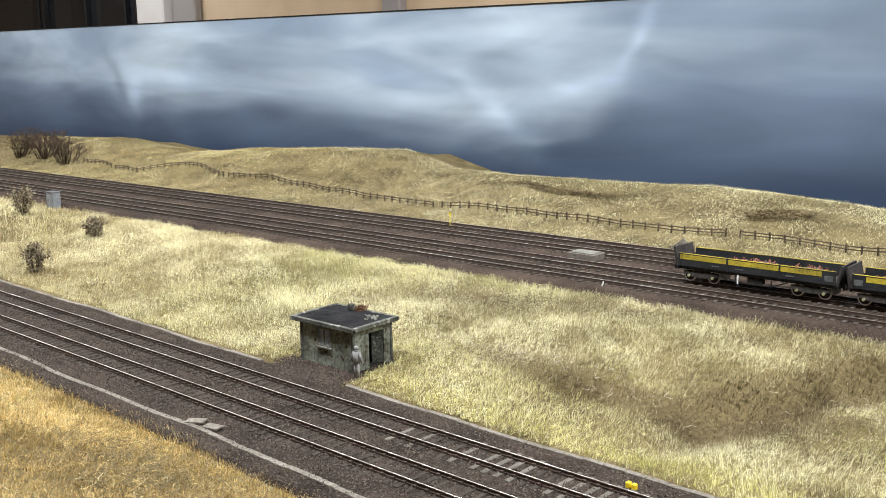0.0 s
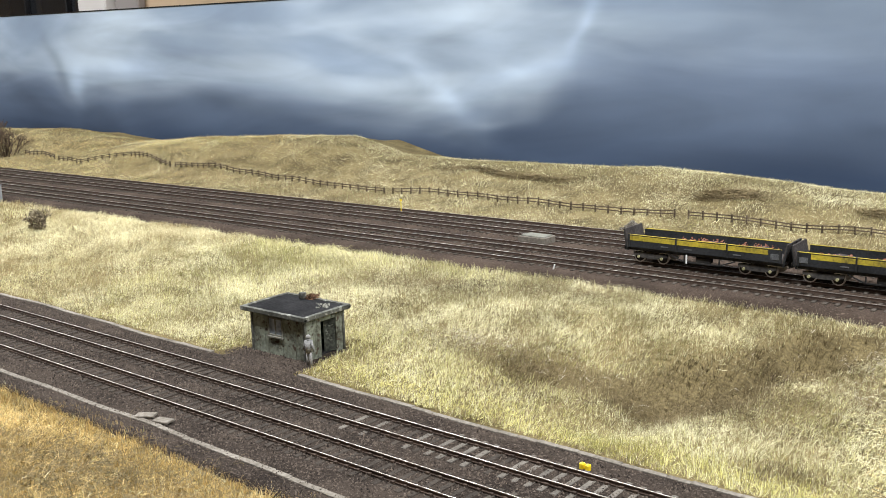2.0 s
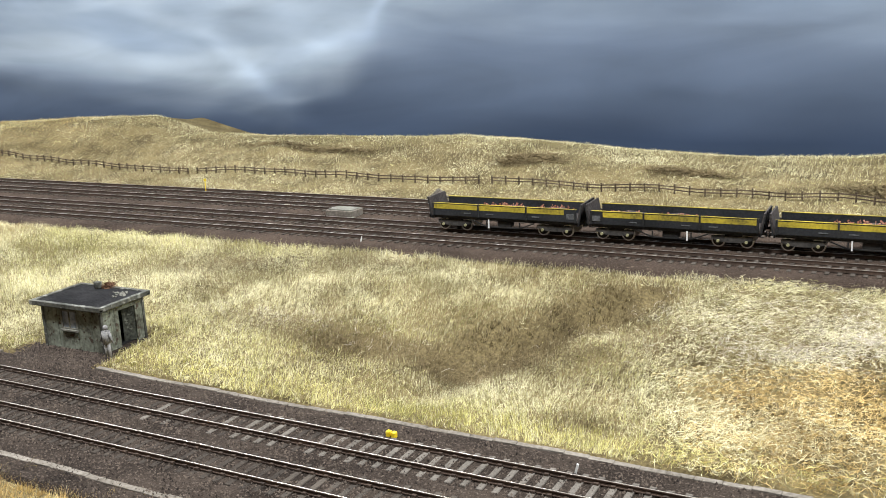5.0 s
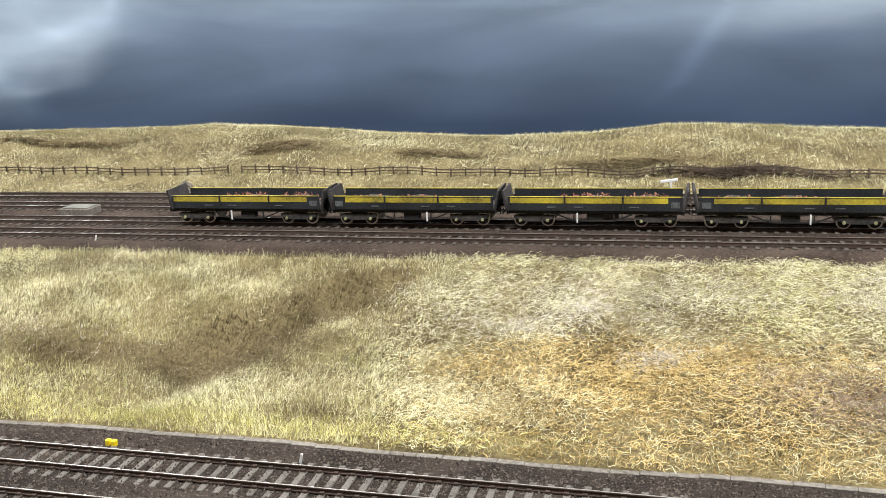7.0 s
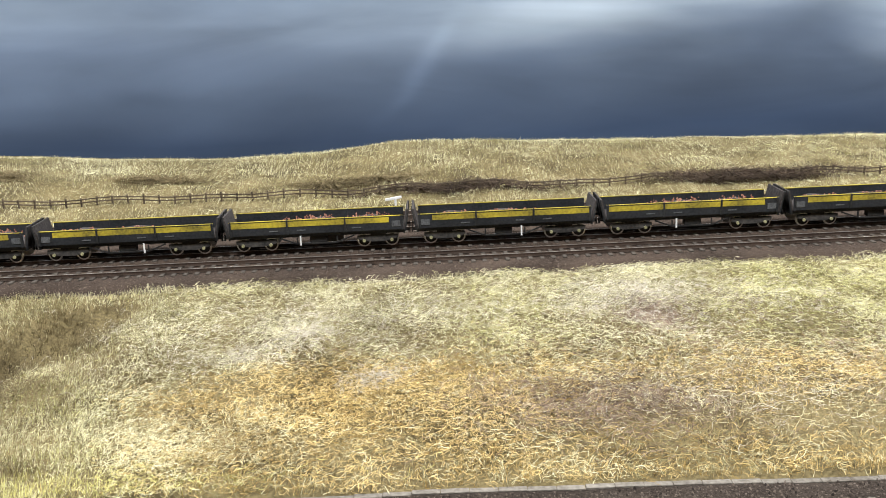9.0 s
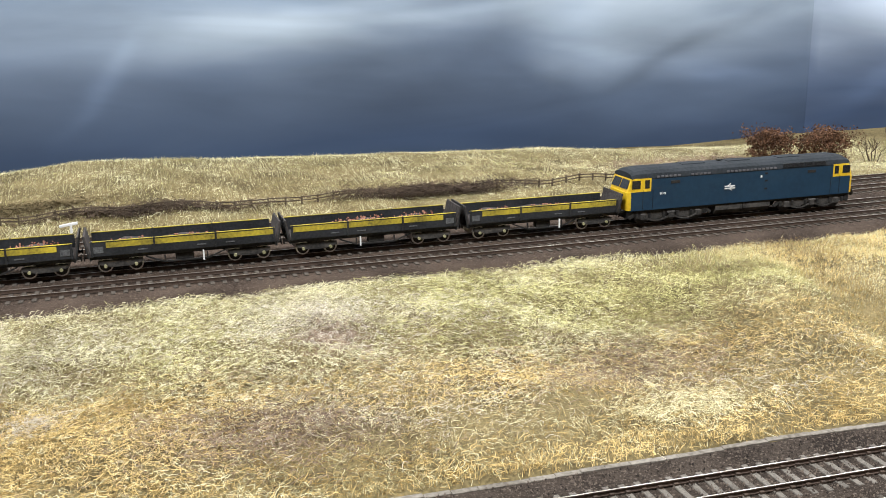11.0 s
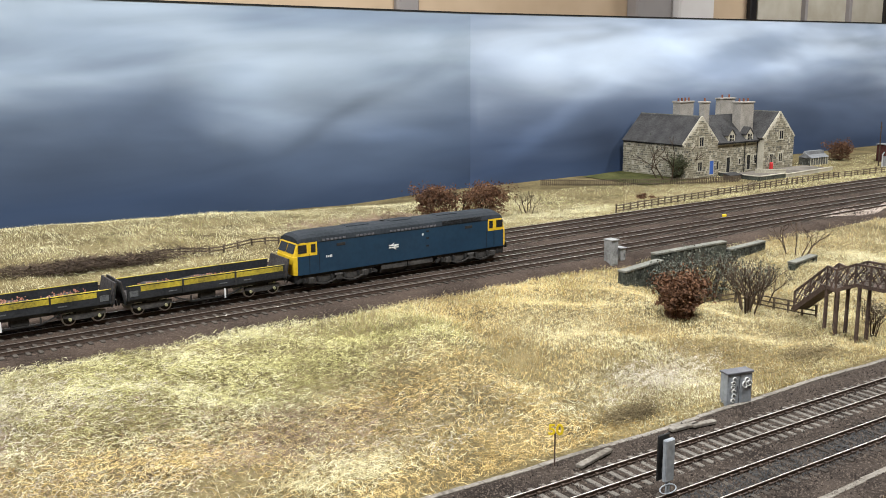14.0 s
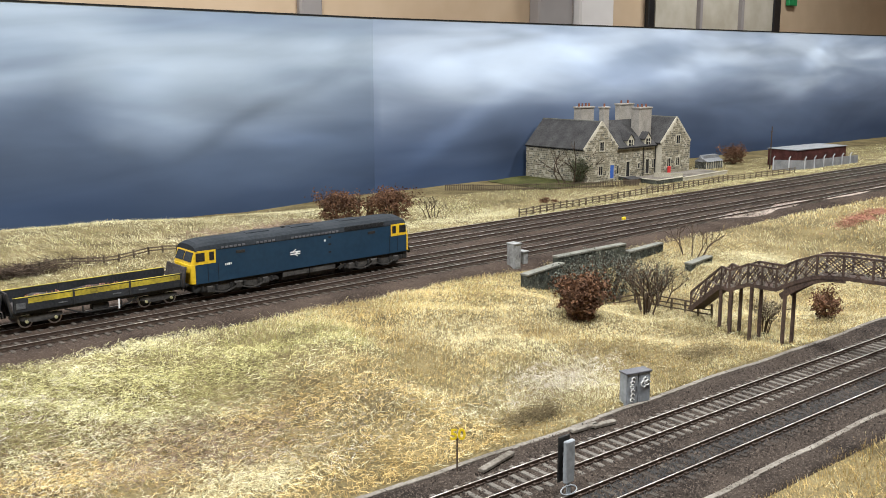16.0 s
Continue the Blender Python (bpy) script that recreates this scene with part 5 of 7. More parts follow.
tangle(2600, -0.56, -0.1, 0.08, 0.03, "scrub", "dark dead stalks among the grass", 0.008, 0.00015, 0.1, 0.006)
tangle(2500, -0.1, -0.26, 0.06, 0.04, "grass_straw", "curling dry stalks on the bank", lift=0.004)
tangle(2500, -0.46, -0.07, 0.12, 0.03, "scrub", "dark dead stalks among the grass", lift=0.004)
tangle(3200, 0.36, 0.272, 0.1, 0.016, "dark_twig", "dark bramble thicket along the fence", 0.013, 0.00045, lift=0.008)
tangle(2000, 0.06, 0.272, 0.11, 0.014, "dark_twig", "dark bramble thicket along the fence", 0.012, 0.00045, lift=0.005)
tangle(1600, -0.05, 0.31, 0.07, 0.012, "scrub", "dark dead stalks on the hillside", 0.01, 0.0005, lift=0.004)
tangle(1200, -0.27, 0.35, 0.05, 0.012, "scrub", "dark dead stalks on the hillside", 0.01, 0.0005, lift=0.004)
tangle(1400, -0.47, 0.35, 0.035, 0.014, "scrub", "dark dead stalks on the hillside", 0.01, 0.0005, lift=0.004)
tangle(2500, -0.47, -0.5, 0.1, 0.05, "scrub", "brown dead stalks in the foreground grass", 0.012, 0.00018, lift=0.006)
tangle(600, 1.36, -0.118, 0.05, 0.014, "rubble", "reddish dead brambles on the far bank", 0.008, 0.0005, lift=0.006)
tangle(450, 1.46, -0.1, 0.05, 0.014, "rubble", "reddish dead brambles on the far bank", 0.008, 0.0005, lift=0.006)
tangle(1800, 0.526, -0.3115, 0.024, 0.010, "scrub", "dark brown dead weeds beside the trough", 0.006, 0.0002, lift=0.005)
tangle(900, 0.733, -0.302, 0.035, 0.014, "scrub", "brown dead weeds on the bank", 0.006, 0.0002, lift=0.003)
tangle(1500, 0.12, -0.26, 0.06, 0.04, "bramble", "purple-brown tangle of dead brambles", 0.011, 0.00017, lift=0.007)
tangle(1300, 0.34, -0.225, 0.07, 0.04, "bramble", "purple-brown tangle of dead brambles", 0.011, 0.00017, lift=0.006)
tangle(1600, 0.58, -0.285, 0.06, 0.025, "white_twig", "bleached white grass stalks by the cabinet", 0.007, 0.00015, lift=0.006)
tangle(450, 0.4, -0.27, 0.08, 0.04, "white_twig", "bleached white stalks on the bank", 0.009, 0.00015, lift=0.006)
tangle(1500, 0.2, -0.12, 0.14, 0.06, "white_twig", "pale frosted weeds on the bank", 0.011, 0.00017, lift=0.006)
tangle(1900, -0.05, -0.115, 0.15, 0.06, "white_twig", "bleached white stalks lying in the grass", 0.011, 0.00017, lift=0.006)
# dead stalks, their dark colour also standing for shade in the gully
tangle(3000, -0.26, -0.21, 0.1, 0.035, "scrub", "dark brown dead stalks that also stand for the gully's shade", 0.01, 0.00016, 0.5, 0.006)
tangle(2200, -0.8, 0.385, 0.12, 0.012, "scrub", "dark dead stalks along the hilltop", 0.009, 0.0004, lift=0.003)
tangle(1800, -0.46, 0.36, 0.035, 0.02, "scrub", "dark dead stalks on the hillside", 0.009, 0.0004, lift=0.003)
tangle(2600, 0.74, 0.34, 0.12, 0.04, "bramble", "brown dead stalks behind the fence", 0.009, 0.0004, lift=0.003)

# ---------------------------------------------------------------- fences


def gz(x, y):
    return float(ground(x, y))


def post_fence(label, line, pitch, height, rails, mat, post_w=0.0016, rail_w=0.0008, skip=(), drop=0.001):
    """Posts with horizontal rails along a polyline of (x, y)."""
    f = thing("fence", label, "fence")
    pts = [Vector((a, b)) for a, b in line]
    spots = []
    for a, b in zip(pts, pts[1:]):
        n = max(1, round((b - a).length / pitch))
        spots += [a + (b - a) * k / n for k in range(n)]
    spots.append(pts[-1])
    tops = []
    for k, p in enumerate(spots):
        z = gz(p.x, p.y) - drop
        lean = Vector((random.uniform(-1, 1) * 0.0004, random.uniform(-1, 1) * 0.0004, 0))
        h = height * random.uniform(0.92, 1.08)
        bm = bmesh.new()
        beam(bm, (p.x, p.y, z - 0.002), (p.x + lean.x, p.y + lean.y, z + h), post_w, post_w, (0, 1, 0))
        part("post", bm, mat, f)
        tops.append(Vector((p.x, p.y, z)))
    for k, (a, b) in enumerate(zip(tops, tops[1:])):
        if k in skip:
            continue
        for r in rails:
            bm = bmesh.new()
            o = Vector((0, -post_w * 0.6, 0))
            za, zb = random.uniform(-0.0003, 0.0003), random.uniform(-0.0003, 0.0003)
            beam(bm, a + o + Vector((0, 0, height * r + za)), b + o + Vector((0, 0, height * r + zb)), rail_w, rail_w * 1.5)
            part("rail", bm, mat, f)
    return f


post_fence("weathered timber post and rail fence along the hillside", [(-1.92, 0.30), (-1.7, 0.285), (-1.59, 0.32), (-1.45, 0.3), (-1.19, 0.285), (-1.0, 0.275), (-0.76, 0.28), (-0.63, 0.27), (-0.43, 0.275), (-0.14, 0.275), (0.06, 0.272), (0.2, 0.275), (0.42, 0.278), (0.62, 0.275), (0.8, 0.29)],
           0.0165, 0.0105, (0.82, 0.5), M["timber_fence"], skip=(7, 29, 61, 88))
post_fence("low dark paling fence in front of the stone house", [(1.22, 0.56), (1.3, 0.488), (1.38, 0.44), (1.476, 0.392), (1.53, 0.375)], 0.0034, 0.0125, (0.85, 0.3), M["timber_fence"], 0.0011, 0.0007)
post_fence("weathered timber post and rail fence beside the line", [(1.05, 0.212), (1.2, 0.232), (1.36, 0.25), (1.55, 0.27), (1.69, 0.28), (1.87, 0.255)], 0.017, 0.0125, (0.9, 0.6, 0.3), M["timber_fence"])
post_fence("dark timber post and rail fence by the path", [(0.845, -0.112), (0.848, -0.145), (0.851, -0.171), (0.858, -0.197), (0.86, -0.225)], 0.0135, 0.0145, (0.92, 0.6, 0.3), M["timber_fence"])
post_fence("dark timber post and rail fence by the path", [(0.8, -0.12), (0.838, -0.113)], 0.0135, 0.013, (0.92, 0.6, 0.3), M["timber_fence"])

# ---------------------------------------------------------------- lineside hut
hut = thing("lineside_hut", "weathered grey-green timber hut with a flat felt roof", "hut")
hx0, hx1, hy0, hy1, hz0, hz1 = -0.5855, -0.5305, -0.282, -0.2425, -0.0245, 0.0062


def boards(parent, a, b, z0, z1, n, mat, gap=()):
    """Upright boards side by side from a to b; gaps are spans (0..1) left open between heights."""
    a, b = Vector((*a, 0)), Vector((*b, 0))
    d = (b - a).normalized()
    w = (b - a).length / n
    for k in range(n):
        t0, t1 = k / n, (k + 1) / n
        spans = [(z0, z1)]
        for g0, g1, gl, gh in gap:
            if t0 < g1 - 1e-6 and t1 > g0 + 1e-6:
                spans = [s for s in ((z0, gl), (gh, z1)) if s[1] - s[0] > 0.0005]
        for s0, s1 in spans:
            bm = bmesh.new()
            p, q = a + d * (w * k + 0.00012), a + d * (w * (k + 1) - 0.00012)
            o = random.uniform(-0.00015, 0.00015)
            side = Vector((d.y, -d.x, 0)) * o
            beam(bm, p + side + Vector((0, 0, (s0 + s1) / 2)), q + side + Vector((0, 0, (s0 + s1) / 2)), 0.0011, s1 - s0)
            part("board", bm, mat, parent)


front = new("front_wall")
front.parent = hut
boards(front, (hx0, hy0), (hx1, hy0), hz0, hz1, 12, M["hut_board"], ((4 / 12, 7 / 12, -0.0085, 0.0035),))
sidew = new("side_wall")
sidew.parent = hut
boards(sidew, (hx1, hy0), (hx1, hy1), hz0, hz1, 10, M["hut_board"], ((4 / 10, 8 / 10, hz0, 0.002),))
backw = new("back_wall")
backw.parent = hut
boards(backw, (hx0, hy1), (hx1, hy1), hz0, hz1, 6, M["hut_board"])
boards(backw, (hx0, hy0), (hx0, hy1), hz0, hz1, 6, M["hut_board"])
bm = bmesh.new()
box(bm, hx0 + 0.002, hx1 - 0.002, hy0 + 0.002, hy1 - 0.002, hz0, hz0 + 0.001)
part("floor", bm, M["black"], hut)
for x in (hx0, hx1):
    for y in (hy0, hy1):
        bm = bmesh.new()
        box(bm, x - 0.0011, x + 0.0011, y - 0.0011, y + 0.0011, hz0, hz1, 0.0002)
        part("corner_post", bm, M["hut_trim"], hut)
win = new("window")
win.parent = hut
wx0, wx1 = hx0 + 0.055 * 4 / 12, hx0 + 0.055 * 7 / 12
bm = bmesh.new()
box(bm, wx0, wx1, hy0 - 0.0002, hy0 + 0.0002, -0.0085, 0.0035)
part("pane", bm, M["hut_glass"], win)
for a in ((wx0 - 0.0008, wx1 + 0.0008, -0.0096, -0.0084), (wx0 - 0.0008, wx1 + 0.0008, 0.0034, 0.0044), (wx0 - 0.0008, wx0 + 0.0002, -0.0085, 0.0035), (wx1 - 0.0002, wx1 + 0.0008, -0.0085, 0.0035), ((wx0 + wx1) / 2 - 0.0003, (wx0 + wx1) / 2 + 0.0003, -0.0085, 0.0035)):
    bm = bmesh.new()
    box(bm, a[0], a[1], hy0 - 0.0011, hy0 + 0.0006, a[2], a[3])
    part("window_frame", bm, M["coping"], win)
bm = bmesh.new()
box(bm, wx0 - 0.0014, wx1 + 0.0014, hy0 - 0.002, hy0 + 0.0002, -0.0108, -0.0097)
part("sill", bm, M["coping"], win)
# door leaf; its dark colour stands in for shade inside the opening
bm = bmesh.new()
beam(bm, (hx1 - 0.0004, hy0 + 0.0312, -0.011), (hx1 - 0.0055, hy0 + 0.0245, -0.011), 0.0009, 0.025)
part("door", bm, M["wall_dark"], hut, "plank door standing ajar, coloured dark for the opening's shade")
bm = bmesh.new()
rx0, rx1, ry0, ry1 = hx0 - 0.0085, hx1 + 0.004, hy0 - 0.004, hy1 + 0.005
box(bm, rx0, rx1, ry0, ry1, hz1, hz1 + 0.0022, 0.0003)
roof = part("roof", bm, M["hut_trim"], hut)
bm = bmesh.new()
box(bm, rx0 + 0.0031, rx1 - 0.0031, ry0 + 0.0031, ry1 - 0.0031, hz1 + 0.0023, hz1 + 0.0027)
part("felt_sheet", bm, M["felt"], roof, "black roofing felt")
for a in ((rx0, rx1, ry0 - 0.0002, ry0 + 0.003), (rx0, rx1, ry1 - 0.003, ry1 + 0.0002), (rx0 - 0.0002, rx0 + 0.003, ry0 + 0.0031, ry1 - 0.0031), (rx1 - 0.003, rx1 + 0.0002, ry0 + 0.0031, ry1 - 0.0031)):
    bm = bmesh.new()
    box(bm, a[0], a[1], a[2], a[3], hz1 + 0.0006, hz1 + 0.0033)
    part("edge_board", bm, M["hut_trim"], roof)
bm = bmesh.new()
box(bm, hx0 + 0.0135, hx0 + 0.0178, hy1 - 0.004, hy1 + 0.0005, hz1 + 0.003, hz1 + 0.0078, 0.0003)
part("chimney", bm, M["hut_trim"], roof)
strands("roof_weed", np.full(160, hx0 + 0.021) + rng.normal(0, 0.0022, 160), np.full(160, hy1 + 0.003) + rng.normal(0, 0.0016, 160), 0.005, 0.0004, M["leaf_brown"], "brown withered weed behind the hut chimney", 0.0, 0.9, "weed").location = (0, 0, hz1 + 0.0032 + 0.0255)
bm = bmesh.new()
random.seed(5)
for k in range(26):
    s = random.uniform(0.0004, 0.0009)
    box(bm, -s, s, -s, s, -s * 0.5, s * 0.5, m=pose(random.gauss(rx1 - 0.014, 0.004), random.gauss(ry1 - 0.014, 0.004), hz1 + 0.0031, random.uniform(0, 40), random.uniform(0, 40), random.uniform(0, 90)))
tagged(part("roof_debris", bm, M["coping"]), "grey rubbish lying on the hut roof", "debris", kind="stuff")

# small plain figure by the hut
bm = bmesh.new()
fx, fy, fz = -0.5225, -0.2865, -0.0245
for s in (-1, 1):
    rod(bm, (fx + s * 0.0014, fy, fz), (fx + s * 0.0012, fy, fz + 0.0105), 0.0012, 0.0014, 8)
    rod(bm, (fx + s * 0.0027, fy, fz + 0.0183), (fx + s * 0.0056, fy, fz + 0.0112), 0.001, 0.0008, 8)
rod(bm, (fx, fy, fz + 0.010), (fx, fy, fz + 0.0188), 0.0025, 0.003, 10)
bmesh.ops.create_uvsphere(bm, u_segments=10, v_segments=8, radius=0.0018, matrix=Matrix.Translation((fx, fy, fz + 0.0214)))
tagged(part("figurine", bm, M["figure_grey"], smooth=True), "small pale grey model figurine beside the hut", "figurine")

# ---------------------------------------------------------------- lineside boxes, markers and signs


def lineside_cabinet(x, y, w, d, h, mat, label, units=1, rz=0.0, z=None):
    z = gz(x, y) - 0.002 if z is None else z
    c = thing("lineside_cabinet", label, "cabinet", pose(x, y, z, 0, 0, rz))
    for k in range(units):
        x0 = -w / 2 + w / units * k
        bm = bmesh.new()
        box(bm, x0 + 0.0002, x0 + w / units - 0.0002, -d / 2, d / 2, 0, h - 0.0012, 0.0003)
        b = part("body", bm, mat, c)
        bm = bmesh.new()
        box(bm, x0 + 0.0012, x0 + w / units - 0.0012, -d / 2 - 0.0004, -d / 2 + 0.0001, 0.002, h - 0.003, 0.0001)
        dr = part("door", bm, mat, b)
        bm = bmesh.new()
        box(bm, x0 + w / units - 0.0026, x0 + w / units - 0.002, -d / 2 - 0.0009, -d / 2 - 0.0004, h * 0.45, h * 0.6)
        part("handle", bm, M["cabinet_top"], b)
        bm = bmesh.new()
        box(bm, x0 - 0.0004, x0 + w / units + 0.0004, -d / 2 - 0.001, d / 2 + 0.0008, h - 0.0012, h, 0.0002)
        part("lid", bm, M["cabinet_top"] if mat is M["cabinet_grey"] else mat, c)
    return c


gc = lineside_cabinet(0.6045, -0.333, 0.0205, 0.0075, 0.0235, M["cabinet_grey"], "pair of grey relay cabinets sprayed with white graffiti", 2, -14, z=-0.0245)
bm = bmesh.new()
random.seed(12)
for x, zs, r in ((-0.0055, (0.0045, 0.0075, 0.0105, 0.0135, 0.0165, 0.019), 0.0013), (0.0036, (0.0148,), 0.0022), (0.0066, (0.0152,), 0.0019), (0.0052, (0.0175,), 0.0016)):
    for z in zs:
        ox, n = random.uniform(-0.0006, 0.0006), 9
        pts = [(x + ox + r * 1.15 * math.cos(6.28 * k / n) * random.uniform(0.8, 1.2), -0.00455, z + r * math.sin(6.28 * k / n) * random.uniform(0.8, 1.2)) for k in range(n)]
        for k in range(n - random.choice((0, 1, 2))):
            beam(bm, pts[k], pts[(k + 1) % n], 0.0004, 0.0009 + 0.0003 * (r > 0.0015), (0, 1, 0))
part("graffiti", bm, M["white"], gc, "white sprayed scrawl")
lineside_cabinet(0.7985, -0.026, 0.0105, 0.0105, 0.0275, M["concrete_pale"], "tall grey concrete lineside cabinet by the main line", z=-0.008)
lineside_cabinet(0.8155, -0.022, 0.0085, 0.009, 0.0165, M["concrete_pale"], "low grey concrete lineside box by the main line", z=-0.008)
lineside_cabinet(0.7, 0.208, 0.0245, 0.011, 0.0245, M["cabinet_grey"], "pale grey double relay cabinet behind the main line", 2, 0, z=-0.007)
lineside_cabinet(-1.417, -0.036, 0.02, 0.012, 0.027, M["cabinet_grey"], "grey double lineside cabinet at the bank top", 2, 0, z=-0.01)


def concrete_base(x, y, w, d, h, label):
    c = thing("concrete_chamber", label, "chamber", pose(x, y, -0.0055))
    bm = bmesh.new()
    box(bm, -w / 2, w / 2, -d / 2, d / 2, 0, h, 0.0004)
    b = part("box", bm, M["concrete"], c)
    bm = bmesh.new()
    box(bm, -w / 2 + 0.002, w / 2 - 0.002, -d / 2 + 0.002, d / 2 - 0.002, h, h + 0.0009, 0.0003)
    part("cover", bm, M["coping"], c)
    return c


concrete_base(-0.566, 0.0885, 0.032, 0.022, 0.0088, "weathered concrete inspection chamber between the tracks")
concrete_base(-0.0585, 0.0885, 0.0235, 0.012, 0.0105, "pale concrete chamber between the tracks")
random.seed(4)
bm = bmesh.new()
for k in range(120):
    s = random.uniform(0.0008, 0.0018)
    r = abs(random.gauss(0, 0.008))
    a = random.uniform(0, 6.28)
    x, y = -0.52 + r * math.cos(a), 0.215 + r * math.sin(a) * 0.6
    box(bm, -s, s, -s, s, -s * 0.7, s * 0.7, m=pose(x, y, -0.007 + 0.009 * math.exp(-(r / 0.008) ** 2), random.uniform(0, 60), random.uniform(0, 60), random.uniform(0, 90)))
tagged(part("ballast_heap", bm, M["concrete"]), "small heap of grey stone beside the track", "stone heap", kind="stuff")


def point_marker(x, y, z):
    c = thing("track_marker", "small bright yellow box pair beside the rail", "marker", pose(x, y, z, 0, 0, random.uniform(-12, 12)), group="yellow track markers")
    for s in (-1, 1):
        bm = bmesh.new()
        box(bm, s * 0.0018 - 0.0013, s * 0.0018 + 0.0013, -0.0014, 0.0014, 0, 0.0042, 0.0004)
        part("box", bm, M["yellow_box"], c)
    bm = bmesh.new()
    box(bm, -0.0028, 0.0028, -0.001, 0.001, 0, 0.001)
    part("foot", bm, M["black"], c)
    return c


for x, y, z in ((-0.276, -0.3305, -0.0244), (-0.282, 0.0885, -0.0045), (-0.384, 0.2, -0.0085), (1.118, 0.083, -0.0045), (1.148, -0.012, -0.008)):
    point_marker(x, y, z)

# speed sign on a thin post
sg = thing("speed_sign", "yellow speed restriction sign on a thin dark post", "sign", pose(0.4375, -0.3385, -0.0245))
bm = bmesh.new()
rod(bm, (0, 0, 0), (0, 0, 0.021), 0.00045, n=8)
part("post", bm, M["rail_side"], sg)
txt = bpy.data.curves.new("numerals", "FONT")
txt.body, txt.size, txt.extrude, txt.align_x = "50", 0.0088, 0.0003, "CENTER"
txt.offset = 0.0002
nm = new("numerals", txt)
nm.parent = sg
nm.matrix_basis = pose(0, -0.0006, 0.0205, 90, 0, -38)
txt.materials.append(M["yellow_box"])
tagged(nm, "cut-out yellow numerals")

# colour light signal, seen from behind
sig = thing("colour_light_signal", "grey colour light signal head on a slim post with ladder hoop", "signal", pose(0.461, -0.4005, -0.0445))
bm = bmesh.new()
rod(bm, (0, 0, 0.0), (0, 0, 0.031), 0.0013, n=10)
part("post", bm, M["cabinet_grey"], sig)
bm = bmesh.new()
box(bm, -0.0035, 0.0035, -0.0014, 0.0014, 0.029, 0.0525, 0.0006)
hd = part("signal_head", bm, M["cabinet_grey"], sig)
bm = bmesh.new()
box(bm, -0.0045, 0.0045, 0.0034, 0.0044, 0.0285, 0.054, 0.0004)
part("back_board", bm, M["black"], hd)
for z in (0.034, 0.039, 0.044, 0.049):
    bm = bmesh.new()
    rod(bm, (0, 0.0024, z), (0, 0.006, z), 0.0017, 0.0019, 12)
    part("lamp_hood", bm, M["black"], hd)
bm = bmesh.new()
pts = [Vector((0.006 * math.cos(a) - 0.003, 0.002 * math.sin(a) - 0.003, 0.0265 + 0.0015 * math.sin(a))) for a in [k * math.pi / 6 for k in range(13)]]
for a, b in zip(pts, pts[1:]):
    rod(bm, a, b, 0.00035, n=6)
part("hoop", bm, M["cabinet_grey"], sig)
bm = bmesh.new()
box(bm, -0.006, 0.006, -0.004, 0.004, 0.018, 0.0205, 0.0004)
part("base", bm, M["concrete"], sig)

# white sign behind the line, thin posts
ws = thing("trackside_sign", "small white board on a short white post", "sign", pose(-0.005, 0.192, -0.006))
bm = bmesh.new()
rod(bm, (0, 0, 0), (0, 0, 0.014), 0.0011, n=8)
part("post", bm, M["white"], ws)
bm = bmesh.new()
box(bm, -0.008, 0.008, -0.0008, 0.0008, 0.013, 0.0155, 0.0003, m=pose(0, 0, 0, 0, -8, 0))
part("board", bm, M["white"], ws)


def thin_post(x, y, h, mat, label, z=-0.005):
    t = thing("marker_post", label, "post", pose(x, y, z))
    bm = bmesh.new()
    rod(bm, (0, 0, 0), (0, 0, h), 0.0005, n=8)
    part("post", bm, mat, t)
    bm = bmesh.new()
    box(bm, -0.0018, 0.0018, -0.0004, 0.0004, h - 0.002, h + 0.001, 0.0002)
    part("plate", bm, mat, t)


thin_post(0.128, 0.13, 0.014, M["cabinet_grey"], "thin grey marker post between tracks")
thin_post(-0.813, 0.166, 0.017, M["yellow_box"], "thin post with a small yellow plate")

# concrete slabs and timber baulks beside the lower line
for x, y, a in ((-0.5342, -0.416, 24), (-0.5177, -0.4155, 6)):
    sl = thing("concrete_slab", "loose weathered concrete slab beside the trough", "slab", pose(x, y, -0.0222, 3, -4, a))
    bm = bmesh.new()
    box(bm, -0.0066, 0.0066, -0.0033, 0.0033, -0.0006, 0.0009, 0.0003)
    part("slab", bm, M["concrete"], sl)
for x, y, l, a in ((0.461, -0.3465, 0.032, 12), (0.539, -0.345, 0.022, -6), (0.553, -0.349, 0.018, -10)):
    sl = thing("timber_baulk", "bleached timber baulk lying in the ballast", "timber", pose(x, y, -0.0225, 0, 0, a))
    bm = bmesh.new()
    box(bm, -l / 2, l / 2, -0.0022, 0.0022, 0, 0.0022, 0.0004)
    part("beam", bm, M["concrete"], sl)

# ---------------------------------------------------------------- road bridge walls


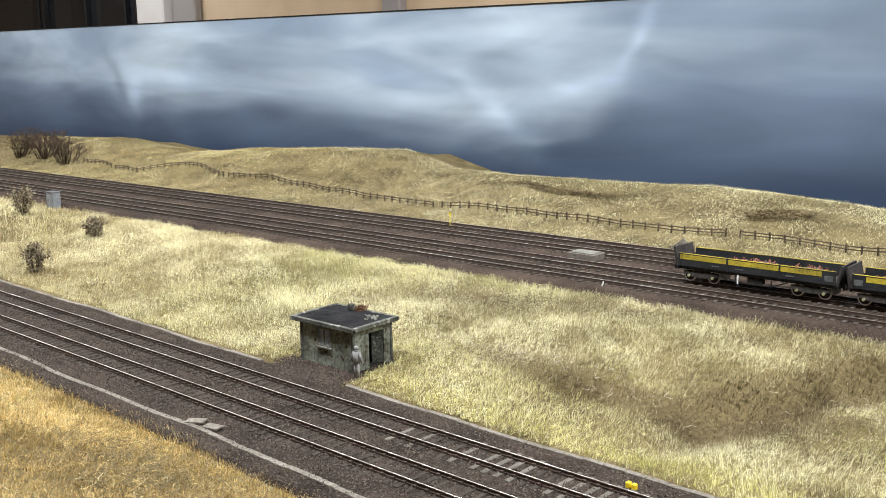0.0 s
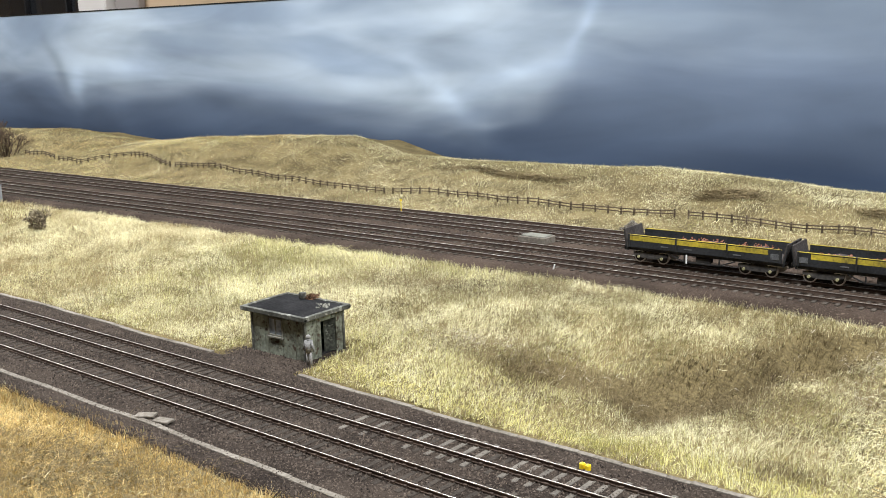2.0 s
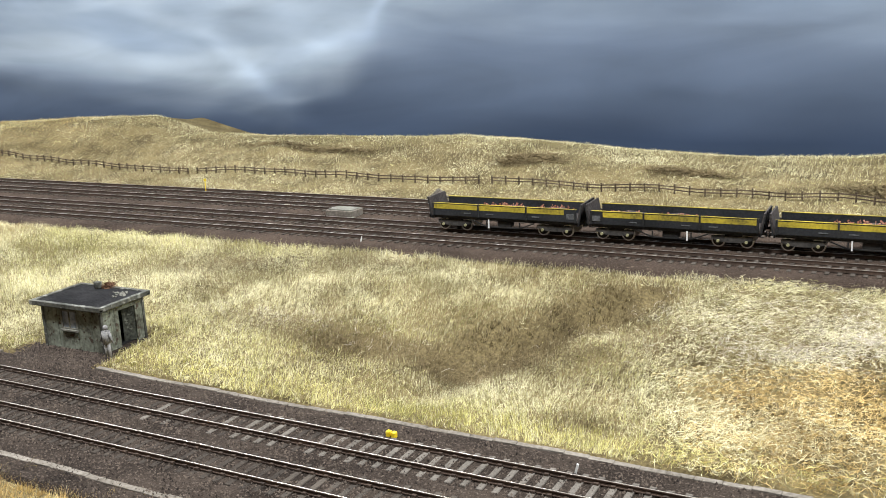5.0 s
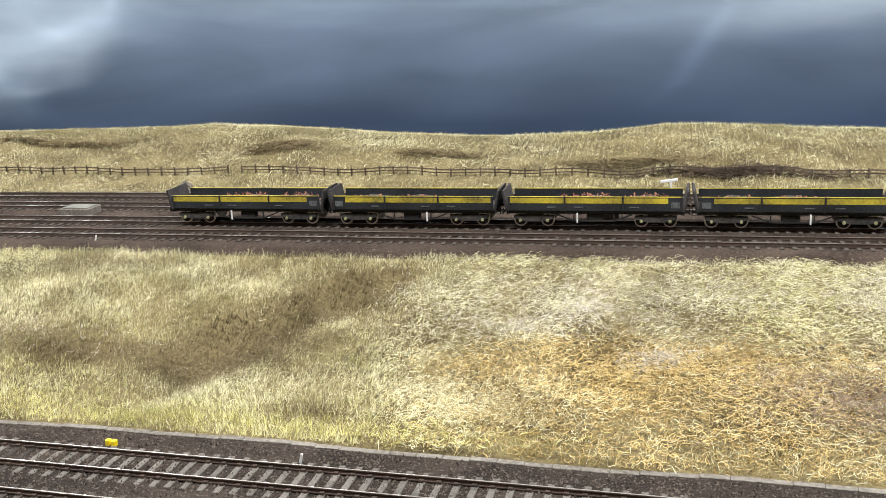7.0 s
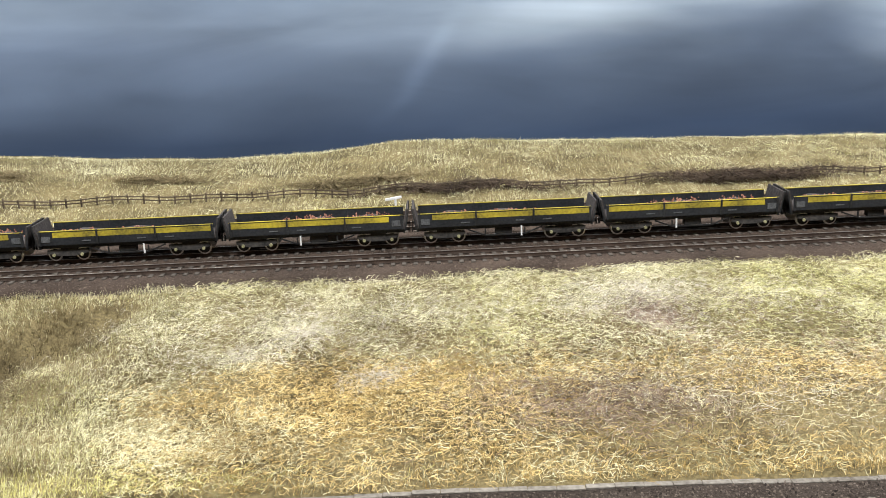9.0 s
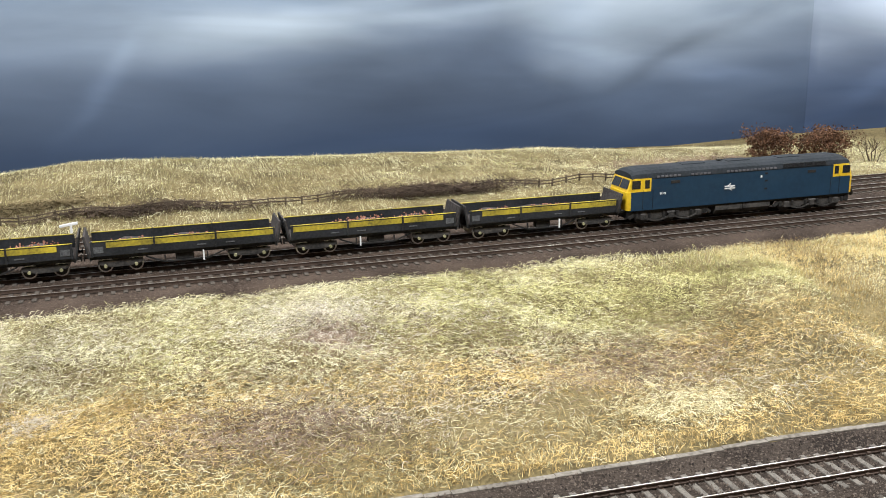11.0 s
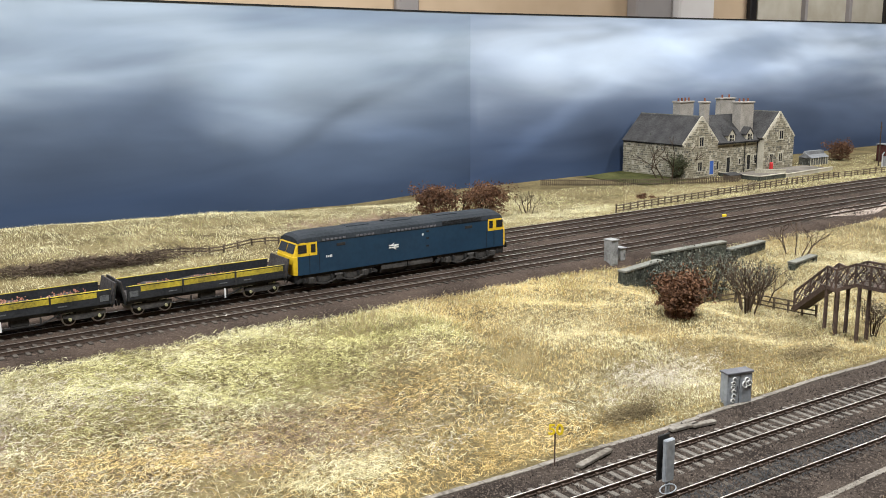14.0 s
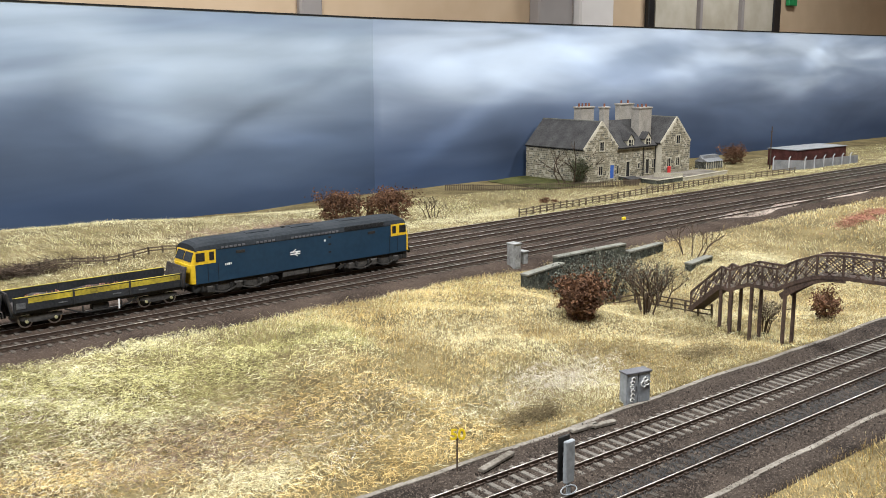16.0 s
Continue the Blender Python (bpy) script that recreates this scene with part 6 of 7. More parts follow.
def stone_wall(label, a, b, z0, z1, thick, cope, courses=5, block=0.0075):
    """A wall of stone blocks in courses with coping stones on top."""
    w = thing("bridge_wall", label, "wall")
    a, b = Vector((*a, 0)), Vector((*b, 0))
    d = b - a
    n = d.length
    ang = math.degrees(math.atan2(d.y, d.x))
    base = pose(a.x, a.y, 0, 0, 0, ang)
    bm = bmesh.new()
    box(bm, 0, n, -thick / 2, thick / 2, z0, z1, m=base)
    part("core", bm, M["wall_dark"], w)
    h = (z1 - z0) / courses
    for k in range(courses):
        x = -random.uniform(0, block * 0.6)
        while x < n:
            l = block * random.choice((0.7, 1.0, 1.3))
            x0, x1 = max(x, 0), min(x + l, n)
            if x1 - x0 > 0.001:
                bm = bmesh.new()
                box(bm, x0 + 0.0002, x1 - 0.0002, -thick / 2 - 0.0006 - random.uniform(0, 0.0005), -thick / 2 + 0.0002, z0 + h * k + 0.0002, z0 + h * (k + 1) - 0.0002, m=base)
                part("stone", bm, M["wall_dark"], w)
            x += l
    if cope:
        m = max(2, round(n / 0.013))
        for k in range(m):
            bm = bmesh.new()
            box(bm, n / m * k + 0.0001, n / m * (k + 1) - 0.0001, -thick / 2 - 0.0015, thick / 2 + 0.001, z1, z1 + 0.0022, 0.0004, m=base)
            part("coping_stone", bm, M["coping"], w)
    return w


stone_wall("dark weathered stone parapet of the road bridge", (0.83, -0.055), (0.942, -0.055), -0.046, 0.0035, 0.006, True, 10)
stone_wall("low dark stone wing wall with pale coping", (0.76, -0.078), (0.83, -0.064), -0.046, -0.0015, 0.007, True, 9)
stone_wall("dark weathered stone wall beyond the bridge", (0.943, -0.06), (1.015, -0.052), -0.046, -0.005, 0.006, True, 8)
stone_wall("low mossy stone wall beside the footpath", (0.975, -0.118), (1.03, -0.108), -0.05, -0.014, 0.007, True, 5)
bm = bmesh.new()
box(bm, 0.895, 0.9, -0.056, -0.0536, -0.04, 0.0)
tagged(part("drain_pipe", bm, M["coping"]), "grey downpipe on the bridge wall", "pipe")

# ---------------------------------------------------------------- lattice footbridge
fb = thing("footbridge", "rusty brown iron lattice footbridge over the lower line", "footbridge")
FBX = 0.815


def fb_line(y):
    """Height of the deck along the bridge."""
    if y > -0.262:
        t = (y + 0.262) / 0.05
        return 0.012 - 0.036 * min(max(t, 0), 1)
    if y > -0.275:
        return 0.012
    if y > -0.292:
        return 0.012 + (-0.275 - y) / 0.017 * 0.008
    if y > -0.318:
        return 0.020
    t = min(1, (-0.318 - y) / 0.045)
    return 0.020 + 0.0175 * math.sin(t * math.pi / 2)


def fb_x(y):
    return FBX + max(0, (y + 0.275)) * 0.6 + max(0, -0.33 - y) * 0.16


stops = [-0.212, -0.237, -0.262, -0.275, -0.292, -0.305, -0.318, -0.334, -0.35, -0.37, -0.392, -0.414, -0.436, -0.458]
WALL_H = 0.0175
for s in (-0.008, 0.008):
    side = new("lattice_side")
    side.parent = fb
    for y0, y1 in zip(stops, stops[1:]):
        a, b = Vector((fb_x(y0) + s, y0, fb_line(y0))), Vector((fb_x(y1) + s, y1, fb_line(y1)))
        up = Vector((0, 0, WALL_H))
        bm = bmesh.new()
        beam(bm, a + up, b + up, 0.0016, 0.0016)
        part("top_rail", bm, M["iron_brown"], side)
        bm = bmesh.new()
        beam(bm, a, b, 0.0018, 0.003)
        part("bottom_rail", bm, M["iron_brown"], side)
        bm = bmesh.new()
        beam(bm, a, a + up, 0.0016, 0.0016, (0, 1, 0))
        part("upright", bm, M["iron_brown"], side)
        n = 3
        for k in range(-n, n):
            for sgn in (1, -1):
                t0, t1 = k / n, k / n + 1.0
                c0, c1 = max(t0, 0), min(t1, 1)
                if c1 - c0 < 0.05:
                    continue
                h0, h1 = (c0 - t0), (c1 - t0)
                if sgn < 0:
                    h0, h1 = 1 - h0, 1 - h1
                bm = bmesh.new()
                beam(bm, a.lerp(b, c0) + up * h0, a.lerp(b, c1) + up * h1, 0.0004, 0.001)
                # alternate bars take the pale colour that paints highlights on the lattice
                part("lattice_bar", bm, M["iron_brown"] if k % 2 else M["lattice_highlight"], side)
for y0, y1 in zip(stops, stops[1:]):
    bm = bmesh.new()
    a, b = Vector((fb_x(y0), y0, fb_line(y0))), Vector((fb_x(y1), y1, fb_line(y1)))
    beam(bm, a, b, 0.0158, 0.0014, (0, 0, 1))
    part("deck", bm, M["iron_brown"], fb)
bm = bmesh.new()
for s in (-0.0075, 0.0075):
    pts = []
    for k in range(9):
        y = -0.322 - 0.05 * k / 8
        pts.append(Vector((fb_x(y) + s, y, fb_line(y) - 0.0015 - 0.006 * (1 - k / 8) ** 2)))
    for a, b in zip(pts, pts[1:]):
        beam(bm, a, b, 0.0012, 0.005)
part("arch_rib", bm, M["iron_brown"], fb)
for y in (-0.262, -0.277, -0.296, -0.326):
    for s in (-0.0075, 0.0075):
        bm = bmesh.new()
        x = fb_x(y) + s
        rod(bm, (x, y, gz(x, y) - 0.004), (x, y, fb_line(y)), 0.0017, 0.0016, 10)
        part("leg", bm, M["iron_brown"], fb)

# ---------------------------------------------------------------- stone house
house = thing("station_house", "two-storey rubble stone station house with slate roofs and tall chimneys", "house", Matrix.LocRotScale((0.0022, -0.0179, 0.0051), None, (0.975, 0.975, 0.975)))
HB, HE = -0.034, 0.043


def facing(parent, x0, x1, y, z0, z1, top=None, course=0.004, name="stone", rows_max=99, normal=-1, axis="x"):
    """Rubble stones set in courses on a wall face; top(x) limits their height."""
    mats = ("stone", "stone", "stone_dark", "stone", "stone", "stone_edge")
    z = z0
    while z < z1:
        h = course * random.uniform(0.8, 1.2)
        x = x0
        while x < x1:
            l = course * random.uniform(0.9, 1.7)
            xe = min(x + l, x1)
            zt = z + h
            lim = top((x + xe) / 2) if top else z1
            if zt < lim and xe - x > 0.0012:
                p = 0.0002 + random.uniform(0, 0.0006)
                bm = bmesh.new()
                if axis == "x":
                    box(bm, x + 0.00045, xe - 0.00045, y - p, y + 0.0003, z + 0.00045, zt - 0.00045)
                else:
                    box(bm, y - p, y + 0.0003, x + 0.00045, xe - 0.00045, z + 0.00045, zt - 0.00045)
                yield bm, random.choice(mats)
            x = xe
        z += h


def gabled(name, x0, x1, y0, y1, ze, zr, label):
    """A wing with its gable towards the line."""
    w = new(name)
    w.parent = house
    tagged(w, label)
    xm = (x0 + x1) / 2
    bm = bmesh.new()
    prism(bm, [(x0, HB), (x1, HB), (x1, ze), (xm, zr), (x0, ze)], "y", y0, y1)
    part("wall", bm, M["mortar"], w)
    for bm, mt in facing(w, x0, x1, y0, HB, zr, lambda x: ze + (zr - ze) * (1 - abs(x - xm) / ((x1 - x0) / 2))):
        part("stone", bm, M[mt], w)
    for s in (-1, 1):
        e = x0 if s < 0 else x1
        bm = bmesh.new()
        a, b = Vector((e + s * 0.003, 0, ze - 0.0038)), Vector((xm, 0, zr + 0.0008))
        n = Vector((s * (zr - ze), 0, (x1 - x0) / 2)).normalized() * 0.0022
        prism(bm, [(a.x, a.z), (b.x, b.z), (b.x + n.x * 0, b.z + 0.003), (a.x + n.x, a.z + n.z)], "y", y0 + 0.0035, y1)
        part("roof", bm, M["slate"], w, "grey slate roof slope")
        bm = bmesh.new()
        beam(bm, (e + s * 0.0025, y0 + 0.0015, ze - 0.003), (xm, y0 + 0.0015, zr + 0.0022), 0.0045, 0.0019, (0, 1, 0))
        part("gable_coping", bm, M["stone_edge"], w)
    bm = bmesh.new()
    box(bm, x0 - 0.0016, x0 - 0.0004, y0 + 0.004, y1, ze - 0.0055, ze - 0.0042)
    part("gutter", bm, M["black"], w)
    bm = bmesh.new()
    beam(bm, (xm, y0 + 0.002, zr + 0.0034), (xm, y1, zr + 0.0034), 0.0026, 0.0016)
    part("ridge", bm, M["coping"], w)
    return w


wl = gabled("left_wing", 1.502, 1.598, 0.48, 0.634, HE, 0.0885, "gabled stone wing with plain side wall")
wr = gabled("right_wing", 1.742, 1.84, 0.48, 0.634, HE, 0.0885, "gabled stone wing with ground floor windows")
for bm, mt in facing(wl, 0.48, 0.634, 1.502, HB, HE, axis="y"):
    part("stone", bm, M[mt], wl)
mid = new("middle_range")
mid.parent = house
bm = bmesh.new()
prism(bm, [(0.496, HB), (0.634, HB), (0.634, 0.05), (0.548, 0.083), (0.496, 0.036)], "x", 1.5985, 1.7415)
part("wall", bm, M["mortar"], mid)
for bm, mt in facing(mid, 1.599, 1.741, 0.496, HB, 0.034):
    part("stone", bm, M[mt], mid)
bm = bmesh.new()
prism(bm, [(0.4925, 0.0345), (0.548, 0.0845), (0.548, 0.0875), (0.4905, 0.0365)], "x", 1.5985, 1.7415)
part("roof", bm, M["slate"], mid, "grey slate roof slope")
bm = bmesh.new()
beam(bm, (1.5985, 0.4915, 0.0345), (1.7415, 0.4915, 0.0345), 0.002, 0.0015)
part("gutter", bm, M["black"], mid)
for dx in (1.657, 1.713):
    dm = new("dormer")
    dm.parent = house
    bm = bmesh.new()
    prism(bm, [(dx - 0.0105, 0.0335), (dx + 0.0105, 0.0335), (dx + 0.0105, 0.05), (dx, 0.0615), (dx - 0.0105, 0.05)], "y", 0.494, 0.52)
    part("wall", bm, M["stone_edge"], dm)
    for s in (-1, 1):
        bm = bmesh.new()
        prism(bm, [(dx + s * 0.0122, 0.0482), (dx, 0.0622), (dx, 0.0644), (dx + s * 0.0132, 0.0496)], "y", 0.4925, 0.535)
        part("roof", bm, M["slate"], dm)
    bm = bmesh.new()
    box(bm, dx - 0.0058, dx + 0.0058, 0.4932, 0.4945, 0.0375, 0.0505)
    part("pane", bm, M["dark_glass"], dm)
    bm = bmesh.new()
    box(bm, dx - 0.0058, dx + 0.0058, 0.4925, 0.4932, 0.0435, 0.0443)
    box(bm, dx - 0.0004, dx + 0.0004, 0.4925, 0.4932, 0.0375, 0.0505)
    part("window_frame", bm, M["stone_edge"], dm)


def opening(parent, x, y, z0, w, h, fill, bars=1, name="window"):
    o = new(name)
    o.parent = house
    bm = bmesh.new()
    box(bm, x - w / 2, x + w / 2, y - 0.0012, y + 0.0002, z0, z0 + h)
    part("pane" if name == "window" else "leaf", bm, fill, o)
    for a in ((x - w / 2 - 0.0017, x - w / 2, z0, z0 + h), (x + w / 2, x + w / 2 + 0.0017, z0, z0 + h), (x - w / 2 - 0.0022, x + w / 2 + 0.0022, z0 + h, z0 + h + 0.0026), (x - w / 2 - 0.0024, x + w / 2 + 0.0024, z0 - 0.002, z0)):
        bm = bmesh.new()
        box(bm, a[0], a[1], y - 0.0018, y + 0.0002, a[2], a[3])
        part("surround", bm, M["stone_edge"], o)
    for k in range(bars):
        bm = bmesh.new()
        xx = x - w / 2 + w * (k + 1) / (bars + 1)
        box(bm, xx - 0.0004, xx + 0.0004, y - 0.0016, y - 0.0011, z0, z0 + h)
        part("glazing_bar", bm, M["stone_edge"], o)


F1, F2 = 0.48, 0.496
opening(house, 1.549, F1, 0.036, 0.011, 0.0165, M["dark_glass"])
opening(house, 1.547, F1, -0.011, 0.011, 0.0165, M["dark_glass"])
opening(house, 1.581, F1, -0.0195, 0.0115, 0.026, M["blue_paint"], 0, "door")
opening(house, 1.616, F2, -0.0145, 0.011, 0.016, M["dark_glass"])
opening(house, 1.651, F2, -0.022, 0.0105, 0.029, M["dark_glass"], 0, "door")
opening(house, 1.686, F2, -0.008, 0.006, 0.01, M["dark_glass"], 0)
opening(house, 1.714, F2, -0.021, 0.0105, 0.029, M["dark_glass"], 0, "door")
opening(house, 1.735, F2, -0.0095, 0.009, 0.0165, M["dark_glass"])
opening(house, 1.765, F1, -0.009, 0.0105, 0.0165, M["dark_glass"])
opening(house, 1.796, F1, -0.009, 0.0105, 0.0165, M["dark_glass"])
opening(house, 1.795, F1, 0.037, 0.0125, 0.0165, M["dark_glass"])
for x in (1.6, 1.7, 1.739):
    bm = bmesh.new()
    rod(bm, (x, F2 - 0.0022, HB), (x, F2 - 0.0022, 0.034), 0.0009, n=8)
    part("downpipe", bm, M["black"], house)


def chimney_stack(x0, x1, y0, y1, z0, z1, pots):
    c = new("chimney")
    c.parent = house
    bm = bmesh.new()
    box(bm, x0, x1, y0, y1, z0, z1 - 0.003, 0.0003)
    part("shaft", bm, M["chimney"], c)
    bm = bmesh.new()
    box(bm, x0 - 0.0016, x1 + 0.0016, y0 - 0.0016, y1 + 0.0016, z1 - 0.003, z1, 0.0004)
    part("cap", bm, M["chimney"], c)
    for k in range(pots):
        x = x0 + (x1 - x0) * (k + 0.5) / pots
        bm = bmesh.new()
        rod(bm, (x, (y0 + y1) / 2, z1), (x, (y0 + y1) / 2, z1 + 0.0062), 0.0021, 0.0017, 10)
        part("chimney_pot", bm, M["terracotta"], c)


chimney_stack(1.565, 1.605, 0.548, 0.566, 0.05, 0.117, 4)
chimney_stack(1.568, 1.584, 0.492, 0.504, 0.05, 0.1185, 1)
chimney_stack(1.706, 1.75, 0.562, 0.576, 0.05, 0.119, 2)
chimney_stack(1.702, 1.743, 0.51, 0.53, 0.04, 0.113, 3)

# yard things at the house
for a, b, top, mt, lb in (((1.572, 0.454), (1.571, 0.362), -0.0125, "wall_dark", "low grey stone yard wall with a pale coping"), ((1.571, 0.362), (1.65, 0.364), -0.0125, "wall_dark", "low grey stone yard wall with a pale coping"),
                          ((1.65, 0.364), (1.827, 0.38), -0.0145, "stone_edge", "low pale stone yard wall before the house"), ((1.65, 0.43), (1.69, 0.39), -0.011, "stone_edge", "low pale stone wall at the house terrace")):
    yw = thing("yard_wall", lb, "wall")
    bm = bmesh.new()
    beam(bm, (*a, (top - 0.026) / 2), (*b, (top - 0.026) / 2), 0.003, top + 0.026)
    part("wall", bm, M[mt], yw)
    bm = bmesh.new()
    beam(bm, (*a, top + 0.0006), (*b, top + 0.0006), 0.0044, 0.0014)
    part("coping", bm, M["stone_edge"], yw)
bm = bmesh.new()
box(bm, 1.6, 1.835, 0.392, 0.452, -0.024, -0.0172)
tagged(part("yard", bm, M["concrete"]), "pale paved yard before the house", "paving", kind="structure")
sh = thing("coal_bunker", "low dark timber bunker with a sloping lid", "bunker", pose(1.548, 0.404, -0.0215))
bm = bmesh.new()
prism(bm, [(-0.008, 0), (0.008, 0), (0.008, 0.013), (-0.008, 0.01)], "x", -0.016, 0.016)
part("box", bm, M["timber_fence"], sh)
bm = bmesh.new()
prism(bm, [(-0.0095, 0.0095), (0.0095, 0.0128), (0.0095, 0.0142), (-0.0095, 0.011)], "x", -0.0172, 0.0172)
part("lid", bm, M["slate"], sh)
pb = thing("red_bin", "small bright red bin by the house wall", "bin", pose(1.716, 0.442, -0.0172))
bm = bmesh.new()
rod(bm, (0, 0, 0), (0, 0, 0.013), 0.0036, 0.0036, 14)
rod(bm, (0, 0, 0.013), (0, 0, 0.0148), 0.0041, 0.0025, 14)
part("body", bm, M["red_paint"], pb)

# greenhouse, depot shed, fences and pole beyond the house
gh = thing("greenhouse", "small grey-green greenhouse with a pitched glass roof", "greenhouse", pose(1.89, 0.465, -0.0215))
bm = bmesh.new()
prism(bm, [(-0.03, 0), (0.03, 0), (0.03, 0.017), (-0.03, 0.017)], "y", -0.014, 0.014)
part("wall", bm, M["hut_trim"], gh)
bm = bmesh.new()
prism(bm, [(-0.032, 0.017), (0.032, 0.017), (0.026, 0.03), (-0.026, 0.03)], "y", -0.006, 0.006)
prism(bm, [(-0.016, 0.0168), (0.016, 0.0168), (0, 0.027)], "x", -0.031, 0.031)
part("roof", bm, M["fence_grey"], gh)
for k in range(8):
    bm = bmesh.new()
    x = -0.03 + 0.06 * k / 7
    box(bm, x - 0.0006, x + 0.0006, -0.0148, -0.014, 0, 0.017)
    part("glazing_bar", bm, M["stone_edge"], gh)
shed = thing("depot_shed", "long dark red brick shed with a pale flat roof", "shed", pose(2.14, 0.375, -0.022, 0, 0, -3))
bm = bmesh.new()
box(bm, -0.1, 0.1, -0.035, 0.035, 0, 0.038)
part("wall", bm, M["brick_red"], shed)
bm = bmesh.new()
box(bm, -0.102, 0.102, -0.037, 0.037, 0.038, 0.0395)
part("roof", bm, M["fence_grey"], shed)
pf = thing("concrete_fence", "grey panel fence with cranked concrete posts", "fence")
line = [(1.955, 0.352), (1.99, 0.3), (2.06, 0.295), (2.13, 0.29), (2.196, 0.286)]
for (xa, ya), (xb, yb) in zip(line, line[1:]):
    bm = bmesh.new()
    beam(bm, (xa, ya, -0.009), (xb, yb, -0.009), 0.0008, 0.021)
    part("panel", bm, M["fence_grey"], pf)
    for k in range(2):
        x, y = xa + (xb - xa) * k / 2, ya + (yb - ya) * k / 2
        bm = bmesh.new()
        beam(bm, (x, y - 0.001, -0.02), (x, y - 0.001, 0.005), 0.0018, 0.0018, (0, 1, 0))
        beam(bm, (x, y - 0.001, 0.0046), (x + 0.0025, y - 0.003, 0.0095), 0.0016, 0.0016, (0, 1, 0))
        part("post", bm, M["sheet_white"], pf)
pole = thing("telegraph_pole", "tall dark timber pole with a short crossarm", "pole", pose(1.966, 0.365, -0.02))
bm = bmesh.new()
rod(bm, (0, 0, 0), (0, 0, 0.09), 0.0015, 0.001, 8)
part("mast", bm, M["dark_twig"], pole)
bm = bmesh.new()
box(bm, -0.004, 0.004, -0.0006, 0.0006, 0.078, 0.0795)
part("crossarm", bm, M["timber_fence"], pole)
lawn = grid_sheet("lawn", 1.36, 1.53, 0.44, 0.6, 0.006, lambda x, y: ground(x, y) + 0.001 + 0.003 * np.exp(-(((x - 1.45) / 0.07) ** 2)) * smooth01((y - 0.4) / 0.1), surface("lawn_green", (0.035, 0.037, 0.011), (0.1, 0.1, 0.035), 0.95, fine=600, coarse=40, bump=0.6))
tagged(lawn, "dull green mown lawn beside the house", "lawn", kind="structure")

# ---------------------------------------------------------------- shrubs and trees


def shrub(name, x, y, h, r, leaf, label, leaves=900, twigs=26, size=0.0016, base=0.0, seed=1, wood="dark_twig", up=1.0, category="bush"):
    """Branching stems with a ragged crown of small leaves."""
    rnd = random.Random(seed)
    t = thing(name, label, category, pose(x, y, gz(x, y) - 0.001 + base))
    bm = bmesh.new()
    tips = []

    def grow(p, d, length, rad, depth):
        q = p + d * length
        rod(bm, p, q, rad, rad * 0.65, 4, False)
        if depth == 0:
            tips.append(q)
            return
        if depth == 1:
            tips.append(q)
        for k in range(rnd.choice((2, 3))):
            n = (d + Vector((rnd.gauss(0, 0.5), rnd.gauss(0, 0.5), rnd.gauss(0.15 * up, 0.3)))).normalized()
            grow(q, n, length * rnd.uniform(0.55, 0.85), rad * 0.65, depth - 1)

    stems = max(3, twigs // 6)
    for k in range(stems):
        a = rnd.uniform(0, 6.28)
        o = Vector((math.cos(a), math.sin(a), 0)) * rnd.uniform(0, r * 0.35)
        d = Vector((math.cos(a) * r / h * 0.6, math.sin(a) * r / h * 0.6, 1.0)).normalized()
        grow(o, d, h * rnd.uniform(0.28, 0.38), h * 0.016, 3)
    part("trunk", bm, M[wood], t)
    if leaves:
        n = leaves
        idx = np.array([rnd.randrange(len(tips)) for _ in range(n)])
        g = np.random.default_rng(seed)
        P = np.array([list(p) for p in tips])[idx] + g.normal(0, 1, (n, 3)) * np.array([r, r, h * 0.5]) * 0.16
        if leaves > 1000:
            k = int(n * 0.6)
            D = g.normal(0, 1, (k, 3))
            D /= np.linalg.norm(D, axis=1, keepdims=True)
            lump = 0.8 + 0.2 * np.sin(D[:, 0] * 5 + seed) * np.sin(D[:, 1] * 6) + 0.15 * np.sin(D[:, 2] * 9 + seed)
            P[:k] = D * (lump * g.uniform(0.55, 1.0, k) ** 0.5)[:, None] * np.array([r, r, h * 0.5]) + np.array([0, 0, h * 0.42])
        P[:, 2] = np.maximum(P[:, 2], h * 0.06)
        A = g.normal(0, 1, (n, 3))
        A /= np.linalg.norm(A, axis=1, keepdims=True)
        B = np.cross(A, g.normal(0, 1, (n, 3)))
        B /= np.linalg.norm(B, axis=1, keepdims=True)
        s = (size * g.uniform(0.6, 1.3, n))[:, None]
        V = np.stack([P - A * s, P + B * s * 0.6, P + A * s, P - B * s * 0.6], 1).reshape(-1, 3)
        i = np.arange(n)[:, None] * 4
        T = np.concatenate([i + np.array([[0, 1, 2]]), i + np.array([[0, 2, 3]])])
        ob = new("crown", tri_mesh("crown", V, T, M[leaf]))
        ob.parent = t
    return t


shrub("shrub", 0.718, -0.186, 0.04, 0.0205, "leaf_brown", "dense russet brown bush on the bank", 7500, 90, 0.0015, -0.002, 3)
shrub("shrub", 0.815, -0.095, 0.05, 0.03, "thicket", "grey-green thicket before the bridge wall", 2200, 90, 0.0011, 0, 4)
shrub("shrub", 0.87, -0.1, 0.054, 0.032, "thicket", "grey-green thicket before the bridge wall", 2400, 100, 0.0011, 0, 5)
shrub("bare_tree", 0.818, -0.182, 0.05, 0.022, "thicket", "bare dark thicket of upright branches", 500, 90, 0.0009, 0, 6, up=1.5, category="tree")
shrub("bare_tree", 0.866, -0.158, 0.05, 0.03, "thicket", "bare dark thicket of upright branches", 450, 70, 0.0009, 0, 7, up=1.5, category="tree")
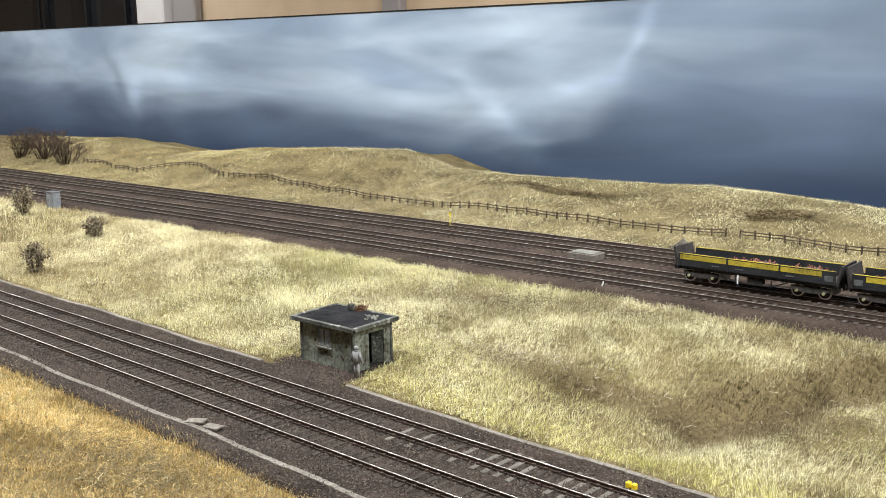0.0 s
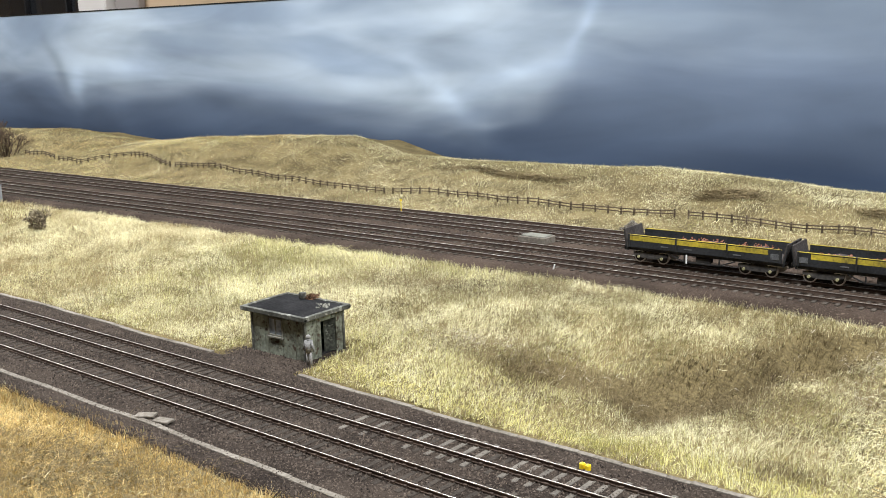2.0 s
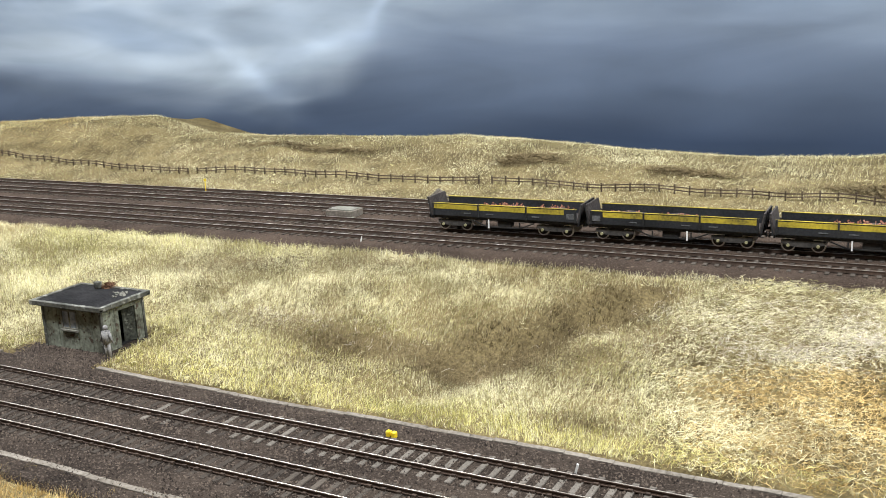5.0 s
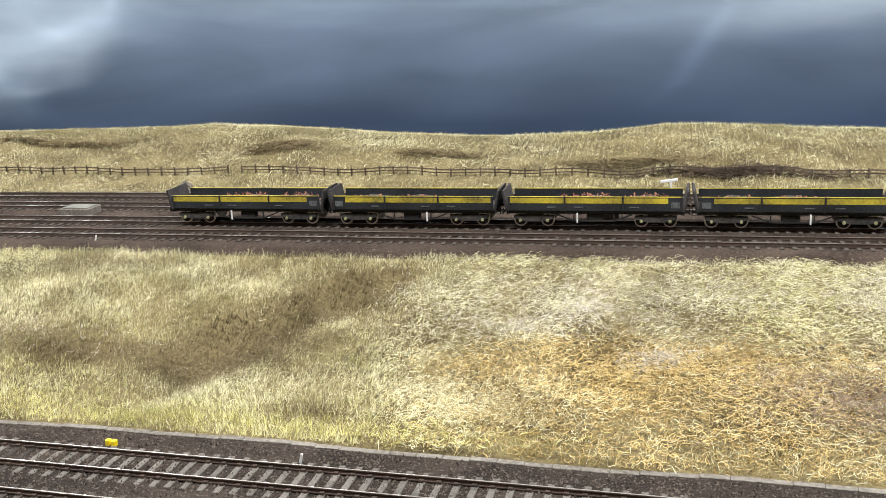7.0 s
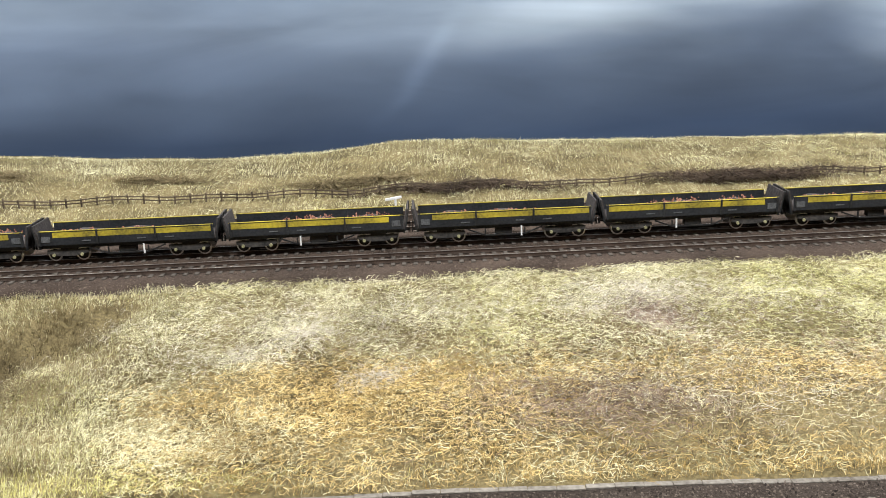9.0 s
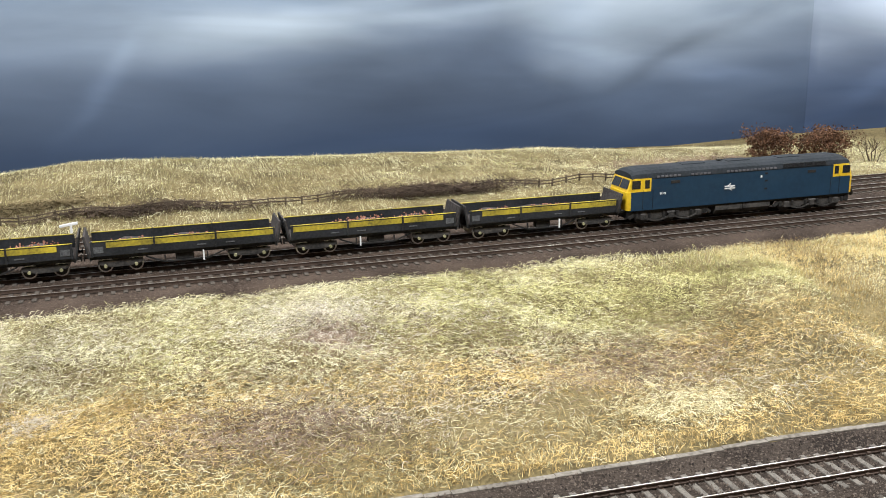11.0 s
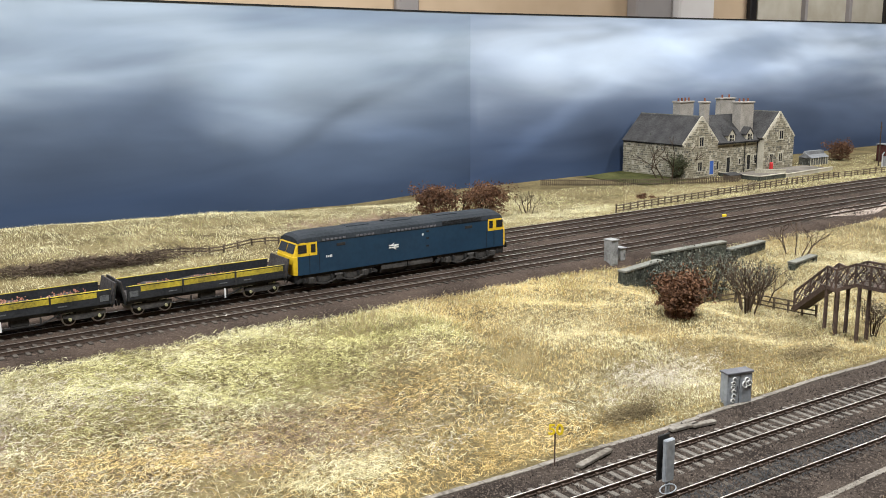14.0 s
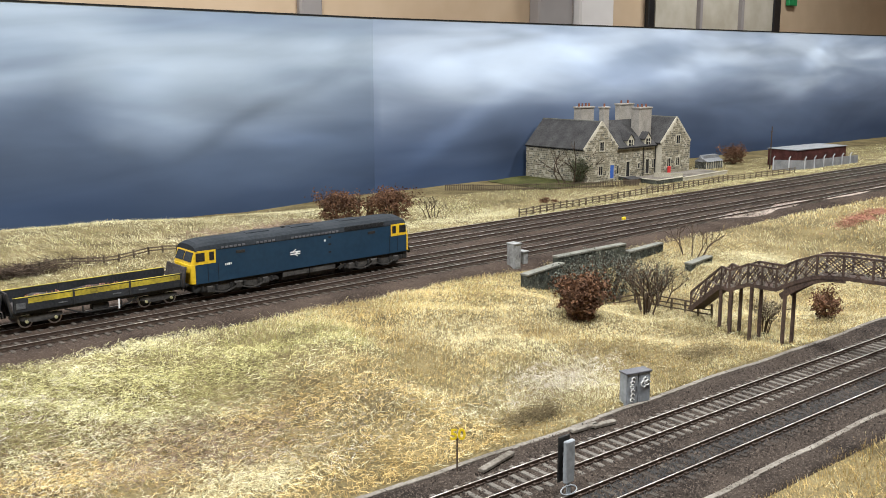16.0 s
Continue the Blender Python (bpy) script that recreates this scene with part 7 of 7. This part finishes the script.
shrub("bare_tree", 1.03, -0.085, 0.05, 0.036, "leaf_grey", "small bare tree on the pale bank", 0, 40, 0.001, 0, 8, category="tree")
shrub("bare_tree", 0.84, -0.29, 0.034, 0.012, "leaf_grey", "dead creeper on the bridge legs", 900, 70, 0.0009, 0, 9, category="tree")
shrub("shrub", 0.93, -0.3, 0.028, 0.016, "leaf_brown", "russet brown bush below the footbridge", 1500, 40, 0.0014, 0, 10)
for x, y, h, r, s in ((0.845, 0.352, 0.052, 0.034, 11), (0.9, 0.315, 0.05, 0.034, 12)):
    shrub("shrub", x, y, h, r, "leaf_brown", "brown leafed hedge bush behind the line", 5200, 60, 0.0015, 0, s)
shrub("bare_tree", 0.872, 0.335, 0.05, 0.016, "leaf_grey", "bare shrub between brown bushes", 60, 30, 0.001, 0, 13, category="tree")
shrub("bare_tree", 0.985, 0.32, 0.042, 0.03, "leaf_grey", "bare spreading shrub behind the line", 60, 40, 0.001, 0, 14, category="tree")
shrub("tree", 1.448, 0.462, 0.1, 0.12, "thicket", "bare gnarled tree with ivy before the stone house", 200, 30, 0.0014, 0, 15, category="tree")
shrub("shrub", 1.456, 0.455, 0.05, 0.013, "ivy", "dark ivy climbing the bare tree's trunk", 2400, 40, 0.0015, 0, 16)
shrub("shrub", 1.225, 0.32, 0.012, 0.016, "leaf_brown", "low brown weeds by the fence", 500, 24, 0.0012, 0, 17)
shrub("shrub", 1.45, 0.29, 0.014, 0.016, "leaf_grey", "low grey weeds by the fence", 500, 24, 0.0012, 0, 18)
shrub("shrub", 2.0, 0.475, 0.044, 0.026, "leaf_brown", "brown leafed bush beyond the greenhouse", 2600, 60, 0.0018, 0, 19)
shrub("bare_tree", -2.046, 0.284, 0.075, 0.06, "dark_twig", "leafless dark hillside tree", 1500, 150, 0.0012, 0, 20, category="tree")
shrub("bare_tree", -2.166, 0.284, 0.066, 0.06, "dark_twig", "leafless dark hillside tree", 1100, 140, 0.0012, 0, 21, category="tree")
shrub("bare_tree", -1.966, 0.284, 0.068, 0.06, "dark_twig", "leafless dark hillside tree", 1100, 140, 0.0012, 0, 22, category="tree")
shrub("shrub", -1.365, -0.109, 0.042, 0.014, "leaf_grey", "small grey-brown bush on straw grass", 1500, 60, 0.0015, 0, 23)
shrub("shrub", -1.142, -0.130, 0.03, 0.0125, "leaf_grey", "small grey-brown bush on straw grass", 1300, 60, 0.0014, 0, 24)
shrub("shrub", -1.046, -0.257, 0.036, 0.0115, "leaf_grey", "small grey-brown bush beside the lower line", 1400, 60, 0.0014, 0, 25)
shrub("shrub", -0.562, -0.232, 0.026, 0.01, "leaf_grey", "dry weed clump behind the hut", 500, 24, 0.001, 0.004, 26)

# small white lever beside the near rail, short white peg on the lower line
for x, y, z, h in ((-0.487, -0.0105, -0.004, 0.005), (-0.172, -0.3365, -0.0235, 0.006)):
    lv = thing("ground_lever", "small white lever peg beside the rail", "lever", pose(x, y, z))
    bm = bmesh.new()
    beam(bm, (0, 0, 0), (0.0015, 0, h), 0.001, 0.001, (0, 1, 0))
    part("peg", bm, M["white"], lv)
chips("pale_ballast", 5200, (1.2, 1.95), lambda x, u: 0.002 + 0.006 * np.sin(x * 23) + (u - 0.5) * (0.008 + 0.034 * np.exp(-((x - 1.285) / 0.045) ** 2) + 0.02 * np.exp(-((x - 1.395) / 0.03) ** 2)), lambda x, y: bed_up_height(x, y) + 0.0004, 0.0019, surface("sand", (0.2, 0.155, 0.125), (0.42, 0.35, 0.3), 0.95, fine=900, coarse=60, bump=0.3), "scattered pale pinkish fresh ballast stones")
